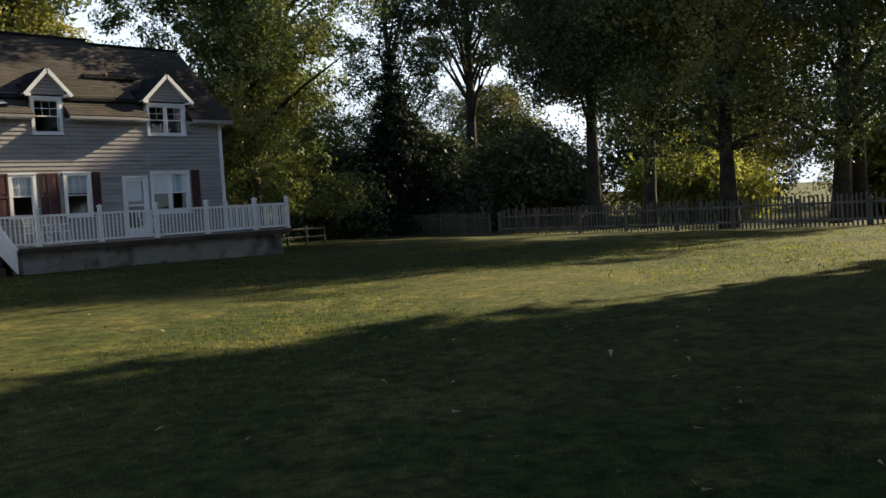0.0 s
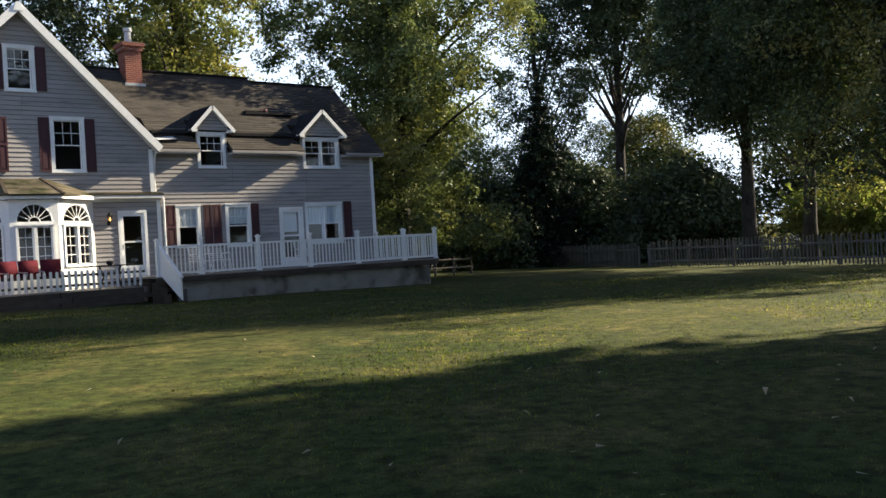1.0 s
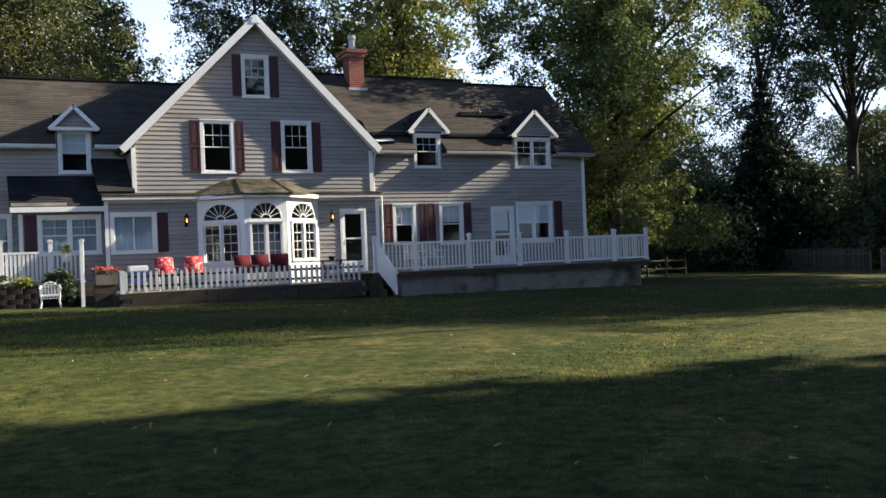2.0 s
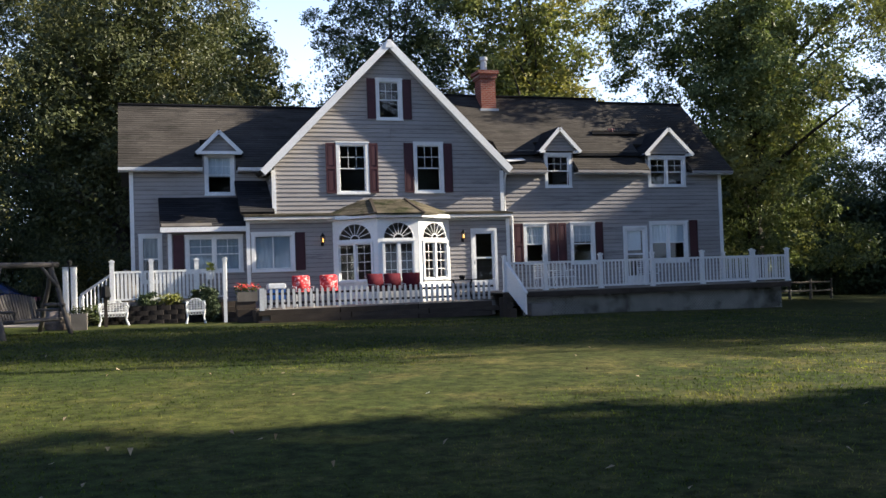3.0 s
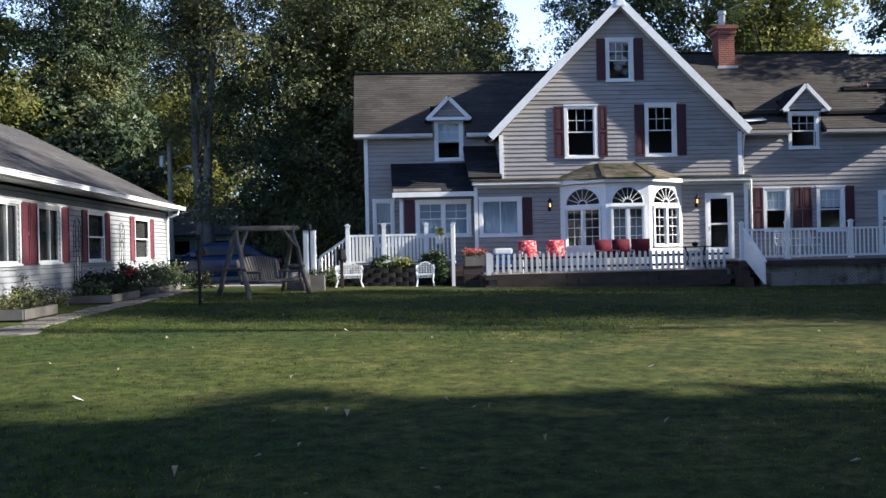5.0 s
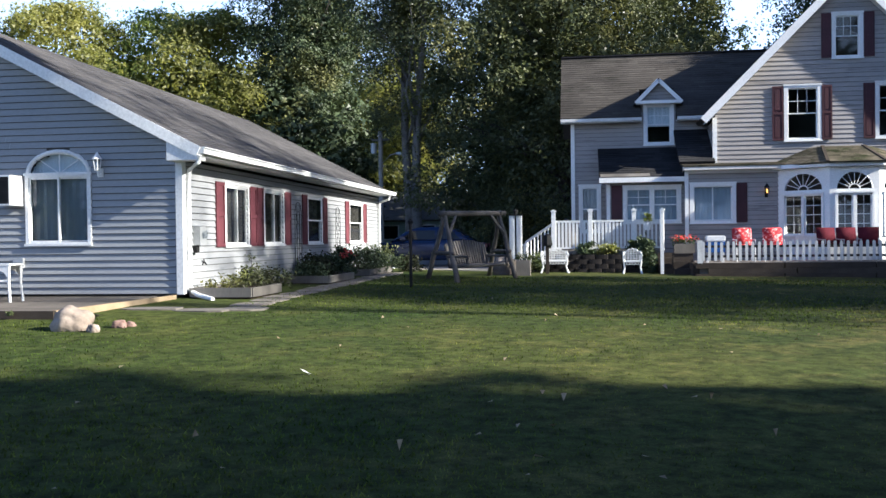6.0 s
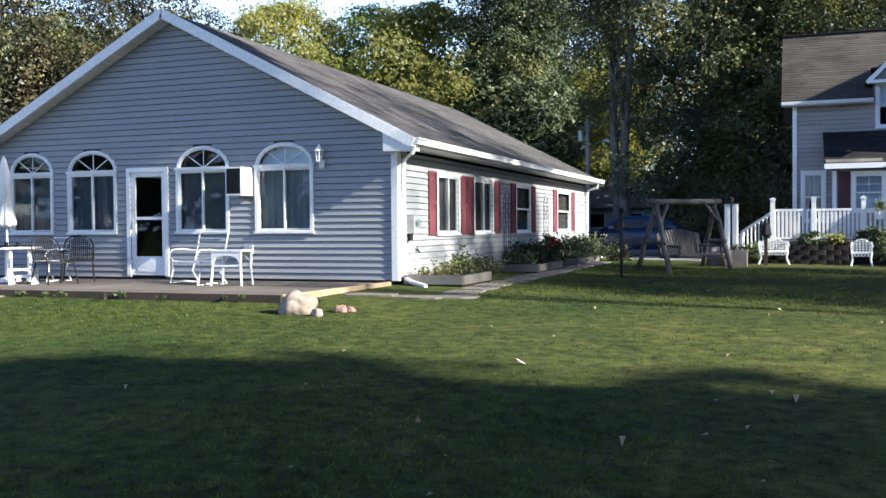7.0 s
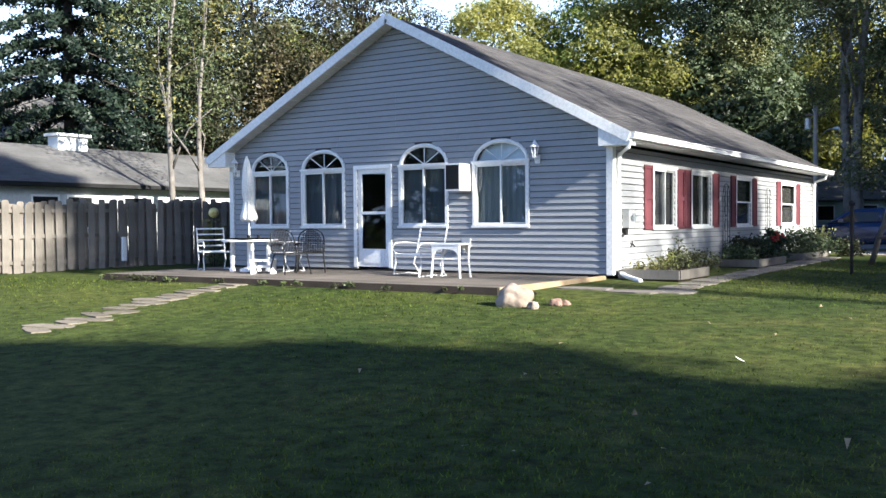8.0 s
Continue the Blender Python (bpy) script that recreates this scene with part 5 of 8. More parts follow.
def lattice_panel(P, s0, s1):
    """Crossed diagonal slats between two heights along a plane."""
    bm = bmesh.new()
    tall = LZ1 - LZ0
    for slope, d in ((1, 0.0), (-1, 0.010)):
        k = s0 - tall
        while k < s1:
            (xa, za), (xb, zb) = sorted((k + (z if slope > 0 else tall - z), LZ0 + z) for z in (0.0, tall))
            if xa < s0:
                za, xa = za + slope * (s0 - xa), s0
            if xb > s1:
                zb, xb = zb - slope * (xb - s1), s1
            if xb - xa > 0.05:
                prism(bm, [P(xa, d, za - 0.026), P(xb, d, zb - 0.026), P(xb, d, zb + 0.026), P(xa, d, za + 0.026)], P(0, 0.008, 0) - P(0, 0, 0))
            k += 0.105
    part("lattice", bm, M["lattice"], deck, "weathered grey diagonal lattice")


lattice_panel(plane((0, 28.435, 0), (1, 0, 0), (0, -1, 0)), 11.9, 21.9)
lattice_panel(plane((21.905, 28.45, 0), (0, 1, 0), (1, 0, 0)), 0.0, 3.8)
# steps with a solid white stair rail
for i in range(3):
    bm = bmesh.new()
    box(bm, 11.02, 11.24, 27.35 + 0.28 * i, 27.70 + 0.28 * i, ground_z(12, 28) - 0.02, 0.52 + 0.17 * i)
    part("step", bm, M["dark_wood"], deck)
bm = bmesh.new()
box(bm, 12.0, 12.75, 27.95, 28.35, ground_z(12, 28) - 0.02, 0.62)
bmesh.ops.bevel(bm, geom=bm.edges[:], offset=0.02, segments=2, affect="EDGES")
part("step_block", bm, M["concrete"], deck)
bm = bmesh.new()
prism(bm, [(11.28, 28.2, 1.95), (11.28, 28.2, 1.08), (11.32, 26.80, 0.34), (11.32, 26.80, 0.98)], (0.05, 0.01, 0))
part("stair_panel", bm, M["vinyl_white"], deck, "white sloping stair side panel")
bar(deck, "handrail", (11.30, 28.2, 1.97), (11.34, 26.75, 1.0), 0.09, 0.05, "vinyl_white")

# terrace in front of the bay
terrace = thing("terrace", (7.2, 30, 0.4), "low timber-walled terrace in front of the bay window", "terrace")
bm = bmesh.new()
box(bm, 3.55, 11.1, 28.85, 31.8, 0.3, 0.76)
part("fill", bm, M["deck_wood"], terrace)
tie = shared_mesh("timber", lambda b: box(b, -1.24, 1.24, -0.09, 0.09, -0.077, 0.077), "dark_wood")
pieces("timber", tie, terrace, [Matrix.Translation((3.55 + 1.26 + 2.515 * i + (0.35 if j % 2 else 0) - 0.15, 28.78, 0.36 + 0.158 * j)) for j in range(3) for i in range(3)])
tie2 = shared_mesh("timber", lambda b: box(b, -0.09, 0.09, -1.4, 1.4, -0.077, 0.077), "dark_wood")
pieces("timber", tie2, terrace, [Matrix.Translation((3.45, 30.3, 0.36 + 0.158 * j)) for j in range(3)])
for j in range(4):
    bm = bmesh.new()
    box(bm, 2.5, 3.38, 30.1 + 0.32 * j, 30.5 + 0.32 * j, 0.3, 0.54 + 0.165 * j)
    part("step", bm, M["dark_wood"], terrace)
    bm = bmesh.new()
picket_fence = thing("picket_fence", (7.2, 28.75, 0.8), "low weathered white picket fence along the terrace edge", "fence")


def picket(b, w, h, t=0.02):
    prism(b, [(-w / 2, -t / 2, 0), (w / 2, -t / 2, 0), (w / 2, -t / 2, h - 0.03), (w / 4, -t / 2, h), (-w / 4, -t / 2, h), (-w / 2, -t / 2, h - 0.03)], (0, t, 0))


rng = random.Random(5)
pk = shared_mesh("picket", lambda b: picket(b, 0.080, 0.56), "trim_old_shade")
pieces("picket", pk, picket_fence, [Matrix.Translation((3.62 + 0.176 * i, 28.69, 0.82 + rng.uniform(-0.012, 0.012))) @ Matrix.Rotation(rng.uniform(-0.02, 0.02), 4, "Y") for i in range(42)])
for z in (0.95, 1.24):
    bar(picket_fence, "rail", (3.5, 28.72, z), (11.0, 28.72, z), 0.03, 0.07, "dark_wood")
bm = bmesh.new()
box(bm, 3.46, 3.60, 28.68, 28.80, 0.75, 1.42)
part("end_post", bm, M["trim_old_shade"], picket_fence)

# raised porch of the left wing
porch = thing("porch", (1, 32, 0.4), "small raised porch with a white railing and stairs", "porch")
bm = bmesh.new()
box(bm, -0.85, 2.7, 31.25, 33.9, 1.02, 1.12)
part("floor", bm, M["deck_wood"], porch)
rail_run(porch, (-0.80, 31.30), (1.78, 31.30), 1.12, 2.10, [0.0, 0.46, 1.0], 0.115, 2.42, post_w=0.13, bw=0.038)
rail_run(porch, (1.78, 31.30), (2.66, 31.10), 1.12, 2.10, [1.0], 0.115, 2.42, post_w=0.10, bw=0.024)
rail_run(porch, (-0.80, 31.30), (-1.75, 31.9), 1.12, 2.05, [1.0], 0.14, 1.95, slope=0.62)
for j in range(4):
    bm = bmesh.new()
    box(bm, -1.75 + 0.24 * j, -1.50 + 0.24 * j, 32.0, 33.4, 0.4, 0.60 + 0.155 * j)
    part("step", bm, M["deck_wood"], porch)
bm = bmesh.new()
box(bm, -0.05, 0.05, -0.05, 0.05, 0.0, 2.02)
box(bm, -0.07, 0.07, -0.07, 0.07, 1.98, 2.0)
wp = part("stair_post", bm, M["vinyl_white"], porch)
wp.matrix_basis = Matrix.Translation((2.55, 29.95, 0.34))
# block wall in front of the porch
block_wall = thing("retaining_wall", (0.4, 31, 0.4), "low dark concrete block retaining wall under the porch", "wall")
blk = shared_mesh("block", lambda b: prism(b, [(-0.205, 0.16, 0), (-0.207, -0.085, 0), (-0.18, -0.108, 0), (-0.08, -0.120, 0), (0.08, -0.120, 0), (0.18, -0.108, 0), (0.207, -0.085, 0), (0.205, 0.16, 0)], (0, 0, 0.147)), "block")
pieces("block", blk, block_wall, [Matrix.Translation((-1.15 + 0.418 * i + (0.209 if j % 2 else 0), 31.05 - 0.25 * math.sin(math.pi * (i + 0.5 + (0.5 if j % 2 else 0)) / 9) + 0.03 * j, 0.40 + 0.15 * j)) for j in range(4) for i in range(8)])
bm = bmesh.new()
box(bm, -1.2, 2.1, 31.1, 31.3, 0.35, 0.95)
part("soil", bm, M["dark_wood"], block_wall)

# old picket fence at the far side of the lawn
far_fence = thing("boundary_fence", (35, 20, -0.1), "old grey picket fence with leaning slats", "fence")
fp = shared_mesh("picket", lambda b: picket(b, 0.07, 1.2), "fence_old")
for (xa, ya), (xb, yb) in (((33.2, 6.0), (37.0, 30.3)), ((37.3, 31.2), (43.2, 45.0))):
    d = Vector((xb - xa, yb - ya, 0))
    ln, yaw = d.length, math.atan2(yb - ya, xb - xa)
    m = int(ln / 0.178)
    pieces("picket", fp, far_fence, [Matrix.Translation((xa + d.x * i / m, ya + d.y * i / m, ground_z(xa, 30) - 0.02 + rng.uniform(-0.05, 0.04))) @ Matrix.Rotation(yaw, 4, "Z") @ Matrix.Rotation(rng.uniform(-0.05, 0.05), 4, "Y") for i in range(m)])
    for z in (0.28, 0.88):
        bar(far_fence, "rail", (xa, ya, ground_z(xa, 30) + z), (xb, yb, ground_z(xb, 30) + z), 0.04, 0.08, "fence_old")
    k = int(ln / 2.6)
    fpost = shared_mesh("fence_post", lambda b: box(b, -0.05, 0.05, -0.05, 0.05, 0, 1.15), "fence_old")
    pieces("fence_post", fpost, far_fence, [Matrix.Translation((xa + d.x * i / k + 0.08, ya + d.y * i / k, ground_z(xa, 30) - 0.1)) @ Matrix.Rotation(yaw + rng.uniform(-0.1, 0.1), 4, "Z") for i in range(k + 1)])

# a short rail fence behind the deck
rail_fence = thing("rail_fence", (30.0, 37.0, -0.05), "short weathered split-rail fence behind the deck", "fence")
for q in range(4):
    x, y = 27.4 + 1.35 * q, 36.6 + 0.22 * q
    bm = bmesh.new()
    tube(bm, [(x, y, ground_z(x, y) - 0.2), (x + 0.02, y, ground_z(x, y) + 0.95)], [0.07, 0.06], 7)
    part("post", bm, M["fence_old"], rail_fence)
    if q < 3:
        for z in (0.38, 0.78):
            bm = bmesh.new()
            tube(bm, [(x, y, ground_z(x, y) + z), (x + 0.7, y + 0.11, ground_z(x, y) + z - 0.02), (x + 1.4, y + 0.22, ground_z(x, y) + z)], 0.045, 6)
            part("rail", bm, M["fence_old"], rail_fence)

# tall board fence beside the cottage
board_fence = thing("board_fence", (-20.5, 14, 0.5), "tall weathered shadowbox board fence", "fence")
bd = [shared_mesh("board", lambda b: prism(b, [(-0.079, -0.01, 0), (0.079, -0.01, 0), (0.079, -0.01, hh - 0.03), (0.052, -0.01, hh), (-0.052, -0.01, hh), (-0.079, -0.01, hh - 0.03)], (0, 0.02, 0)), "fence_wood") for hh in (1.72, 1.69, 1.75)]
fa, fb_ = Vector((-23.4, 6.8, 0)), Vector((-18.7, 19.6, 0))
d = fb_ - fa
yaw = math.atan2(d.y, d.x)
m = int(d.length / 0.125)
for i in range(m):
    side = 0.045 if i % 2 else -0.045
    q = fa + d * (i / m)
    pieces("board", bd[i % 3], board_fence, [Matrix.Translation((q.x + side * math.sin(yaw), q.y - side * math.cos(yaw), ground_z(q.x, q.y) + rng.uniform(-0.06, 0.04))) @ Matrix.Rotation(yaw + rng.uniform(-0.04, 0.04), 4, "Z") @ Matrix.Rotation(rng.uniform(-0.025, 0.025), 4, "Y")])
for z in (0.25, 0.88, 1.5):
    bar(board_fence, "rail", fa + Vector((0, 0, 0.45 + z)), fb_ + Vector((0, 0, 0.52 + z)), 0.05, 0.09, "fence_wood")

# patio deck of the cottage
patio = thing("patio_deck", (-12.4, 14.8, 0.5), "low grey wooden patio deck in front of the cottage", "deck")
pl = shared_mesh("plank", lambda b: box(b, -17.35, -7.55, -0.066, 0.066, -0.04, 0), "patio_wood")
pieces("plank", pl, patio, [Matrix.Translation((0, 13.02 + 0.143 * i, 0.585)) for i in range(24)])
bar(patio, "rim_board", (-17.37, 12.94, 0.50), (-7.53, 12.94, 0.50), 0.04, 0.17, "dark_wood")
bar(patio, "rim_board", (-7.53, 12.94, 0.50), (-7.20, 16.35, 0.52), 0.07, 0.18, "tan_wood")
bm = bmesh.new()
box(bm, -17.3, -7.6, 13.0, 16.4, 0.40, 0.545)
part("frame", bm, M["dark_wood"], patio)


# ---- garden things ----
def lamp_material(name, colour, power):
    m = bpy.data.materials.new(name)
    m.use_nodes = True
    b = m.node_tree.nodes["Principled BSDF"]
    b.inputs["Base Color"].default_value = (*colour, 1)
    b.inputs["Emission Color"].default_value = (*colour, 1)
    b.inputs["Emission Strength"].default_value = power
    return m


M["bulb_warm"] = lamp_material("warm_bulb", (1.0, 0.42, 0.08), 0.9)
M["car_paint"] = surface("dark_blue_car_paint", (0.007, 0.017, 0.062), (0.010, 0.023, 0.078), 0.5, 10, 0.22, 0.6, 0.25, 0.0, 0.001)
M["rubber"] = surface("black_rubber", (0.012, 0.012, 0.012), (0.02, 0.02, 0.02), 3, 30, 0.8)
M["alloy"] = surface("alloy_rim", (0.45, 0.45, 0.46), (0.55, 0.55, 0.56), 3, 30, 0.35, 0.5, 0.8, 0.05, 0.001)
M["car_glass"] = surface("tinted_glass", (0.010, 0.012, 0.014), (0.014, 0.016, 0.018), 0.5, 4, 0.06, 0.35, 0, 0.0, 0.001)
M["plastic_white"] = surface("white_plastic", (0.72, 0.72, 0.72), (0.80, 0.80, 0.80), 1, 20, 0.4, 0.4, 0, 0.05, 0.001)
M["plastic_blue"] = surface("blue_plastic", (0.02, 0.08, 0.28), (0.03, 0.11, 0.36), 1, 20, 0.4, 0.4, 0, 0.05, 0.001)
M["canvas"] = surface("white_canvas", (0.70, 0.69, 0.66), (0.82, 0.81, 0.79), 2, 30, 0.9, 0.1, 0, 0.3, 0.006)
M["soil"] = surface("soil", (0.03, 0.022, 0.016), (0.06, 0.045, 0.034), 3, 25, 0.98, 0.05, 0, 0.6, 0.01)
M["gravel"] = surface("pale_gravel", (0.22, 0.20, 0.18), (0.36, 0.33, 0.30), 1.0, 40, 0.95, 0.1, 0, 0.6, 0.01)
M["roof_far"] = surface("grey_low_roof", (0.075, 0.073, 0.072), (0.135, 0.132, 0.13), 0.5, 6, 0.9, 0.15, 0, 0.4, 0.01)
M["wall_sage"] = surface("sage_wall_paint", (0.36, 0.47, 0.45), (0.45, 0.56, 0.54), 0.7, 12, 0.8, 0.2, 0, 0.1, 0.003)
M["wall_pale"] = surface("pale_wall_paint", (0.48, 0.50, 0.50), (0.58, 0.60, 0.60), 0.7, 12, 0.8, 0.2, 0, 0.1, 0.003)
M["bulb_globe"] = surface("yellow_globe", (0.45, 0.33, 0.07), (0.82, 0.70, 0.30), 9, 30, 0.45)


def wall_lantern(P, s, z, mat, name_house, lit=False):
    """A lantern on a wall bracket: back plate, arm, cage, roof and bulb."""
    at = P(s, 0.0, z)
    t = thing("wall_lantern", at, "white wall lantern beside the arched windows" if not lit else "small lit wall lantern beside the bay", "lamp", "wall lanterns")
    bm = bmesh.new()
    pbox(bm, P, s - 0.05, s + 0.05, 0.028, 0.045, z - 0.18, z - 0.02)
    part("back_plate", bm, M[mat], t)
    bm = bmesh.new()
    tube(bm, [P(s, 0.04, z - 0.12), P(s, 0.14, z - 0.16), P(s, 0.16, z - 0.06)], 0.012, 6)
    part("arm", bm, M[mat], t)
    c = P(s, 0.16, 0)
    bm = bmesh.new()
    tube(bm, [(c.x, c.y, z - 0.07), (c.x, c.y, z - 0.05)], [0.05, 0.06], 8)
    cage = part("cage", bm, M[mat], t)
    for k in range(6):
        a = math.pi * k / 3
        bm = bmesh.new()
        tube(bm, [(c.x + 0.05 * math.cos(a), c.y + 0.05 * math.sin(a), z - 0.06), (c.x + 0.075 * math.cos(a), c.y + 0.075 * math.sin(a), z + 0.14)], 0.007, 4)
        part("cage_bar", bm, M[mat], cage)
    bm = bmesh.new()
    tube(bm, [(c.x, c.y, z + 0.14), (c.x, c.y, z + 0.20), (c.x, c.y, z + 0.27)], [0.10, 0.05, 0.008], 8)
    part("cap", bm, M[mat], t)
    bm = bmesh.new()
    tube(bm, [(c.x, c.y, z - 0.05), (c.x, c.y, z + 0.02), (c.x, c.y, z + 0.09)], [0.02, 0.035, 0.01], 8)
    part("bulb", bm, M["bulb_warm"] if lit else M["plastic_white"], t)
    return t


wall_lantern(PB, 5.99, 2.95, "iron_black", house, True)
wall_lantern(PB, 11.05, 2.98, "iron_black", house, True)
wall_lantern(PC, -8.62, 2.95, "plastic_white", cottage)
wall_lantern(PC, -16.78, 2.95, "plastic_white", cottage)

# window air conditioner
ac = thing("air_conditioner", (-10.5, 16.3, 2.5), "white window air conditioner sticking out of the wall", "appliance")
bm = bmesh.new()
pbox(bm, PC, -10.52, -10.17, 0.03, 0.45, 2.27, 2.82)
part("casing", bm, M["plastic_white"], ac)
bm = bmesh.new()
pbox(bm, PC, -10.50, -10.19, 0.449, 0.452, 2.30, 2.79)
part("grille_back", bm, M["iron_black"], ac)
for i in range(9):
    bm = bmesh.new()
    pbox(bm, PC, -10.49, -10.20, 0.45, 0.46, 2.32 + 0.05 * i, 2.345 + 0.05 * i)
    part("grille_slat", bm, M["iron_black"], ac)
for nm, s0, s1, z0, z1 in (("outlet_box", -10.36, -10.16, 1.12, 1.30),):
    o = thing(nm, PC(s0, 0, z0), "small grey outlet box on the siding", "box")
    bm = bmesh.new()
    pbox(bm, PC, s0, s1, 0.026, 0.09, z0, z1)
    part("cover", bm, M["metal_grey"], o)
meter = thing("meter_box", PS(17.05, 0, 1.6), "grey electric meter box on the side wall", "box")
bm = bmesh.new()
pbox(bm, PS, 16.95, 17.25, 0.027, 0.16, 1.50, 1.85)
part("box", bm, M["metal_grey"], meter)
bm = bmesh.new()
tube(bm, [PS(17.1, 0.16, 1.70), PS(17.1, 0.22, 1.70)], 0.08, 12)
part("dial", bm, M["glass"], meter)
bm = bmesh.new()
pbox(bm, PS, 16.93, 17.05, 0.027, 0.10, 1.36, 1.50)
part("conduit", bm, M["iron_black"], meter)
hook = thing("hose_hook", PS(17.35, 0, 1.2), "small black iron ornament on the side wall", "ornament")
bm = bmesh.new()
tube(bm, [PS(17.30, 0.04, 1.20), PS(17.37, 0.06, 1.17), PS(17.44, 0.04, 1.18), PS(17.50, 0.05, 1.13)], 0.011, 6)
tube(bm, [PS(17.33, 0.04, 1.13), PS(17.39, 0.05, 1.18), PS(17.40, 0.04, 1.24)], 0.010, 6)
part("figure", bm, M["iron_black"], hook)

# downspout at the cottage's near corner and at its far end
for y0, yy in ((16.1, 16.62), (33.0, 33.25)):
    bm = bmesh.new()
    tube(bm, [(-6.58, y0, 3.10), (-6.62, y0 + 0.03, 2.98), (-7.0, yy, 2.88), (-7.02, yy, 2.7), (-7.02, yy, 0.76), (-6.95, yy - 0.06, 0.66), (-6.80, yy - 0.16, 0.60), (-6.42, yy - 0.42, 0.54)], 0.042, 8)
    part("downspout", bm, M["vinyl_white"], cottage)
bm = bmesh.new()
tube(bm, [(12.92, 32.05, 5.30), (12.93, 32.2, 5.1), (12.93, 32.3, 3.9), (12.96, 31.7, 3.7), (12.96, 31.72, 1.1)], 0.04, 8)
part("downspout", bm, M["vinyl_white"], house)

# chimney bricks are drawn by courses; its cap and flue are parts of it
bt = M["mortar"].node_tree
bk = bt.nodes.new("ShaderNodeTexBrick")
bk.inputs["Scale"].default_value = 1.0
bk.inputs["Brick Width"].default_value, bk.inputs["Row Height"].default_value, bk.inputs["Mortar Size"].default_value = 0.20, 0.075, 0.008
bk.inputs["Color1"].default_value, bk.inputs["Color2"].default_value, bk.inputs["Mortar"].default_value = (0.26, 0.075, 0.045, 1), (0.20, 0.055, 0.036, 1), (0.30, 0.22, 0.18, 1)
tcn = bt.nodes.new("ShaderNodeTexCoord")
mpn = bt.nodes.new("ShaderNodeMapping")
mpn.inputs["Rotation"].default_value = (math.pi / 2, 0, 0)
bt.links.new(tcn.outputs["Object"], mpn.inputs[0])
bt.links.new(mpn.outputs[0], bk.inputs[0])
bt.links.new(bk.outputs[0], bt.nodes["Principled BSDF"].inputs["Base Color"])
for x0, x1, y0, y1, z0, z1 in ((13.10, 13.84, 34.94, 35.76, 9.45, 9.62), (13.04, 13.90, 34.88, 35.82, 9.62, 9.76)):
    bm = bmesh.new()
    box(bm, x0, x1, y0, y1, z0, z1)
    part("brick_collar", bm, M["mortar"], chimney)
bm = bmesh.new()
tube(bm, [(13.42, 35.3, 9.74), (13.42, 35.3, 10.2), (13.42, 35.3, 10.22), (13.42, 35.3, 10.36)], [0.14, 0.12, 0.17, 0.15], 12)
part("flue_pot", bm, M["trim_old_shade"], chimney)
bm = bmesh.new()
box(bm, 13.08, 13.86, 34.9, 35.75, 8.12, 8.22)
part("flashing", bm, M["metal_grey"], chimney)
scrap = thing("roof_scrap", (18.2, 33.9, 7.2), "torn red rag lying on the roof", "debris")
bm = bmesh.new()
for k in range(4):
    a = k * 1.7
    tube(bm, [(18.2, 33.85, 7.18), (18.2 + 0.12 * math.cos(a), 33.8 + 0.05 * math.sin(a), 7.28), (18.2 + 0.24 * math.cos(a), 33.85 + 0.1 * math.sin(a), 7.22 + 0.1 * math.sin(a))], [0.05, 0.04, 0.02], 6)
part("cloth", bm, M["shutter_red"], scrap)


# ---- seats ----
def armchair(at, yaw, cushion, frame_mat, label, name="patio_chair", cat="chair", group="", seat_h=0.42):
    """A garden armchair: tubular frame, four legs, arms, seat and back."""
    m = Matrix.Translation(at) @ Matrix.Rotation(yaw, 4, "Z")
    t = thing(name, at, label, cat, group)

    def add(nm, build, mat, smooth=False):
        bm = bmesh.new()
        build(bm)
        bm.transform(m)
        part(nm, bm, M[mat], t, "", smooth)
    for sx in (-0.27, 0.27):
        for sy in (-0.26, 0.26):
            add("leg", lambda b: tube(b, [(sx, sy * 1.1, 0), (sx, sy, seat_h)], 0.014, 6), frame_mat)
        add("arm", lambda b: tube(b, [(sx, -0.27, seat_h), (sx * 1.05, -0.27, seat_h + 0.22), (sx * 1.05, 0.2, seat_h + 0.23), (sx, 0.3, seat_h + 0.25)], 0.016, 6), frame_mat)
        add("back_post", lambda b: tube(b, [(sx, 0.24, seat_h), (sx, 0.38, seat_h + 0.55)], 0.014, 6), frame_mat)
    thick = 0.09 if cushion == "red_cushion" else 0.025

    def pad(b, w, d, h):
        box(b, -w, w, -d, d, -h, h)
        bmesh.ops.bevel(b, geom=b.edges[:], offset=min(h * 0.7, 0.04), segments=2, affect="EDGES")

    def seat(b):
        pad(b, 0.26, 0.26, thick / 2)
        b.transform(Matrix.Translation((0, 0, seat_h + thick / 2)))

    def back(b):
        pad(b, 0.29, 0.28, thick / 2)
        b.transform(Matrix.Translation((0, 0.29, seat_h + 0.31)) @ Matrix.Rotation(radians(76), 4, "X"))
    add("seat", seat, cushion, True)
    add("backrest", back, cushion, True)
    return t


TF = 0.76
for x, y, yw in ((4.98, 29.9, 0.05), (5.86, 30.0, -0.08)):
    armchair((x, y, TF), yw, "red_cushion", "iron_white", "white garden chair with a tufted red cushion", group="red cushioned chairs", seat_h=0.44)
for x, y, yw in ((7.45, 29.75, 0.2), (8.02, 29.95, 0.0), (8.5, 29.7, -0.3)):
    armchair((x, y, TF), yw, "maroon_cloth", "metal_grey", "folding garden chair with maroon sling cloth", group="maroon sling chairs", seat_h=0.42)


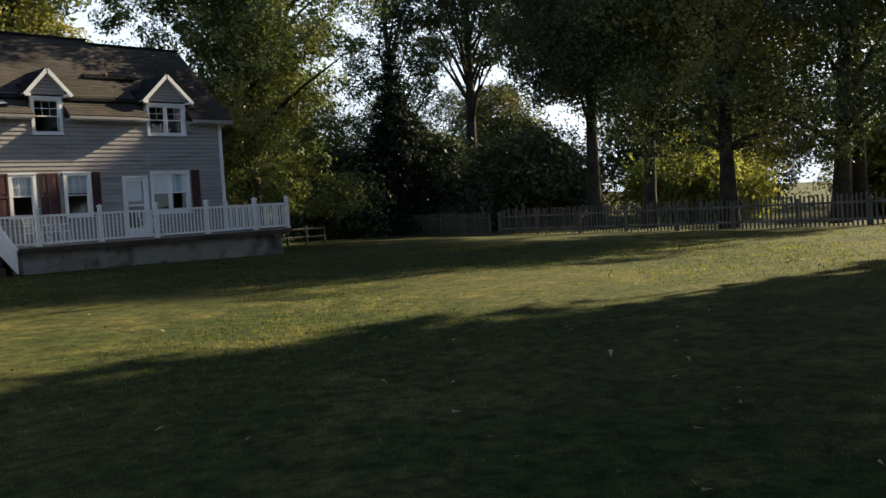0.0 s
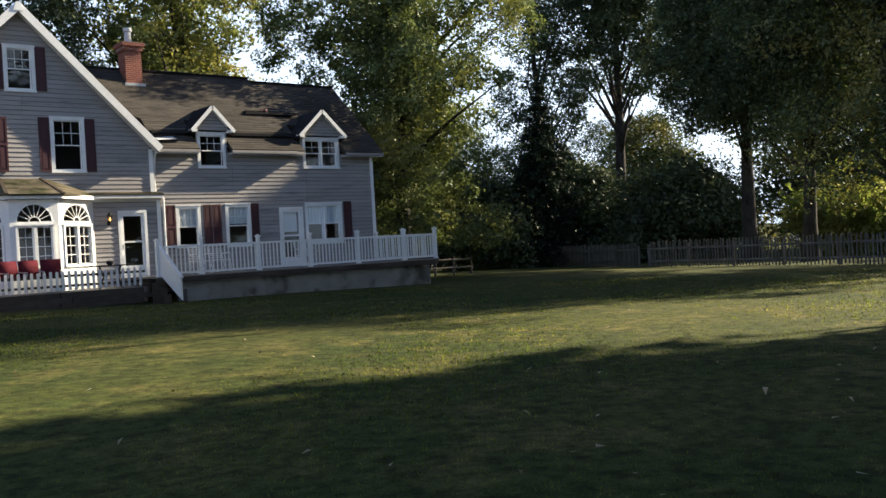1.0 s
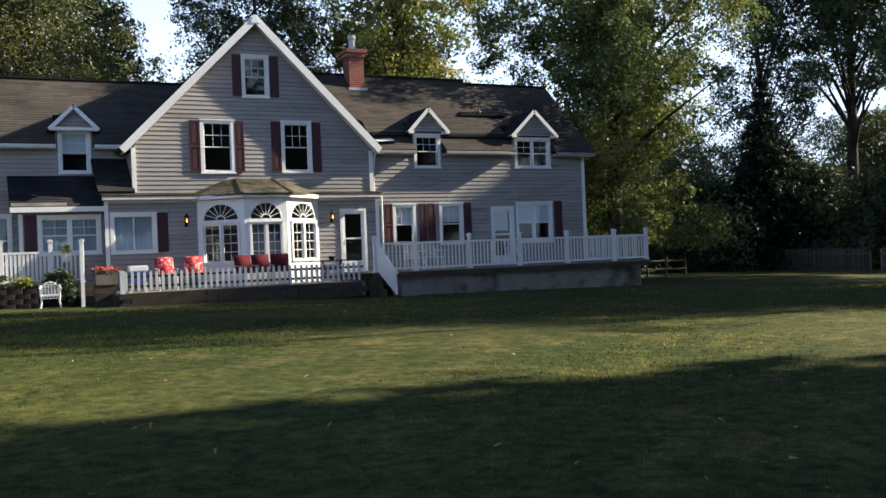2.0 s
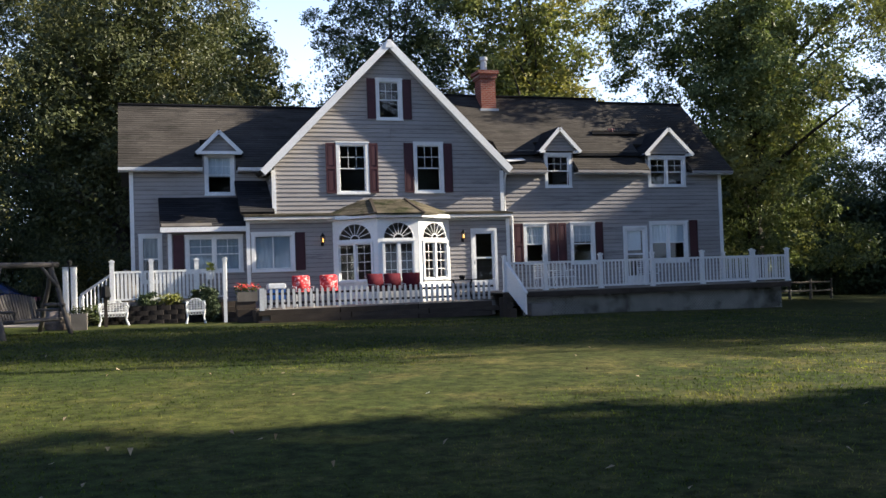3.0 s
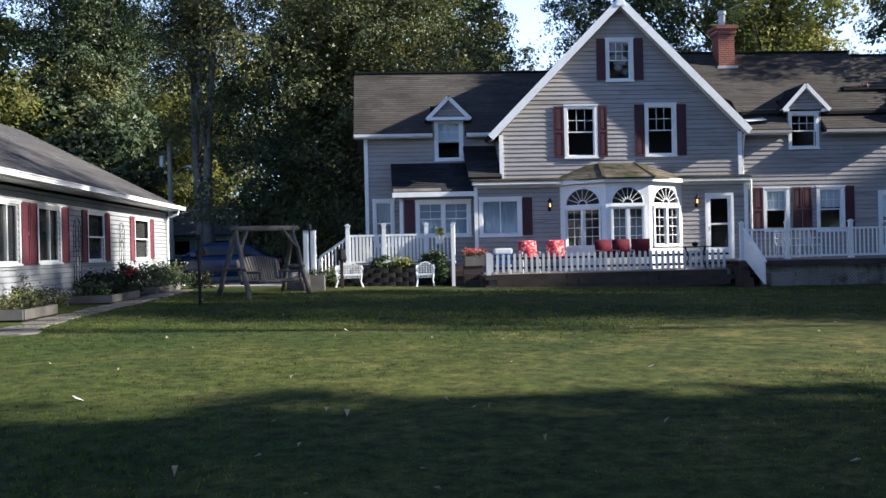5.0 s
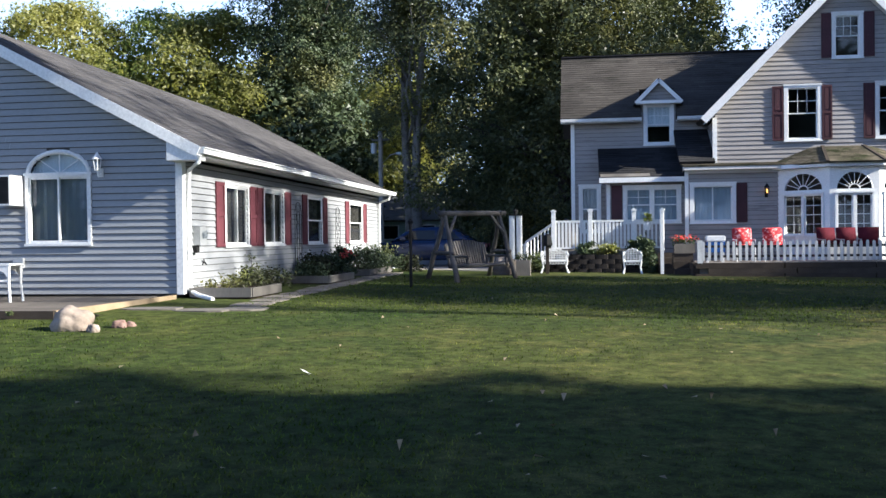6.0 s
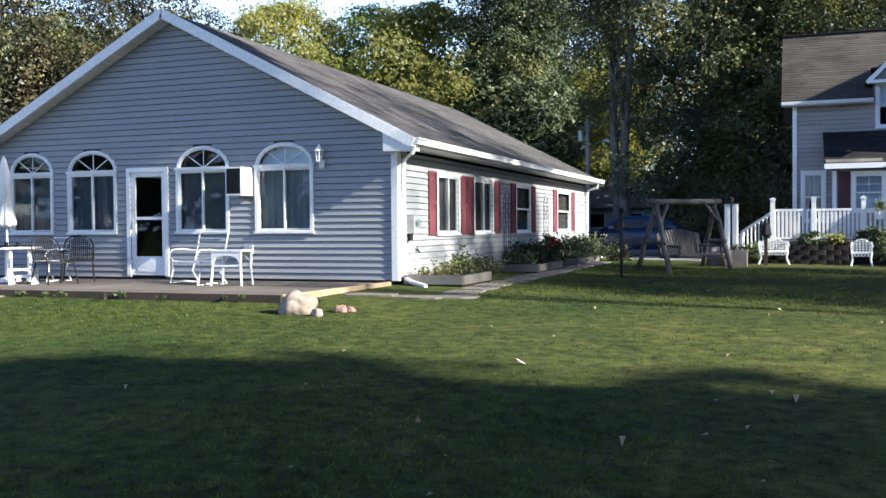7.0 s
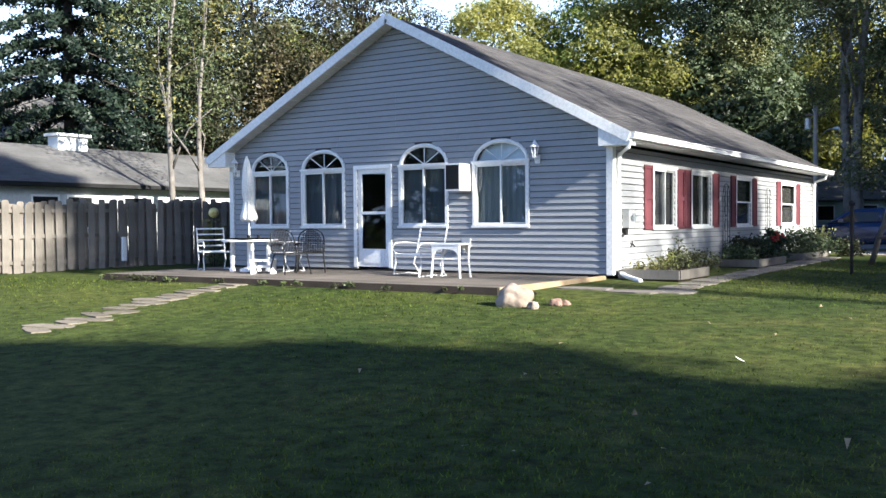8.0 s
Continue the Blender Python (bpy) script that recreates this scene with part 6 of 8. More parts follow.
def round_table(at, r, h, top_mat, frame_mat, label, legs=4, name="patio_table"):
    t = thing(name, at, label, "table")
    x, y, z = at
    bm = bmesh.new()
    tube(bm, [(x, y, z + h - 0.03), (x, y, z + h - 0.025), (x, y, z + h), (x, y, z + h + 0.004)], [r * 0.97, r, r, r * 0.98], 28)
    part("tabletop", bm, M[top_mat], t)
    for k in range(legs):
        a = math.pi * 2 * k / legs + 0.5
        bm = bmesh.new()
        tube(bm, [(x + r * 0.78 * math.cos(a), y + r * 0.78 * math.sin(a), z), (x + r * 0.45 * math.cos(a), y + r * 0.45 * math.sin(a), z + h * 0.5), (x + r * 0.72 * math.cos(a), y + r * 0.72 * math.sin(a), z + h - 0.03)], 0.016, 6)
        part("leg", bm, M[frame_mat], t)
    return t


round_table((10.35, 29.9, TF), 0.62, 0.72, "iron_black", "iron_black", "round black iron patio table on the terrace")
bowl = thing("table_pot", (10.6, 29.9, TF + 0.72), "small dark pot standing on the patio table", "pot")
bm = bmesh.new()
tube(bm, [(10.35, 29.9, TF + 0.72), (10.35, 29.9, TF + 0.80), (10.35, 29.9, TF + 0.86)], [0.06, 0.11, 0.09], 10)
part("body", bm, M["iron_black"], bowl)


def wire_chair(at, yaw, mat, label, width=0.5, group="", high=0.5, rows=7, bar_r=0.010):
    """A wrought-iron chair or settee with scrolled legs and bars across seat and back."""
    m = Matrix.Translation(at) @ Matrix.Rotation(yaw, 4, "Z")
    t = thing("garden_chair" if width < 0.8 else "garden_settee", at, label, "chair" if width < 0.8 else "bench", group)
    w = width / 2

    def add(nm, pts, r=0.012):
        bm = bmesh.new()
        tube(bm, pts, r, 6)
        bm.transform(m)
        part(nm, bm, M[mat], t)
    for s in (-w, w):
        add("side_frame", [(s, -0.30, 0), (s, -0.24, 0.25), (s, -0.26, 0.42), (s, 0.22, 0.40), (s, 0.34, 0.40 + high)], 0.016)
        add("leg", [(s, 0.30, 0), (s, 0.16, 0.22), (s, 0.22, 0.40)], 0.016)
        add("arm", [(s, -0.22, 0.42), (s, -0.33, 0.52), (s, -0.25, 0.64), (s, -0.05, 0.65), (s, 0.28, 0.62)], 0.014)
        add("runner", [(s, -0.30, 0), (s, 0.0, 0.03), (s, 0.30, 0)], 0.012)
    for i in range(rows):
        k = i / (rows - 1)
        add("back_bar", [(-w, 0.22 + 0.12 * k, 0.42 + (high - 0.04) * k), (w, 0.22 + 0.12 * k, 0.42 + (high - 0.04) * k)], bar_r)
        add("seat_bar", [(-w, -0.24 + 0.44 * k, 0.415), (w, -0.24 + 0.44 * k, 0.405)], bar_r)
    return t


def hoop_chair(at, yaw, label, group):
    """A black patio armchair with a round hoop back, filled with mesh cloth."""
    m = Matrix.Translation(at) @ Matrix.Rotation(yaw, 4, "Z")
    t = thing("hoop_chair", at, label, "chair", group)

    def add(nm, build, mat="iron_black"):
        bm = bmesh.new()
        build(bm)
        bm.transform(m)
        part(nm, bm, M[mat], t)
    for sx in (-0.26, 0.26):
        add("front_leg", lambda b: tube(b, [(sx * 1.15, -0.34, 0), (sx, -0.24, 0.42), (sx * 1.1, -0.24, 0.62), (sx * 1.08, 0.15, 0.63), (sx, 0.26, 0.60)], 0.014, 6))
        add("back_leg", lambda b: tube(b, [(sx * 1.15, 0.36, 0), (sx, 0.20, 0.42)], 0.014, 6))
    arc = [(0.28 * math.sin(q) * (1.0 if q > 1.2 else 1.0), 0.24 + 0.16 * k, 0.42 + 0.50 * k) for q, k in [(-math.pi / 2, 0.0), (-1.62, 0.35), (-1.35, 0.62), (-0.95, 0.84), (-0.45, 0.97), (0, 1.0), (0.45, 0.97), (0.95, 0.84), (1.35, 0.62), (1.62, 0.35), (math.pi / 2, 0.0)]]
    add("hoop", lambda b: tube(b, arc, 0.016, 6))
    for i in range(1, 15):
        x = -0.28 + 0.56 * i / 15
        k = math.sqrt(max(0.05, 1 - (x / 0.28) ** 2)) * 0.98
        add("back_wire", lambda b: tube(b, [(x, 0.24, 0.43), (x, 0.24 + 0.16 * k, 0.42 + 0.50 * k)], 0.009, 4))
    for i in range(1, 11):
        k = i / 11
        w = 0.28 * math.sqrt(1 - k * k)
        add("back_wire", lambda b: tube(b, [(-w, 0.24 + 0.16 * k, 0.42 + 0.50 * k), (w, 0.24 + 0.16 * k, 0.42 + 0.50 * k)], 0.009, 4))
    add("seat_mesh", lambda b: box(b, -0.26, 0.26, -0.25, 0.24, 0.405, 0.43))
    return t


PZ = 0.585
wire_chair((-16.34, 15.19, PZ), radians(62), "iron_white", "white wrought-iron spring chair on the patio", 0.62, rows=5, bar_r=0.017, high=0.56)
wire_chair((-14.31, 15.40, PZ), radians(-8), "iron_white", "white slatted iron chair behind the patio table", 0.52, rows=5, bar_r=0.015)
hoop_chair((-13.55, 15.35, PZ), radians(40), "black mesh patio chair with a round hoop back", "black patio chairs")
hoop_chair((-13.42, 14.55, PZ), radians(70), "black mesh patio chair with a round hoop back", "black patio chairs")
wire_chair((-10.72, 15.35, PZ), radians(-28), "iron_white", "white wrought-iron settee beside the door", 1.12, high=0.58, rows=6, bar_r=0.012)
# patio table: long white top on two white pedestals, with a low white bench before it
TX, TY = -15.05, 15.05
tb = thing("patio_table", (TX, TY, PZ), "oval patio table with a dark top, white rim and legs", "table")
bm = bmesh.new()
tube(bm, [(0, 0, 0.66), (0, 0, 0.665), (0, 0, 0.70), (0, 0, 0.705)], [0.58, 0.62, 0.62, 0.58], 32)
bm.transform(Matrix.Translation((TX, TY, PZ)) @ Matrix.Rotation(0.6, 4, "Z") @ Matrix.Diagonal((1.02, 0.8, 1, 1)))
part("rim", bm, M["plastic_white"], tb)
bm = bmesh.new()
tube(bm, [(0, 0, 0.70), (0, 0, 0.712)], [0.55, 0.545], 32)
bm.transform(Matrix.Translation((TX, TY, PZ)) @ Matrix.Rotation(0.6, 4, "Z") @ Matrix.Diagonal((1.02, 0.8, 1, 1)))
part("tabletop", bm, M["iron_black"], tb)
for k in range(4):
    a = math.pi / 4 + math.pi / 2 * k
    lx, ly = TX + 0.42 * math.cos(a), TY + 0.36 * math.sin(a)
    bm = bmesh.new()
    box(bm, lx - 0.03, lx + 0.03, ly - 0.03, ly + 0.03, PZ, PZ + 0.66)
    box(bm, lx - 0.045, lx + 0.045, ly - 0.045, ly + 0.045, PZ, PZ + 0.08)
    part("leg", bm, M["plastic_white"], tb)
stool = thing("step_stool", (-14.05, 14.42, PZ), "low white plastic stool beside the patio table", "stool")
for nm, args in (("top", (-0.24, 0.24, -0.15, 0.15, 0.26, 0.30)), ("leg", (-0.24, -0.17, -0.15, 0.15, 0, 0.26)), ("leg", (0.17, 0.24, -0.15, 0.15, 0, 0.26)), ("stretcher", (-0.17, 0.17, -0.02, 0.02, 0.12, 0.18))):
    bm = bmesh.new()
    box(bm, *args)
    bm.transform(Matrix.Translation((-14.05, 14.42, PZ)) @ Matrix.Rotation(0.55, 4, "Z"))
    part(nm, bm, M["plastic_white"], stool)
for dx, dy, nm in ((-0.12, -0.24, "tray"), (0.34, 0.02, "tray"), (0.20, -0.30, "tray"), (0.05, -0.1, "cup"), (0.45, -0.2, "cup")):
    c = thing(nm, (TX + dx, TY + dy, PZ + 0.712), "small dark dish standing on the patio table", "dish")
    bm = bmesh.new()
    tube(bm, [(TX + dx, TY + dy, PZ + 0.712), (TX + dx, TY + dy, PZ + (0.74 if nm == "tray" else 0.80))], [0.17, 0.21] if nm == "tray" else [0.035, 0.04], 12)
    part("body", bm, M["iron_black"], c)
UX, UY = TX, TY
umbrella = thing("umbrella", (UX, UY, PZ), "closed white patio umbrella standing through the table", "umbrella")
bm = bmesh.new()
tube(bm, [(UX, UY, PZ), (UX - 0.08, UY, PZ + 2.5)], 0.022, 8)
part("pole", bm, M["plastic_white"], umbrella)
bm = bmesh.new()
rings = []
prof = [(1.15, 0.05), (1.12, 0.165), (1.20, 0.16), (1.34, 0.125), (1.55, 0.092), (1.70, 0.112), (1.95, 0.105), (2.25, 0.08), (2.42, 0.05), (2.54, 0.015)]
for z, r in prof:
    rings.append([bm.verts.new((UX - 0.032 * z + r * (1 + 0.18 * math.cos(8 * a) + 0.06 * math.sin(3 * a + z * 4)) * math.cos(a), UY + r * (1 + 0.18 * math.cos(8 * a)) * math.sin(a), PZ + z + 0.03 * math.cos(8 * a) * (1 if z < 1.3 else 0))) for a in [2 * math.pi * k / 48 for k in range(48)]])
for u, w in zip(rings, rings[1:]):
    for k in range(48):
        bm.faces.new((u[k], u[(k + 1) % 48], w[(k + 1) % 48], w[k]))
part("canopy", bm, M["canvas"], umbrella, "", True)
bm = bmesh.new()
tube(bm, [(UX - 0.05 + 0.10 * math.cos(a), UY + 0.10 * math.sin(a), PZ + 1.55) for a in [2 * math.pi * k / 12 for k in range(13)]], 0.012, 5)
part("strap", bm, M["canvas"], umbrella)
bm = bmesh.new()
tube(bm, [(UX, UY, PZ), (UX, UY, PZ + 0.06), (UX, UY, PZ + 0.10), (UX, UY, PZ + 0.3)], [0.24, 0.22, 0.06, 0.03], 16)
part("base", bm, M["plastic_white"], umbrella)

# small ornate side table
st = thing("side_table", (-9.95, 14.45, PZ), "small white ornamental iron side table", "table")
tx, ty = -9.75, 15.0
bm = bmesh.new()
box(bm, tx - 0.33, tx + 0.33, ty - 0.2, ty + 0.2, PZ + 0.62, PZ + 0.65)
part("tabletop", bm, M["iron_white"], st)
for sx in (-0.30, 0.30):
    for sy in (-0.17, 0.17):
        bm = bmesh.new()
        tube(bm, [(tx + sx * 1.08, ty + sy * 1.1, PZ), (tx + sx * 0.98, ty + sy, PZ + 0.35), (tx + sx, ty + sy, PZ + 0.63)], 0.022, 6)
        part("leg", bm, M["iron_white"], st)
for sy in (-0.19, 0.19):
    bm = bmesh.new()
    arch = [(tx + 0.26 * math.cos(q), ty + sy, PZ + 0.44 + 0.11 * math.sin(q)) for q in [math.pi * k / 10 for k in range(11)]]
    prism(bm, [(tx + 0.31, ty + sy, PZ + 0.62), (tx + 0.31, ty + sy, PZ + 0.40)] + arch + [(tx - 0.31, ty + sy, PZ + 0.40), (tx - 0.31, ty + sy, PZ + 0.62)], (0, 0.014, 0))
    part("apron", bm, M["iron_white"], st)
for sy in (-0.17, 0.17):
    bm = bmesh.new()
    tube(bm, [(tx - 0.30, ty + sy, PZ + 0.42), (tx - 0.2, ty + sy, PZ + 0.53), (tx, ty + sy, PZ + 0.59), (tx + 0.2, ty + sy, PZ + 0.53), (tx + 0.30, ty + sy, PZ + 0.42)], 0.018, 6)
    tube(bm, [(tx - 0.30, ty + sy, PZ + 0.35), (tx + 0.30, ty + sy, PZ + 0.35)], 0.016, 6)
    for k in range(5):
        a = tx - 0.24 + 0.12 * k
        tube(bm, [(a + 0.05 * math.cos(q), ty + sy, PZ + 0.58 + 0.045 * math.sin(q)) for q in [2 * math.pi * i / 8 for i in range(9)]], 0.008, 5)
    part("scrollwork", bm, M["iron_white"], st)


# ---- stones, paths, planting ----
def rock(name, x, y, r, squash, seed, label, group="", mat="stone"):
    bm = bmesh.new()
    bmesh.ops.create_icosphere(bm, subdivisions=4, radius=1.0)
    for v in bm.verts:
        big = max(abs(v.co.x), abs(v.co.y), abs(v.co.z))
        v.co *= 0.82 + 0.18 * 0.84 / big
        k = 1 + 0.28 * noise.noise(v.co * 1.3 + Vector((seed, 0, 0))) + 0.09 * noise.noise(v.co * 4 + Vector((seed, 3, 0)))
        v.co = Vector((v.co.x * r * k, v.co.y * r * 0.85 * k, max(v.co.z, -0.6) * r * squash * k))
    z = ground_z(x, y)
    bm.transform(Matrix.Translation((x, y, z + r * squash * 0.45)))
    ob = new(name, finish(bm, name, M[mat], True))
    return tagged(ob, label, "stone", group)


rock("boulder", -6.66, 11.88, 0.265, 0.80, 1, "large pale boulder at the patio's corner")
rock("rock", -6.24, 11.68, 0.088, 0.9, 2, "small pale rock beside the boulder", "small rocks by the boulder")
rock("rock", -6.12, 12.16, 0.105, 0.7, 3, "small reddish rock beside the boulder", "small rocks by the boulder", "stone_red")
rock("rock", -6.02, 12.28, 0.07, 0.7, 6, "small reddish rock beside the boulder", "small rocks by the boulder", "stone_red")
rock("boulder", -2.2, 28.9, 0.38, 1.0, 4, "pale rounded boulder beside the swing")


def slabs(name, spots, label, mat="concrete", seed=1):
    r = random.Random(seed)
    for x, y, w, d, yaw in spots:
        bm = bmesh.new()
        pts = []
        for k in range(9):
            a = 2 * math.pi * k / 9
            pts.append((w / 2 * math.copysign(abs(math.cos(a)) ** 0.55, math.cos(a)) * r.uniform(0.9, 1.06), d / 2 * math.copysign(abs(math.sin(a)) ** 0.55, math.sin(a)) * r.uniform(0.9, 1.06), 0))
        prism(bm, pts, (0, 0, 0.05))
        bm.transform(Matrix.Translation((x, y, ground_z(x, y) + 0.035 * noise.noise((x * 0.21, y * 0.21, 3)) - 0.040)) @ Matrix.Rotation(yaw, 4, "Z"))
        ob = new(name, finish(bm, name, M[mat]))
        tagged(ob, label, "paving", name + " path")


rs_ = random.Random(12)
spots = []
for i in range(17):
    k = i / 16
    x, y = -11.2 - 2.1 * k, 7.25 + 5.5 * k
    spots.append((x + rs_.uniform(-0.2, 0.2), y + rs_.uniform(-0.06, 0.06), rs_.uniform(0.5, 0.95), rs_.uniform(0.28, 0.42), rs_.uniform(-0.4, 0.5)))
slabs("stepping_stone", spots, "flat irregular grey stepping stone sunk in the grass", "flagstone")
walk_spots = [(-6.75, 14.55, 1.0, 0.55, 0.1), (-5.85, 14.45, 0.95, 0.62, -0.05), (-5.30, 14.75, 0.75, 0.75, 0.2)]
walk_spots += [(-5.46 - 0.012 * i + 0.03 * math.sin(i * 2.1), 15.55 + 0.93 * i, 0.66, 0.9, 0.05 * math.sin(i * 2)) for i in range(15)]
slabs("walk_slab", walk_spots, "grey-brown stone walk slab along the cottage", "walk_stone", 3)
bm = bmesh.new()
prism(bm, [(-10.0, 33.6, 0.50), (-1.6, 30.6, 0.44), (-2.2, 39.5, 0.54), (-5, 60, 0.56), (-11, 60, 0.56), (-8.5, 42, 0.56)], (0, 0, 0.055))
me = finish(bm, "driveway", M["gravel"])
tagged(new("driveway", me), "pale gravel driveway behind the swing", "driveway", "", "structure")


def bush(name, x, y, z, r, h, leaf, seed, label, n=26, per=34, size=0.10, group="", stems=True, cat="shrub"):
    rg = np.random.default_rng(seed)
    t = thing(name, (x, y, z), label, cat, group)
    cen = []
    for _ in range(n):
        a, k = rg.uniform(0, 2 * math.pi), rg.uniform(0, 1)
        rr = r * math.sqrt(rg.uniform(0, 1)) * (1 - 0.55 * k)
        cen.append((x + rr * math.cos(a), y + rr * math.sin(a), z + 0.08 + h * k * rg.uniform(0.7, 1.05)))
    ob = new("foliage", leaf_mesh("foliage", cen, 0.35 * r * 0.5, per, size, seed, M[leaf]))
    ob.parent, ob.matrix_parent_inverse = t, t.matrix_world.inverted()
    if stems:
        bm = bmesh.new()
        for c in cen[:8]:
            tube(bm, [(x + (c[0] - x) * 0.2, y + (c[1] - y) * 0.2, z - 0.02), c], [0.012, 0.004], 4)
        part("stem", bm, M["bark"], t)
    return t


# raised beds along the side wall
for i, (y0, y1) in enumerate(((16.55, 18.2), (21.8, 24.3), (26.2, 29.4))):
    pb = thing("planter_bed", (-6.4, (y0 + y1) / 2, 0.55), "low timber-edged flower bed along the side wall", "planter", "flower beds by the cottage")
    for x in (-6.98, -5.82):
        bar(pb, "edging", (x, y0, 0.64), (x, y1, 0.64), 0.05, 0.17, "fence_old")
    for yy in (y0, y1):
        bar(pb, "edging", (-6.98, yy, 0.64), (-5.82, yy, 0.64), 0.05, 0.17, "fence_old")
    bm = bmesh.new()
    box(bm, -6.95, -5.85, y0 + 0.03, y1 - 0.03, 0.45, 0.68)
    part("soil", bm, M["soil"], pb)
rb = random.Random(9)
for i, (x, y, r, h, lf) in enumerate(((-6.5, 17.0, 0.42, 0.20, "leaf_olive"), (-6.2, 17.8, 0.45, 0.24, "leaf_dull"), (-6.7, 18.9, 0.30, 0.60, "leaf_olive"), (-6.5, 19.6, 0.5, 0.26, "leaf_dull"), (-6.6, 20.4, 0.5, 0.22, "leaf_olive"), (-6.5, 18.3, 0.40, 0.22, "leaf_maple"),
                                      (-6.4, 22.3, 0.45, 0.28, "leaf_dark"), (-6.6, 23.4, 0.5, 0.52, "leaf_dull"), (-6.5, 24.2, 0.5, 0.46, "leaf_dark"), (-6.3, 27.0, 0.7, 0.60, "leaf_dark"), (-6.2, 28.2, 0.8, 0.62, "leaf_dark"), (-6.0, 29.2, 0.7, 0.52, "leaf_dark"), (-5.4, 30.3, 0.5, 0.42, "leaf_dull"))):
    bush("garden_plant", x, y, 0.62 if y < 30 else 0.5, r, h, lf, 200 + i, "leafy green plant in the flower bed", group="plants by the cottage wall", n=20 if y < 21 else 34, per=16 if y < 21 else 34, size=0.065 if y < 21 else 0.08)
bush("rose_bush", -6.2, 24.7, 0.62, 0.35, 0.72, "leaf_dark", 230, "rose bush with red flowers by the wall", cat="rose")
fl = thing("rose_flower", (-6.1, 24.7, 1.2), "cluster of red rose blooms", "flower")
ob = new("petals", leaf_mesh("petals", [(-6.05, 24.6, 1.27), (-6.0, 24.8, 1.22), (-6.1, 24.5, 1.15)], 0.07, 20, 0.09, 7, M["flower_red"]))
ob.parent, ob.matrix_parent_inverse = fl, fl.matrix_world.inverted()
# weeds along the patio's foot
rw = random.Random(31)
for i in range(22):
    x = -17.2 + 10.4 * rw.random()
    bush("weed", x, 12.82 + rw.uniform(-0.12, 0.06), ground_z(x, 12.8) - 0.02, rw.uniform(0.07, 0.16), rw.uniform(0.02, 0.07), "leaf_dull" if i % 3 else "leaf_green", 240 + i, "low weeds along the patio edge", n=6, per=12, size=0.045, group="weeds by the patio", stems=False, cat="weeds")

# wire trellises on the side wall
for y in (23.5, 27.5):
    tr = thing("trellis", PS(y, 0.05, 0.8), "tall thin arched wire trellis on the side wall", "trellis", "wire trellises")
    pts = [PS(y - 0.28, 0.06, 0.7), PS(y - 0.28, 0.06, 2.2)] + [PS(y - 0.28 * math.cos(q), 0.06, 2.2 + 0.34 * math.sin(q)) for q in [math.pi * k / 8 for k in range(1, 8)]] + [PS(y + 0.28, 0.06, 2.2), PS(y + 0.28, 0.06, 0.7)]
    bm = bmesh.new()
    tube(bm, pts, 0.008, 5)
    part("hoop", bm, M["iron_black"], tr)
    for k in (-0.1, 0.1):
        bm = bmesh.new()
        tube(bm, [PS(y + k, 0.06, 0.7), PS(y + k, 0.06, 2.45)], 0.006, 5)
        part("upright", bm, M["iron_black"], tr)
    bm = bmesh.new()
    for z in (1.5, 1.9, 2.15):
        tube(bm, [PS(y + 0.16 * math.cos(q), 0.06, z + 0.16 * math.sin(q)) for q in [2 * math.pi * k / 10 for k in range(11)]], 0.006, 4)
    part("scrollwork", bm, M["iron_black"], tr)


# ---- log swing ----
swing = thing("log_swing", (-3.0, 25.8, 0.47), "rustic log A-frame garden swing with a slatted bench", "swing")
def log(nm, p, q, r0, r1):
    bm = bmesh.new()
    p, q = Vector(p), Vector(q)
    n = 6
    tube(bm, [p.lerp(q, i / n) + Vector((0.012 * math.sin(i * 2.1 + r0 * 90), 0.012 * math.cos(i * 1.7), 0)) for i in range(n + 1)], [r0 + (r1 - r0) * i / n for i in range(n + 1)], 8)
    part(nm, bm, M["log"], swing, "", True)
LA, RA = Vector((-3.42, 24.6, 2.22)), Vector((-2.18, 26.65, 2.26))
for top, f1, f2 in ((LA, (-4.02, 25.25, 0.44), (-2.95, 23.35, 0.44)), (RA, (-2.62, 28.0, 0.44), (-1.70, 26.1, 0.44))):
    log("leg", f1, top + Vector((0.03, -0.05, 0.05)), 0.070, 0.055)
    log("leg", f2, top + Vector((-0.03, 0.05, 0.05)), 0.070, 0.055)
    a, b = Vector(f1).lerp(top, 0.42), Vector(f2).lerp(top, 0.42)
    log("cross_tie", a + (a - b) * 0.1, b + (b - a) * 0.1, 0.05, 0.05)
dirn = (RA - LA).normalized()
log("ridge_pole", LA - dirn * 0.25, RA + dirn * 0.25, 0.075, 0.07)
log("brace", LA + dirn * 0.45 - Vector((0, 0, 0.02)), Vector((-2.95, 23.35, 0.44)).lerp(LA, 0.68), 0.045, 0.04)
log("brace", RA - dirn * 0.45 - Vector((0, 0, 0.02)), Vector((-1.70, 26.1, 0.44)).lerp(RA, 0.68), 0.045, 0.04)
mid = LA.lerp(RA, 0.58)
side = Vector((dirn.y, -dirn.x, 0)).normalized()
def sw(a, b, z):
    return mid.xy.to_3d() + dirn.xy.to_3d().normalized() * a + side * b + Vector((0, 0, z))
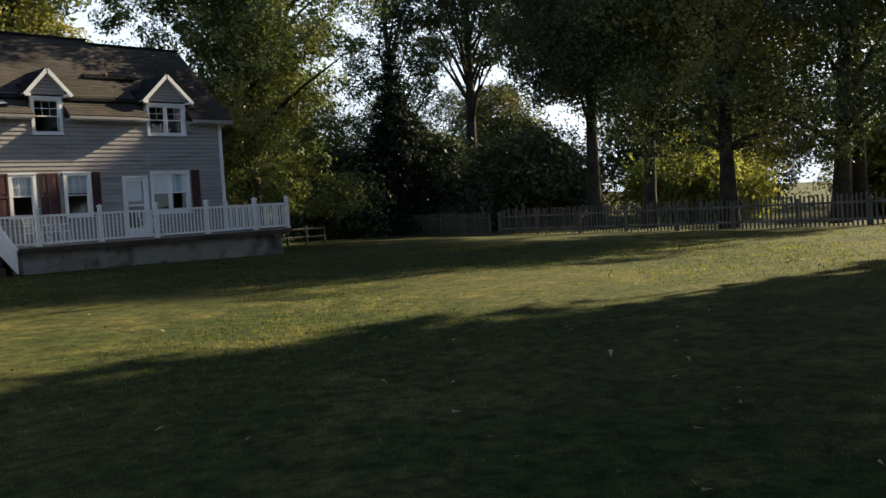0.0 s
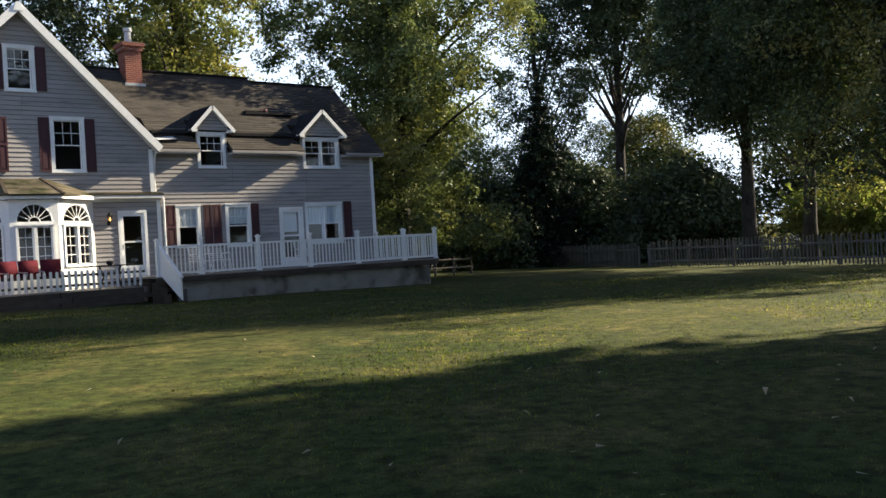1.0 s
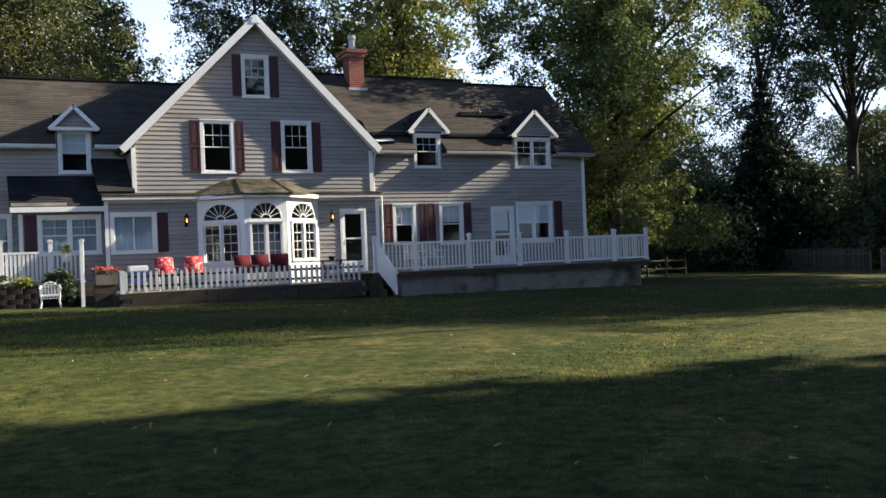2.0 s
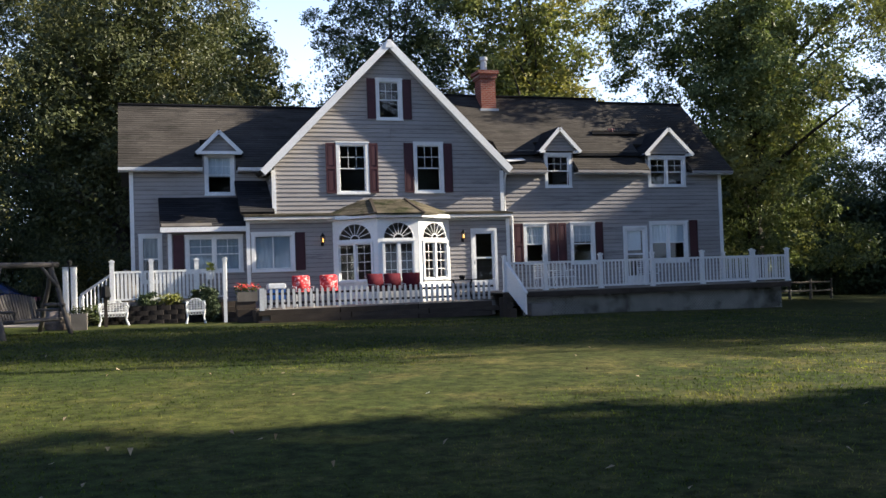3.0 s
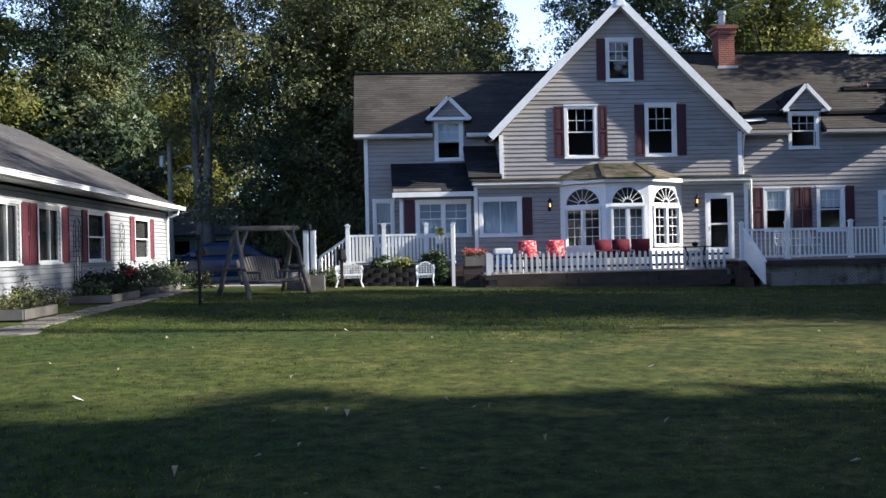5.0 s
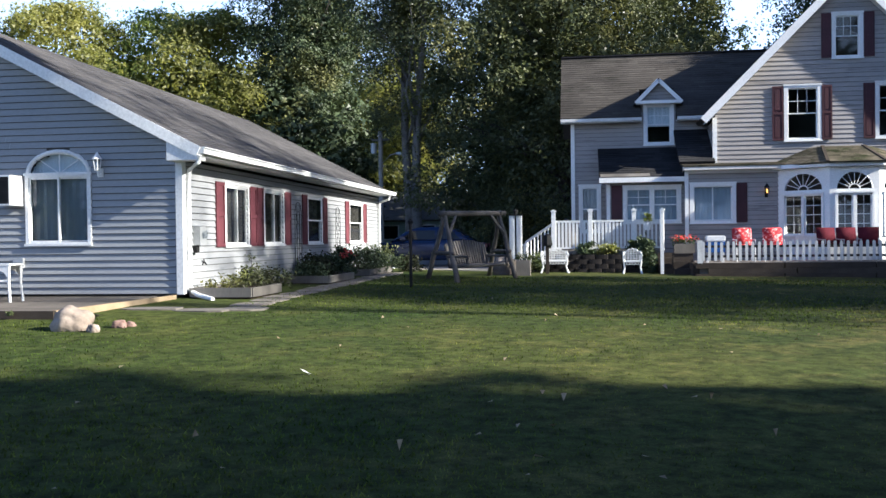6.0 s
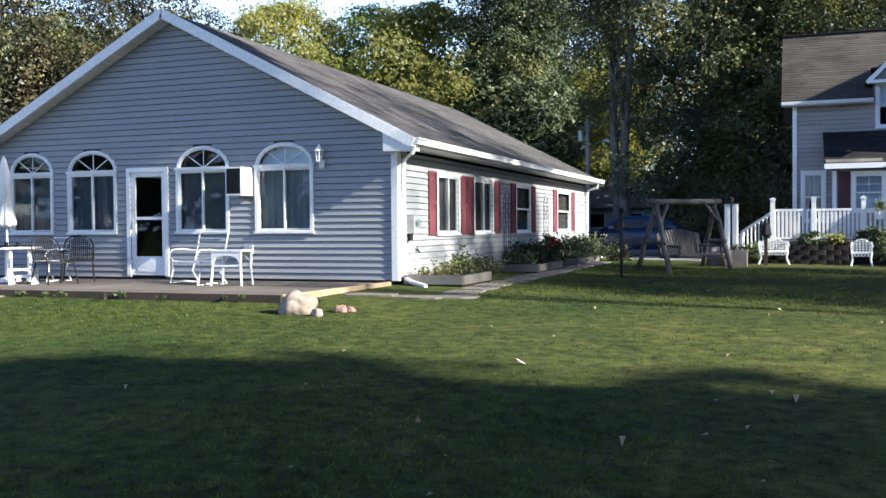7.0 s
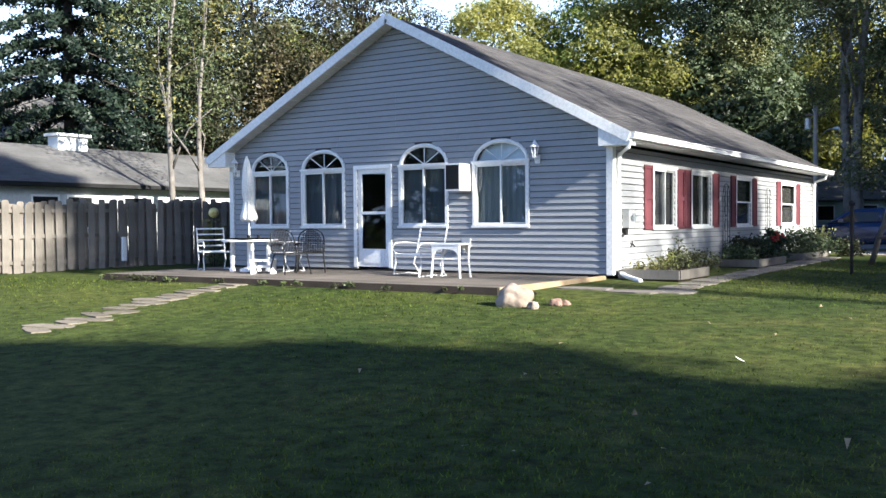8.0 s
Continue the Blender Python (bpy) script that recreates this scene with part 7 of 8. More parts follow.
for a in (-0.86, 0.86):
    log("seat_beam", sw(a, -0.30, 0.80), sw(a, 0.34, 0.84), 0.04, 0.04)
    log("back_post", sw(a, -0.28, 0.78), sw(a, -0.46, 1.40), 0.04, 0.035)
    log("arm_rest", sw(a, -0.36, 1.08), sw(a, 0.34, 1.08), 0.035, 0.035)
    log("arm_post", sw(a, 0.30, 0.82), sw(a, 0.32, 1.08), 0.03, 0.03)
    for b in (-0.3, 0.3):
        bm = bmesh.new()
        tube(bm, [sw(a, b, 1.05), sw(a * 0.98, 0.0, 2.25)], 0.008, 5)
        part("chain", bm, M["iron_black"], swing)
log("front_beam", sw(-0.95, 0.34, 0.84), sw(0.95, 0.34, 0.84), 0.05, 0.05)
for i in range(7):
    bar(swing, "seat_slat", sw(-0.88, -0.24 + 0.09 * i, 0.86), sw(0.88, -0.24 + 0.09 * i, 0.86), 0.07, 0.025, "log")
for i in range(15):
    a = -0.80 + 1.6 * i / 14
    bar(swing, "back_slat", sw(a * 0.86, -0.27, 0.84), sw(a, -0.47, 1.42 + 0.10 * math.cos(a * 1.8)), 0.022, 0.07, "log", (dirn.x, dirn.y, 0))

# ---- gate column, planters, posts ----
col = thing("lamp_column", (-1.95, 30.0, 0.45), "white fluted gate column with a dark lantern on top", "post")
for dx in (-0.11, 0.11):
    bm = bmesh.new()
    box(bm, -1.95 + dx - 0.085, -1.95 + dx + 0.085, 29.9, 30.07, 0.44, 2.26)
    for k in (-0.04, 0.0, 0.04):
        box(bm, -1.95 + dx + k - 0.008, -1.95 + dx + k + 0.008, 29.885, 29.905, 0.55, 2.2)
    part("shaft", bm, M["vinyl_white"], col)
bm = bmesh.new()
box(bm, -2.17, -1.73, 29.86, 30.1, 2.26, 2.30)
part("cap", bm, M["iron_black"], col)
bm = bmesh.new()
tube(bm, [(-1.95, 29.98, 2.30), (-1.95, 29.98, 2.42), (-1.95, 29.98, 2.47)], [0.05, 0.08, 0.01], 8)
part("lantern", bm, M["iron_black"], col)


def planter_box(x, y, z, w, d, h, label, leaf, seed, flowers=None):
    t = thing("planter_box", (x, y, z), label, "planter")
    bm = bmesh.new()
    for args in ((-w / 2, w / 2, -d / 2, -d / 2 + 0.03), (-w / 2, w / 2, d / 2 - 0.03, d / 2), (-w / 2, -w / 2 + 0.03, -d / 2 + 0.03, d / 2 - 0.03), (w / 2 - 0.03, w / 2, -d / 2 + 0.03, d / 2 - 0.03)):
        box(bm, x + args[0], x + args[1], y + args[2], y + args[3], z, z + h)
    part("box", bm, M["fence_wood"], t)
    bm = bmesh.new()
    box(bm, x - w / 2 + 0.03, x + w / 2 - 0.03, y - d / 2 + 0.03, y + d / 2 - 0.03, z + 0.02, z + h - 0.04)
    part("soil", bm, M["soil"], t)
    cen = [(x + w * (k / 5 - 0.4), y, z + h + 0.08) for k in range(5)]
    ob = tagged(new("foliage", leaf_mesh("foliage", cen, 0.08, 40, 0.08, seed, M[leaf])), kind="stuff")
    ob.parent, ob.matrix_parent_inverse = t, t.matrix_world.inverted()
    if flowers:
        ob = tagged(new("blooms", leaf_mesh("blooms", [(c[0], c[1] - 0.02, c[2] + 0.09) for c in cen], 0.07, 22, 0.07, seed + 1, M[flowers])), kind="stuff")
        ob.parent, ob.matrix_parent_inverse = t, t.matrix_world.inverted()
    return t


planter_box(-1.62, 28.35, 0.44, 0.42, 0.42, 0.46, "pale square wooden planter box with dark plants", "leaf_dark", 301)
planter_box(3.25, 30.25, 1.02, 0.62, 0.36, 0.30, "wooden planter box with red geraniums", "leaf_green", 303, "flower_red")
for k in range(3):
    bm = bmesh.new()
    box(bm, 2.9, 3.5, 29.62 + 0.24 * k, 30.5, 0.33 + 0.23 * k, 0.556 + 0.23 * k)
    part("step", bm, M["dark_wood"], terrace)
lp = thing("lantern_post", (-0.95, 29.6, 0.42), "brown wooden post with a black lantern", "post")
bm = bmesh.new()
box(bm, -1.0, -0.90, 29.55, 29.65, 0.40, 1.30)
part("post", bm, M["dark_wood"], lp)
bm = bmesh.new()
tube(bm, [(-0.95, 29.6, 1.30), (-0.95, 29.6, 1.34), (-0.95, 29.6, 1.62), (-0.95, 29.6, 1.68)], [0.14, 0.16, 0.12, 0.03], 8)
part("lantern", bm, M["iron_black"], lp)
sh = thing("iron_post", (-3.68, 20.9, 0.49), "thin black iron post standing in the lawn", "post")
bm = bmesh.new()
tube(bm, [(-3.68, 20.9, 0.35), (-3.68, 20.9, 1.92)], 0.035, 8)
part("shaft", bm, M["iron_black"], sh)
bm = bmesh.new()
tube(bm, [(-3.68, 20.9, 1.90), (-3.68, 20.9, 1.96), (-3.68, 20.9, 2.02)], [0.05, 0.07, 0.02], 8)
part("finial", bm, M["iron_black"], sh)


def cast_seat(at, yaw, width, label):
    """A white cast-iron garden seat with a lacy back and apron."""
    m = Matrix.Translation(at) @ Matrix.Rotation(yaw, 4, "Z")
    t = thing("cast_iron_seat", at, label, "chair", "white cast-iron seats")
    w = width / 2

    def add(nm, fn):
        bm = bmesh.new()
        fn(bm)
        bm.transform(m)
        part(nm, bm, M["iron_white"], t)
    for sx in (-w, w):
        for sy in (-0.2, 0.2):
            add("leg", lambda b: tube(b, [(sx * 1.1, sy * 1.15, 0), (sx * 0.92, sy, 0.2), (sx, sy, 0.40)], [0.035, 0.025, 0.035], 7))
        add("arm", lambda b: tube(b, [(sx, -0.2, 0.40), (sx * 1.1, -0.22, 0.58), (sx * 1.05, 0.1, 0.62), (sx, 0.22, 0.66)], 0.028, 7))
    add("seat", lambda b: box(b, -w, w, -0.22, 0.22, 0.38, 0.42))

    def lace(b):
        nx = int(width / 0.085)
        for i in range(nx + 1):
            for j in range(5):
                cx, cz = -w + width * i / nx, 0.45 + 0.072 * j
                if cz > 0.66 + 0.10 * math.cos(cx / w * 1.4):
                    continue
                tube(b, [(cx + 0.042 * math.cos(q), 0.24, cz + 0.04 * math.sin(q)) for q in [2 * math.pi * k / 7 for k in range(8)]], 0.012, 4)
        tube(b, [(-w, 0.24, 0.42), (-w, 0.26, 0.62), (-w * 0.5, 0.27, 0.74), (0, 0.27, 0.78), (w * 0.5, 0.27, 0.74), (w, 0.26, 0.62), (w, 0.24, 0.42)], 0.022, 6)
    add("lace_back", lace)

    def apron(b):
        nx = int(width / 0.085)
        for i in range(nx):
            cx = -w + width * (i + 0.5) / nx
            tube(b, [(cx + 0.04 * math.cos(q), -0.225, 0.335 + 0.045 * math.sin(q)) for q in [2 * math.pi * k / 7 for k in range(8)]], 0.012, 4)
    add("lace_apron", apron)
    return t


cast_seat((-0.75, 30.3, 0.43), 0.05, 0.78, "white lacy cast-iron garden bench by the block wall")
cast_seat((1.66, 30.1, 0.40), -0.05, 0.52, "white lacy cast-iron garden chair by the block wall")

# plants round the porch
bush("dark_shrub", 2.15, 31.0, 0.42, 0.42, 0.95, "leaf_dark", 310, "dense dark green shrub beside the porch stairs", n=60, per=40, size=0.10)
bush("yellow_shrub", 1.0, 31.18, 0.95, 0.42, 0.28, "leaf_gold", 311, "low yellow-green plant on the block wall", n=34, per=36, size=0.08)
bush("brown_shrub", 0.25, 31.15, 0.95, 0.34, 0.36, "leaf_dark", 312, "low dark plant on the block wall", n=34, per=30, size=0.09)
bush("porch_plant", 1.75, 31.12, 0.95, 0.25, 0.40, "leaf_green", 313, "leafy plant on the block wall", n=22, per=26, size=0.08)
bush("garden_plant", -1.35, 31.0, 0.45, 0.32, 0.55, "leaf_green", 314, "leafy plant beside the porch steps", n=26, per=30, size=0.09)
bush("hanging_plant", 2.2, 31.22, 1.98, 0.16, 0.22, "leaf_lime", 315, "pale green plant in a pot on the railing", n=16, per=26, size=0.06)
pot = thing("plant_pot", (2.2, 31.22, 1.75), "white pot fixed to the porch railing", "pot")
bm = bmesh.new()
tube(bm, [(2.2, 31.22, 1.76), (2.2, 31.22, 2.0)], [0.09, 0.12], 12)
part("pot", bm, M["plastic_white"], pot)
cover = thing("covered_grill", (-0.35, 32.3, 1.12), "grill under a pale cloth cover on the porch", "grill")
bm = bmesh.new()
bmesh.ops.create_icosphere(bm, subdivisions=3, radius=1.0)
for v in bm.verts:
    k = 1 + 0.12 * noise.noise(v.co * 2.2)
    v.co = Vector((-0.35 + v.co.x * 0.42 * k, 32.3 + v.co.y * 0.3 * k, 1.12 + max(0, (v.co.z + 0.5) / 1.5) ** 0.6 * 1.02 * k))
part("cover", bm, M["fence_wood"], cover, "", True)
cooler = thing("cooler", (4.05, 29.35, TF), "blue cooler with a white lid on the terrace", "cooler")
bm = bmesh.new()
box(bm, 3.80, 4.32, 29.2, 29.55, TF + 0.3, TF + 0.62)
part("body", bm, M["plastic_blue"], cooler)
bm = bmesh.new()
box(bm, 3.78, 4.34, 29.18, 29.57, TF + 0.62, TF + 0.80)
bmesh.ops.bevel(bm, geom=bm.edges[:], offset=0.03, segments=2, affect="EDGES")
part("lid", bm, M["plastic_white"], cooler)
for sx in (3.84, 4.28):
    for sy in (29.24, 29.5):
        bm = bmesh.new()
        box(bm, sx - 0.02, sx + 0.02, sy - 0.02, sy + 0.02, TF, TF + 0.3)
        part("leg", bm, M["plastic_white"], cooler)

# chairs on the deck behind its railing
for x, y in ((13.7, 30.6), (18.0, 30.9), (14.6, 31.0)):
    wire_chair((x, y, DZ), radians(8), "iron_white", "white iron chair on the deck", 0.55, "white chairs on the deck")

# things by the board fence
globe = thing("globe_lamp", (-18.0, 16.75, 0.45), "mottled yellow globe garden lamp on a thin stake", "lamp")
bm = bmesh.new()
bmesh.ops.create_icosphere(bm, subdivisions=3, radius=0.13)
bm.transform(Matrix.Translation((-18.0, 16.75, 1.92)))
part("globe", bm, M["bulb_globe"], globe, "", True)
bm = bmesh.new()
tube(bm, [(-18.0, 16.75, 0.4), (-18.0, 16.75, 1.78)], 0.015, 6)
part("stake", bm, M["iron_black"], globe)
bush("fence_shrub", -18.2, 16.9, 0.5, 0.50, 1.2, "leaf_green", 320, "straggly shrub against the board fence", n=40, per=20, size=0.08)
gauge = thing("rain_gauge", (-20.0, 15.2, 1.0), "white gauge hung on the board fence", "gauge")
bm = bmesh.new()
box(bm, -20.02, -19.94, 15.50, 15.60, 0.72, 1.32)
part("tube", bm, M["plastic_white"], gauge)


# ---- car, pole, neighbouring houses ----
def car(at, yaw, label):
    m = Matrix.Translation(at) @ Matrix.Rotation(yaw, 4, "Z")
    t = thing("car", at, label, "car")

    def loft(nm, secs, mat, smooth=True):
        """secs: (x, half width, list of heights and width shares from sill to top)."""
        bm = bmesh.new()
        rings = []
        for x, w, prof in secs:
            ring = [bm.verts.new((x, -w * k, z)) for z, k in prof] + [bm.verts.new((x, w * k, z)) for z, k in reversed(prof)]
            rings.append(ring)
        n = len(rings[0])
        for u, v in zip(rings, rings[1:]):
            for k in range(n):
                bm.faces.new((u[k], u[(k + 1) % n], v[(k + 1) % n], v[k]))
        bm.faces.new(rings[0])
        bm.faces.new(rings[-1][::-1])
        bm.transform(m)
        return part(nm, bm, M[mat], t, "", smooth)
    def body(sill, belt, top):
        return [(sill, 0.92), (sill + 0.12, 1.0), (belt - 0.16, 1.0), (belt, 0.93), (top, 0.86)]
    loft("body", [(-2.25, 0.72, body(0.40, 0.70, 0.74)), (-2.15, 0.84, body(0.28, 0.80, 0.86)), (-1.5, 0.90, body(0.22, 0.92, 0.97)), (-0.6, 0.91, body(0.22, 0.94, 0.98)), (0.9, 0.91, body(0.22, 0.92, 0.95)), (1.7, 0.88, body(0.24, 0.82, 0.88)), (2.15, 0.80, body(0.30, 0.68, 0.76)), (2.27, 0.68, body(0.38, 0.60, 0.66))], "car_paint")
    def cab(base, top, k):
        return [(base, 1.0), (base + (top - base) * 0.6, 0.90 * k), (top - 0.02, 0.80 * k), (top, 0.74 * k)]
    loft("cabin", [(-1.75, 0.78, cab(0.93, 0.97, 1.0)), (-1.05, 0.80, cab(0.93, 1.36, 0.97)), (-0.45, 0.80, cab(0.93, 1.46, 0.98)), (0.25, 0.80, cab(0.93, 1.45, 0.98)), (0.65, 0.80, cab(0.93, 1.36, 0.97)), (1.30, 0.78, cab(0.92, 0.96, 1.0))], "car_paint")
    for sy in (-1, 1):
        for xa, xb, xc, xd in ((-1.30, -0.42, -0.45, -0.98), (-0.34, 0.95, 0.45, -0.36)):
            bm = bmesh.new()
            pts = [(xa, sy * 0.80, 1.00), (xb, sy * 0.80, 1.00), (xc, sy * 0.715, 1.32), (xd, sy * 0.715, 1.32)]
            prism(bm, pts, (0, sy * 0.012, 0))
            bm.transform(m)
            part("side_window", bm, M["car_glass"], t)
        bm = bmesh.new()
        box(bm, 0.72, 0.90, sy * 0.90 - 0.08, sy * 0.90 + 0.08, 0.98, 1.10)
        bm.transform(m)
        part("mirror", bm, M["car_paint"], t)
        for x in (-1.38, 1.40):
            bm = bmesh.new()
            tube(bm, [(x, sy * 0.70, 0.32), (x, sy * 0.74, 0.32), (x, sy * 0.90, 0.32), (x, sy * 0.93, 0.32)], [0.28, 0.32, 0.32, 0.28], 22)
            bm.transform(m)
            wheel = part("wheel", bm, M["rubber"], t)
            bm = bmesh.new()
            tube(bm, [(x, sy * 0.925, 0.32), (x, sy * 0.94, 0.32)], [0.21, 0.20], 18)
            for k in range(5):
                a = 2 * math.pi * k / 5
                tube(bm, [(x, sy * 0.945, 0.32), (x + 0.2 * math.cos(a), sy * 0.945, 0.32 + 0.2 * math.sin(a))], 0.02, 5)
            bm.transform(m)
            part("rim", bm, M["alloy"], wheel)
        bm = bmesh.new()
        box(bm, 2.06, 2.20, sy * 0.62 - 0.13, sy * 0.62 + 0.10, 0.62, 0.74)
        bm.transform(m)
        part("headlight", bm, M["glass"], t)
        bm = bmesh.new()
        box(bm, -2.27, -2.15, sy * 0.62 - 0.14, sy * 0.62 + 0.10, 0.68, 0.82)
        bm.transform(m)
        part("tail_light", bm, M["shutter_red"], t)
    return t


car((-5.6, 35.4, ground_z(-5.6, 35.4) + 0.03), math.pi, "dark blue sedan parked behind the swing")

pole = thing("utility_pole", (-10.6, 50.5, 0.55), "wooden utility pole with a street lamp and wires", "pole")
bm = bmesh.new()
tube(bm, [(-10.6, 50.5, 0.3), (-10.6, 50.5, 7.4)], [0.15, 0.11], 10)
part("shaft", bm, M["pole_wood"], pole)
bm = bmesh.new()
tube(bm, [(-10.6, 50.5, 5.6), (-10.0, 50.2, 6.1), (-9.6, 50.0, 6.15)], 0.03, 6)
part("lamp_arm", bm, M["metal_grey"], pole)
bm = bmesh.new()
tube(bm, [(-9.65, 50.0, 6.15), (-9.4, 49.9, 6.12), (-9.25, 49.85, 6.05)], [0.06, 0.12, 0.05], 10)
part("lamp_head", bm, M["metal_grey"], pole)
bm = bmesh.new()
box(bm, -11.1, -10.1, 50.44, 50.56, 6.9, 7.0)
part("cross_arm", bm, M["bark_pale"], pole)
bm = bmesh.new()
tube(bm, [(-10.95, 50.4, 6.2), (-10.95, 50.4, 6.75)], 0.16, 12)
part("transformer", bm, M["metal_grey"], pole)
for a, b in (((-10.3, 50.5, 7.0), (-2.0, 39.6, 5.6)), ((-10.9, 50.5, 7.0), (-24, 60, 7.4))):
    bm = bmesh.new()
    tube(bm, [Vector(a).lerp(Vector(b), k / 10) - Vector((0, 0, 0.9 * (1 - (2 * k / 10 - 1) ** 2))) for k in range(11)], 0.012, 4)
    part("wire", bm, M["iron_black"], pole)


def plain_house(name, x0, x1, y0, y1, z0, eave, ridge, label, wall_mat, roof_mat, along="x", windows=(), over=0.5):
    """A simple one-storey neighbour: walls, two roof planes, windows with frames."""
    t = thing(name, ((x0 + x1) / 2, (y0 + y1) / 2, z0), label, "house")
    bm = bmesh.new()
    box(bm, x0, x1, y0, y1, z0 - 0.2, eave)
    part("wall", bm, M[wall_mat], t)
    if along == "x":
        ym = (y0 + y1) / 2
        roof_slab(t, "roof", (x0 - over, y0 - over, eave - 0.05), (x1 + over, y0 - over, eave - 0.05), (x1 + over, ym, ridge), (x0 - over, ym, ridge), roof_mat, 0.15)
        roof_slab(t, "roof", (x0 - over, y1 + over, eave - 0.05), (x1 + over, y1 + over, eave - 0.05), (x1 + over, ym, ridge), (x0 - over, ym, ridge), roof_mat, 0.15)
        for xx in (x0 + 0.01, x1 - 0.11):
            bm = bmesh.new()
            prism(bm, [(xx, y0, eave), (xx, y1, eave), (xx, ym, ridge - 0.15)], (0.1, 0, 0))
            part("gable", bm, M[wall_mat], t)
    for (wx0, wx1, wz0, wz1, face) in windows:
        P = plane((0, y0, 0), (1, 0, 0), (0, -1, 0)) if face == "front" else plane((x1, 0, 0), (0, 1, 0), (1, 0, 0))
        bm = bmesh.new()
        pbox(bm, P, wx0, wx1, 0.0, 0.04, wz0, wz1)
        w = part("window", bm, M["trim"], t)
        bm = bmesh.new()
        pbox(bm, P, wx0 + 0.08, wx1 - 0.08, 0.04, 0.05, wz0 + 0.08, wz1 - 0.08)
        part("pane", bm, M["car_glass"], w)
    return t


plain_house("bungalow", -19, -4, 68, 76, 0.5, 3.0, 5.2, "grey-green bungalow with a grey roof far behind the drive", "wall_sage", "roof_far", windows=((-14.2, -13.0, 1.5, 2.6, "front"), (-11.5, -10.3, 0.6, 2.6, "front"), (-9.0, -7.6, 1.5, 2.6, "front")))

# neighbour beyond the board fence
nb = thing("neighbour_house", (-31, 18, 0.5), "long low white house with a grey roof beyond the board fence", "house")
bm = bmesh.new()
box(bm, -35.6, -26.6, 5.0, 28.4, 0.3, 2.95)
part("wall", bm, M["wall_pale"], nb)
roof_slab(nb, "roof", (-26.15, 4.4, 2.97), (-26.15, 29.0, 2.97), (-31.1, 29.0, 4.55), (-31.1, 4.4, 4.55), "roof_far", 0.16)
roof_slab(nb, "roof", (-36.2, 4.4, 2.85), (-36.2, 29.0, 2.85), (-31.1, 29.0, 4.55), (-31.1, 4.4, 4.55), "roof_far", 0.16)
bar(nb, "fascia", (-26.14, 4.4, 2.90), (-26.14, 29.0, 2.90), 0.04, 0.12, "iron_black")
for yy in (28.38, 4.92):
    bm = bmesh.new()
    prism(bm, [(-26.6, yy, 2.7), (-35.6, yy, 2.7), (-31.1, yy, 4.4)], (0, 0.1, 0))
    part("gable", bm, M["wall_pale"], nb)
PN = plane((-26.6, 0, 0), (0, 1, 0), (1, 0, 0))
for y0 in (17.3, 18.55, 20.7, 23.2):
    bm = bmesh.new()
    pbox(bm, PN, y0, y0 + 1.0, 0.0, 0.04, 1.5, 2.6)
    w = part("window", bm, M["trim"], nb)
    bm = bmesh.new()
    pbox(bm, PN, y0 + 0.07, y0 + 0.93, 0.04, 0.05, 1.57, 2.53)
    part("pane", bm, M["car_glass"], w)
bm = bmesh.new()
box(bm, -31.1, -30.5, 21.0, 22.25, 3.9, 4.88)
ch = part("chimney", bm, M["wall_pale"], nb)
bm = bmesh.new()
box(bm, -31.2, -30.4, 20.9, 22.35, 4.88, 4.98)
part("cap", bm, M["trim_old_shade"], ch)
bm = bmesh.new()
tube(bm, [(-26.05, 15.6, 2.6), (-26.3, 15.4, 2.45), (-26.5, 15.2, 2.2), (-26.5, 15.2, 0.5)], 0.05, 6)
part("downspout", bm, M["iron_black"], nb)
far = thing("far_house", (-52, 33, 0.5), "tall pale house with a grey roof behind the spruce", "house")
bm = bmesh.new()
box(bm, -58, -47, 29, 37, 0.3, 6.2)
part("wall", bm, M["wall_pale"], far)
roof_slab(far, "roof", (-46.4, 28.4, 6.1), (-46.4, 37.6, 6.1), (-52.5, 37.6, 9.6), (-52.5, 28.4, 9.6), "roof_far", 0.16)
roof_slab(far, "roof", (-58.6, 28.4, 6.1), (-58.6, 37.6, 6.1), (-52.5, 37.6, 9.6), (-52.5, 28.4, 9.6), "roof_far", 0.16)
for yy in (28.95, 36.95):
    bm = bmesh.new()
    prism(bm, [(-47, yy, 6.2), (-58, yy, 6.2), (-52.5, yy, 9.4)], (0, 0.1, 0))
    part("gable", bm, M["wall_pale"], far)

# slim pale-barked trees by the board fence
for i, (x, y, h, ln) in enumerate(((-24.6, 21.0, 13.5, (0.6, 0.4)), (-23.6, 21.6, 13.0, (-0.9, 0.6)))):
    tree("aspen_tree", x, y, h, 1.9, 4.5, 0.12, 340 + i, "leaf_green", 60, 26, 0.16, "bark_pale", "slim pale-barked tree with few leaves", ln, group="slim trees by the board fence", fill=0.1, gap=0.05, limbs=6)

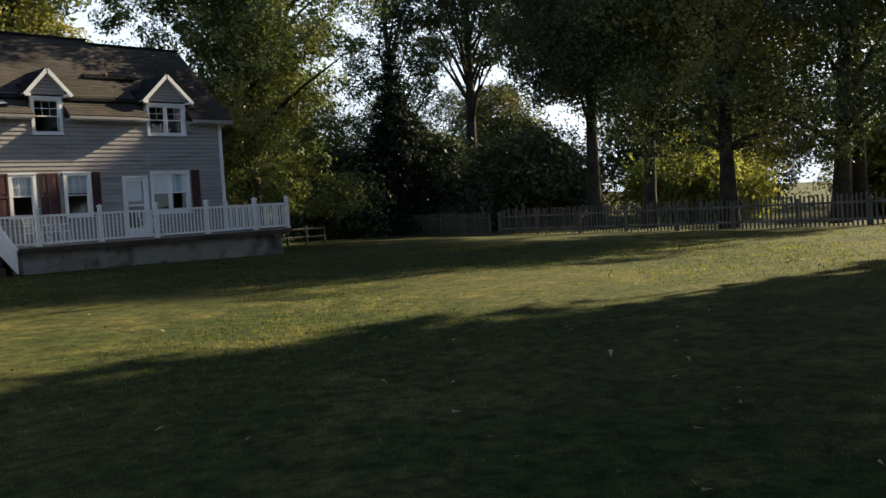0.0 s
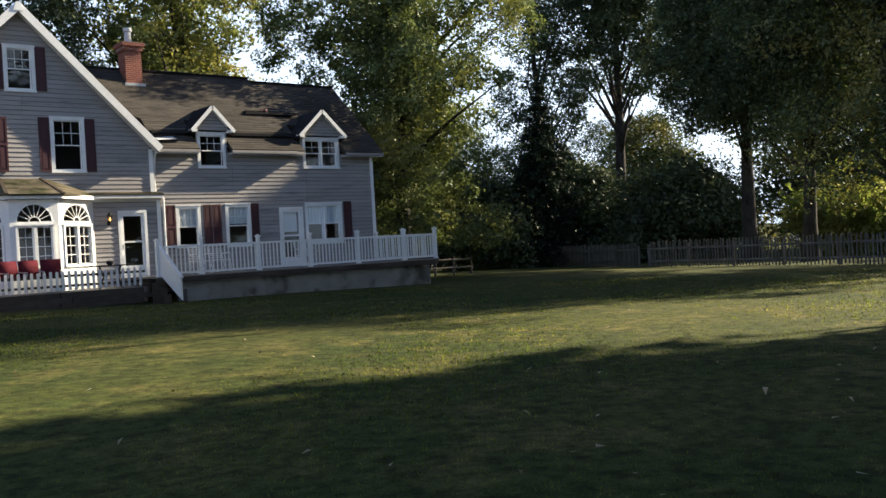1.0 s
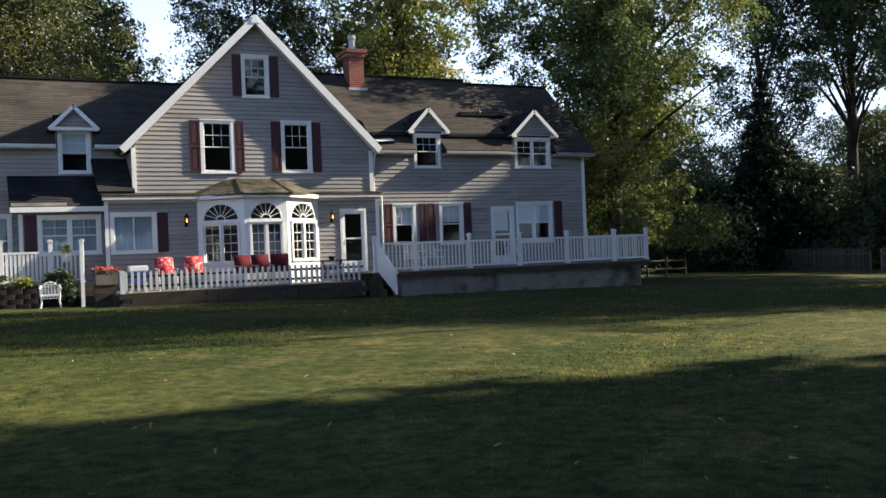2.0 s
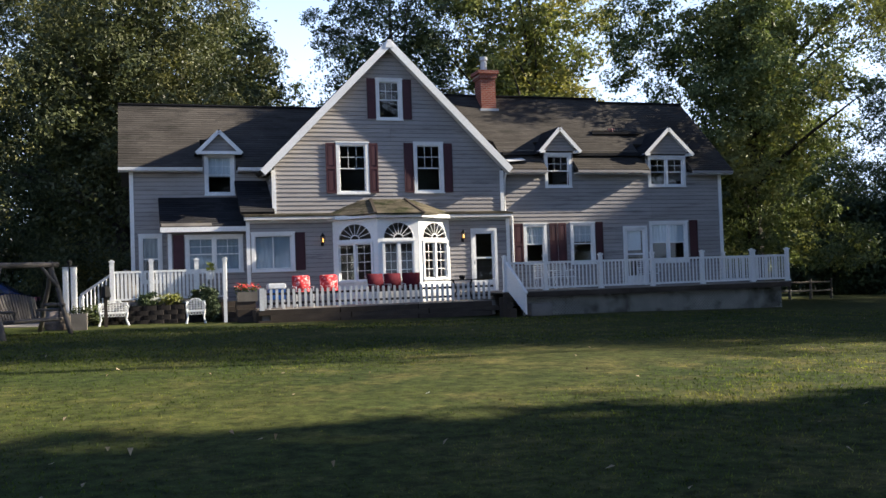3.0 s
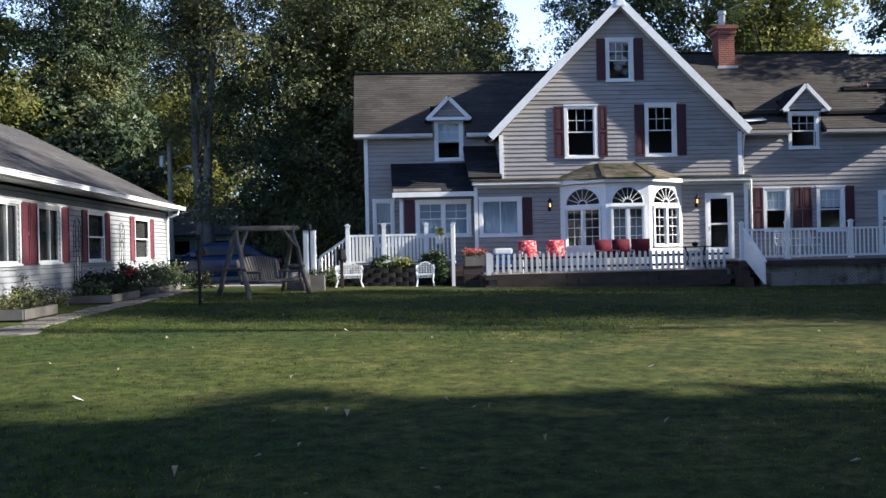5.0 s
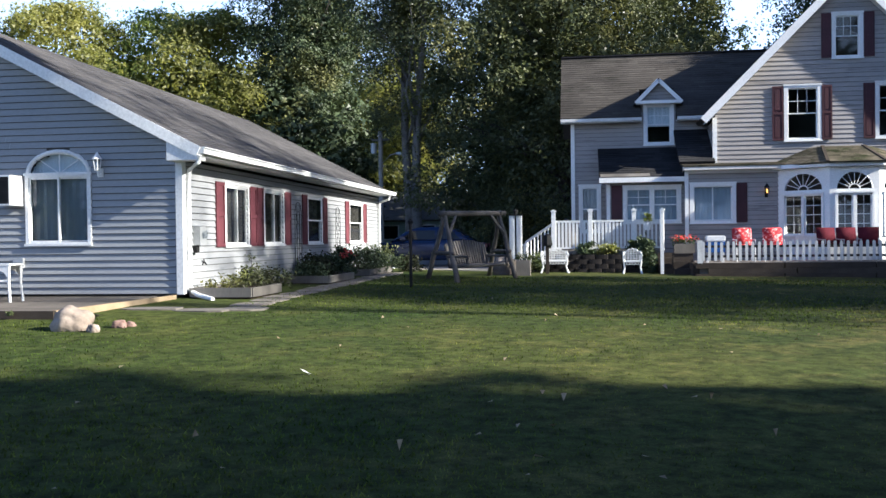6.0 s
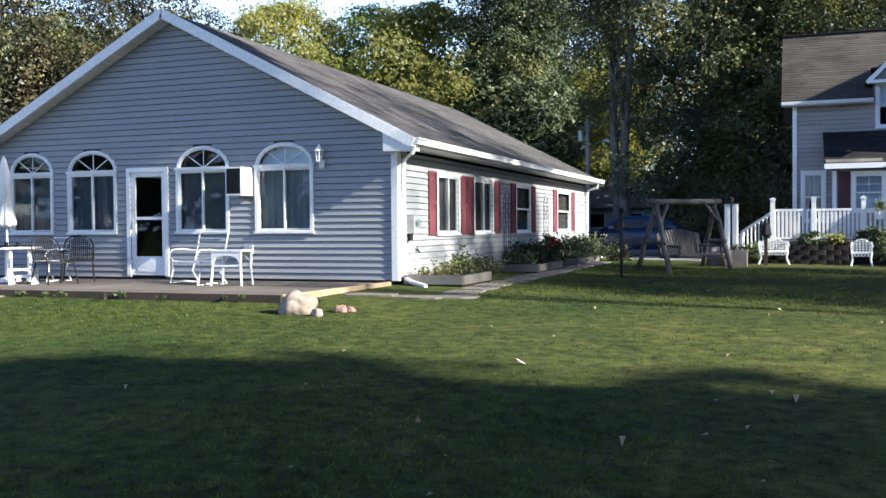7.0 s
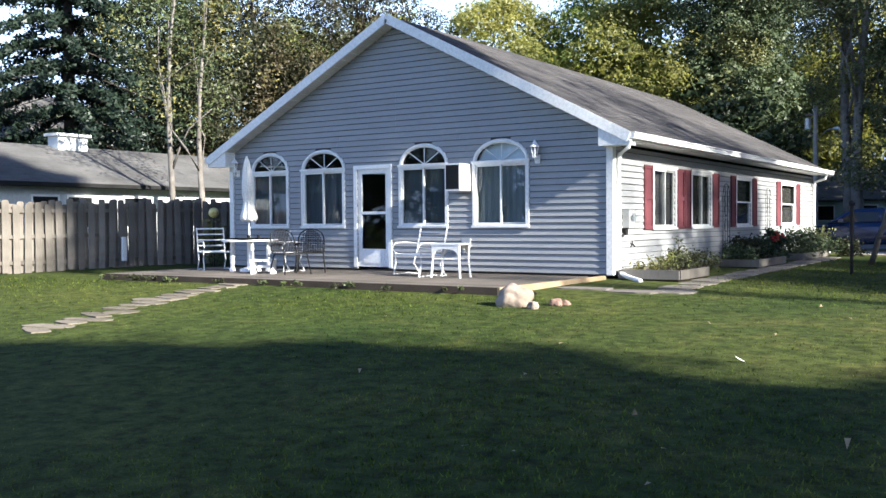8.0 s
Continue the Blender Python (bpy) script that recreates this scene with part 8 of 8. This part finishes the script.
# fallen leaves on the lawn
rl = np.random.default_rng(77)
spots = []
for k in range(260):
    d = 3.0 + 24 * rl.uniform() ** 1.3
    a = radians(rl.uniform(-40, 76))
    x, y = d * math.sin(a), d * math.cos(a)
    if y > 27 or (x < -6.3 and y > 11):
        continue
    spots.append((x, y, ground_z(x, y) + 0.045))
lm = leaf_mesh("fallen_leaves", spots, 0.0, 1, 0.055, 78, surface("dry_leaf", (0.16, 0.11, 0.06), (0.42, 0.34, 0.22), 3.0, 20, 0.8), 3.0)
tagged(new("fallen_leaves", lm), "scattered pale dry leaves on the lawn", "leaves", "", "stuff")
big = leaf_mesh("paper_scraps", [(3.05, 9.95, 0.31), (-2.55, 8.9, 0.32)], 0.0, 1, 0.10, 79, M["plastic_white"], 3.0)
tagged(new("pale_leaf", big), "two large pale leaves lying on the lawn", "leaves", "", "stuff")


# grass blades over the nearer lawn
def blades(count, d0, d1, h, w, seed):
    r = np.random.default_rng(seed)
    d = d0 + (d1 - d0) * r.uniform(0, 1, count) ** 1.8
    a = np.radians(r.uniform(-100, 100, count))
    x, y = d * np.sin(a), d * np.cos(a)
    keep = (y < 27.0) & ~((x < -7.2) & (y > 12.7)) & ~((x < -5.6) & (x > -7.2) & (y > 13.2))
    x, y = x[keep], y[keep]
    u = np.clip(y / 18.0, 0, 1)
    u = u * u * (3 - 2 * u)
    z = 0.1 + u * (0.33 - 0.016 * np.clip(x, -8, 45)) - 0.012
    n = len(x)
    ang = r.uniform(0, 2 * math.pi, n)
    grow = np.sqrt(x * x + y * y) / 12.0      # coarser tufts stand for the many blades farther off
    hh, ww = h * r.uniform(0.5, 1.3, n) * (0.7 + 0.25 * grow), w * r.uniform(0.7, 1.3, n) * (0.6 + 1.1 * grow)
    lean = r.normal(size=(n, 2)) * 0.5 * hh[:, None]
    dx, dy = np.cos(ang) * ww, np.sin(ang) * ww
    p0 = np.stack([x - dx, y - dy, z], 1)
    p1 = np.stack([x + dx, y + dy, z], 1)
    p2 = np.stack([x + lean[:, 0], y + lean[:, 1], z + hh], 1)
    v = np.stack([p0, p1, p2], 1).reshape(-1, 3)
    me = bpy.data.meshes.new("grass_blades")
    me.vertices.add(n * 3)
    me.loops.add(n * 3)
    me.polygons.add(n)
    me.vertices.foreach_set("co", v.ravel().astype(np.float32))
    me.loops.foreach_set("vertex_index", np.arange(n * 3, dtype=np.int32))
    me.polygons.foreach_set("loop_start", np.arange(0, n * 3, 3, dtype=np.int32))
    me.update()
    me.materials.append(M["grass_blade"])
    return me


for cnt, d0, d1, h, w, sd in ((330000, 0.2, 33.0, 0.036, 0.006, 1),):
    tagged(new("grass", blades(cnt, d0, d1, h, w, sd)), "short mown grass blades of the lawn", "grass", "", "stuff")
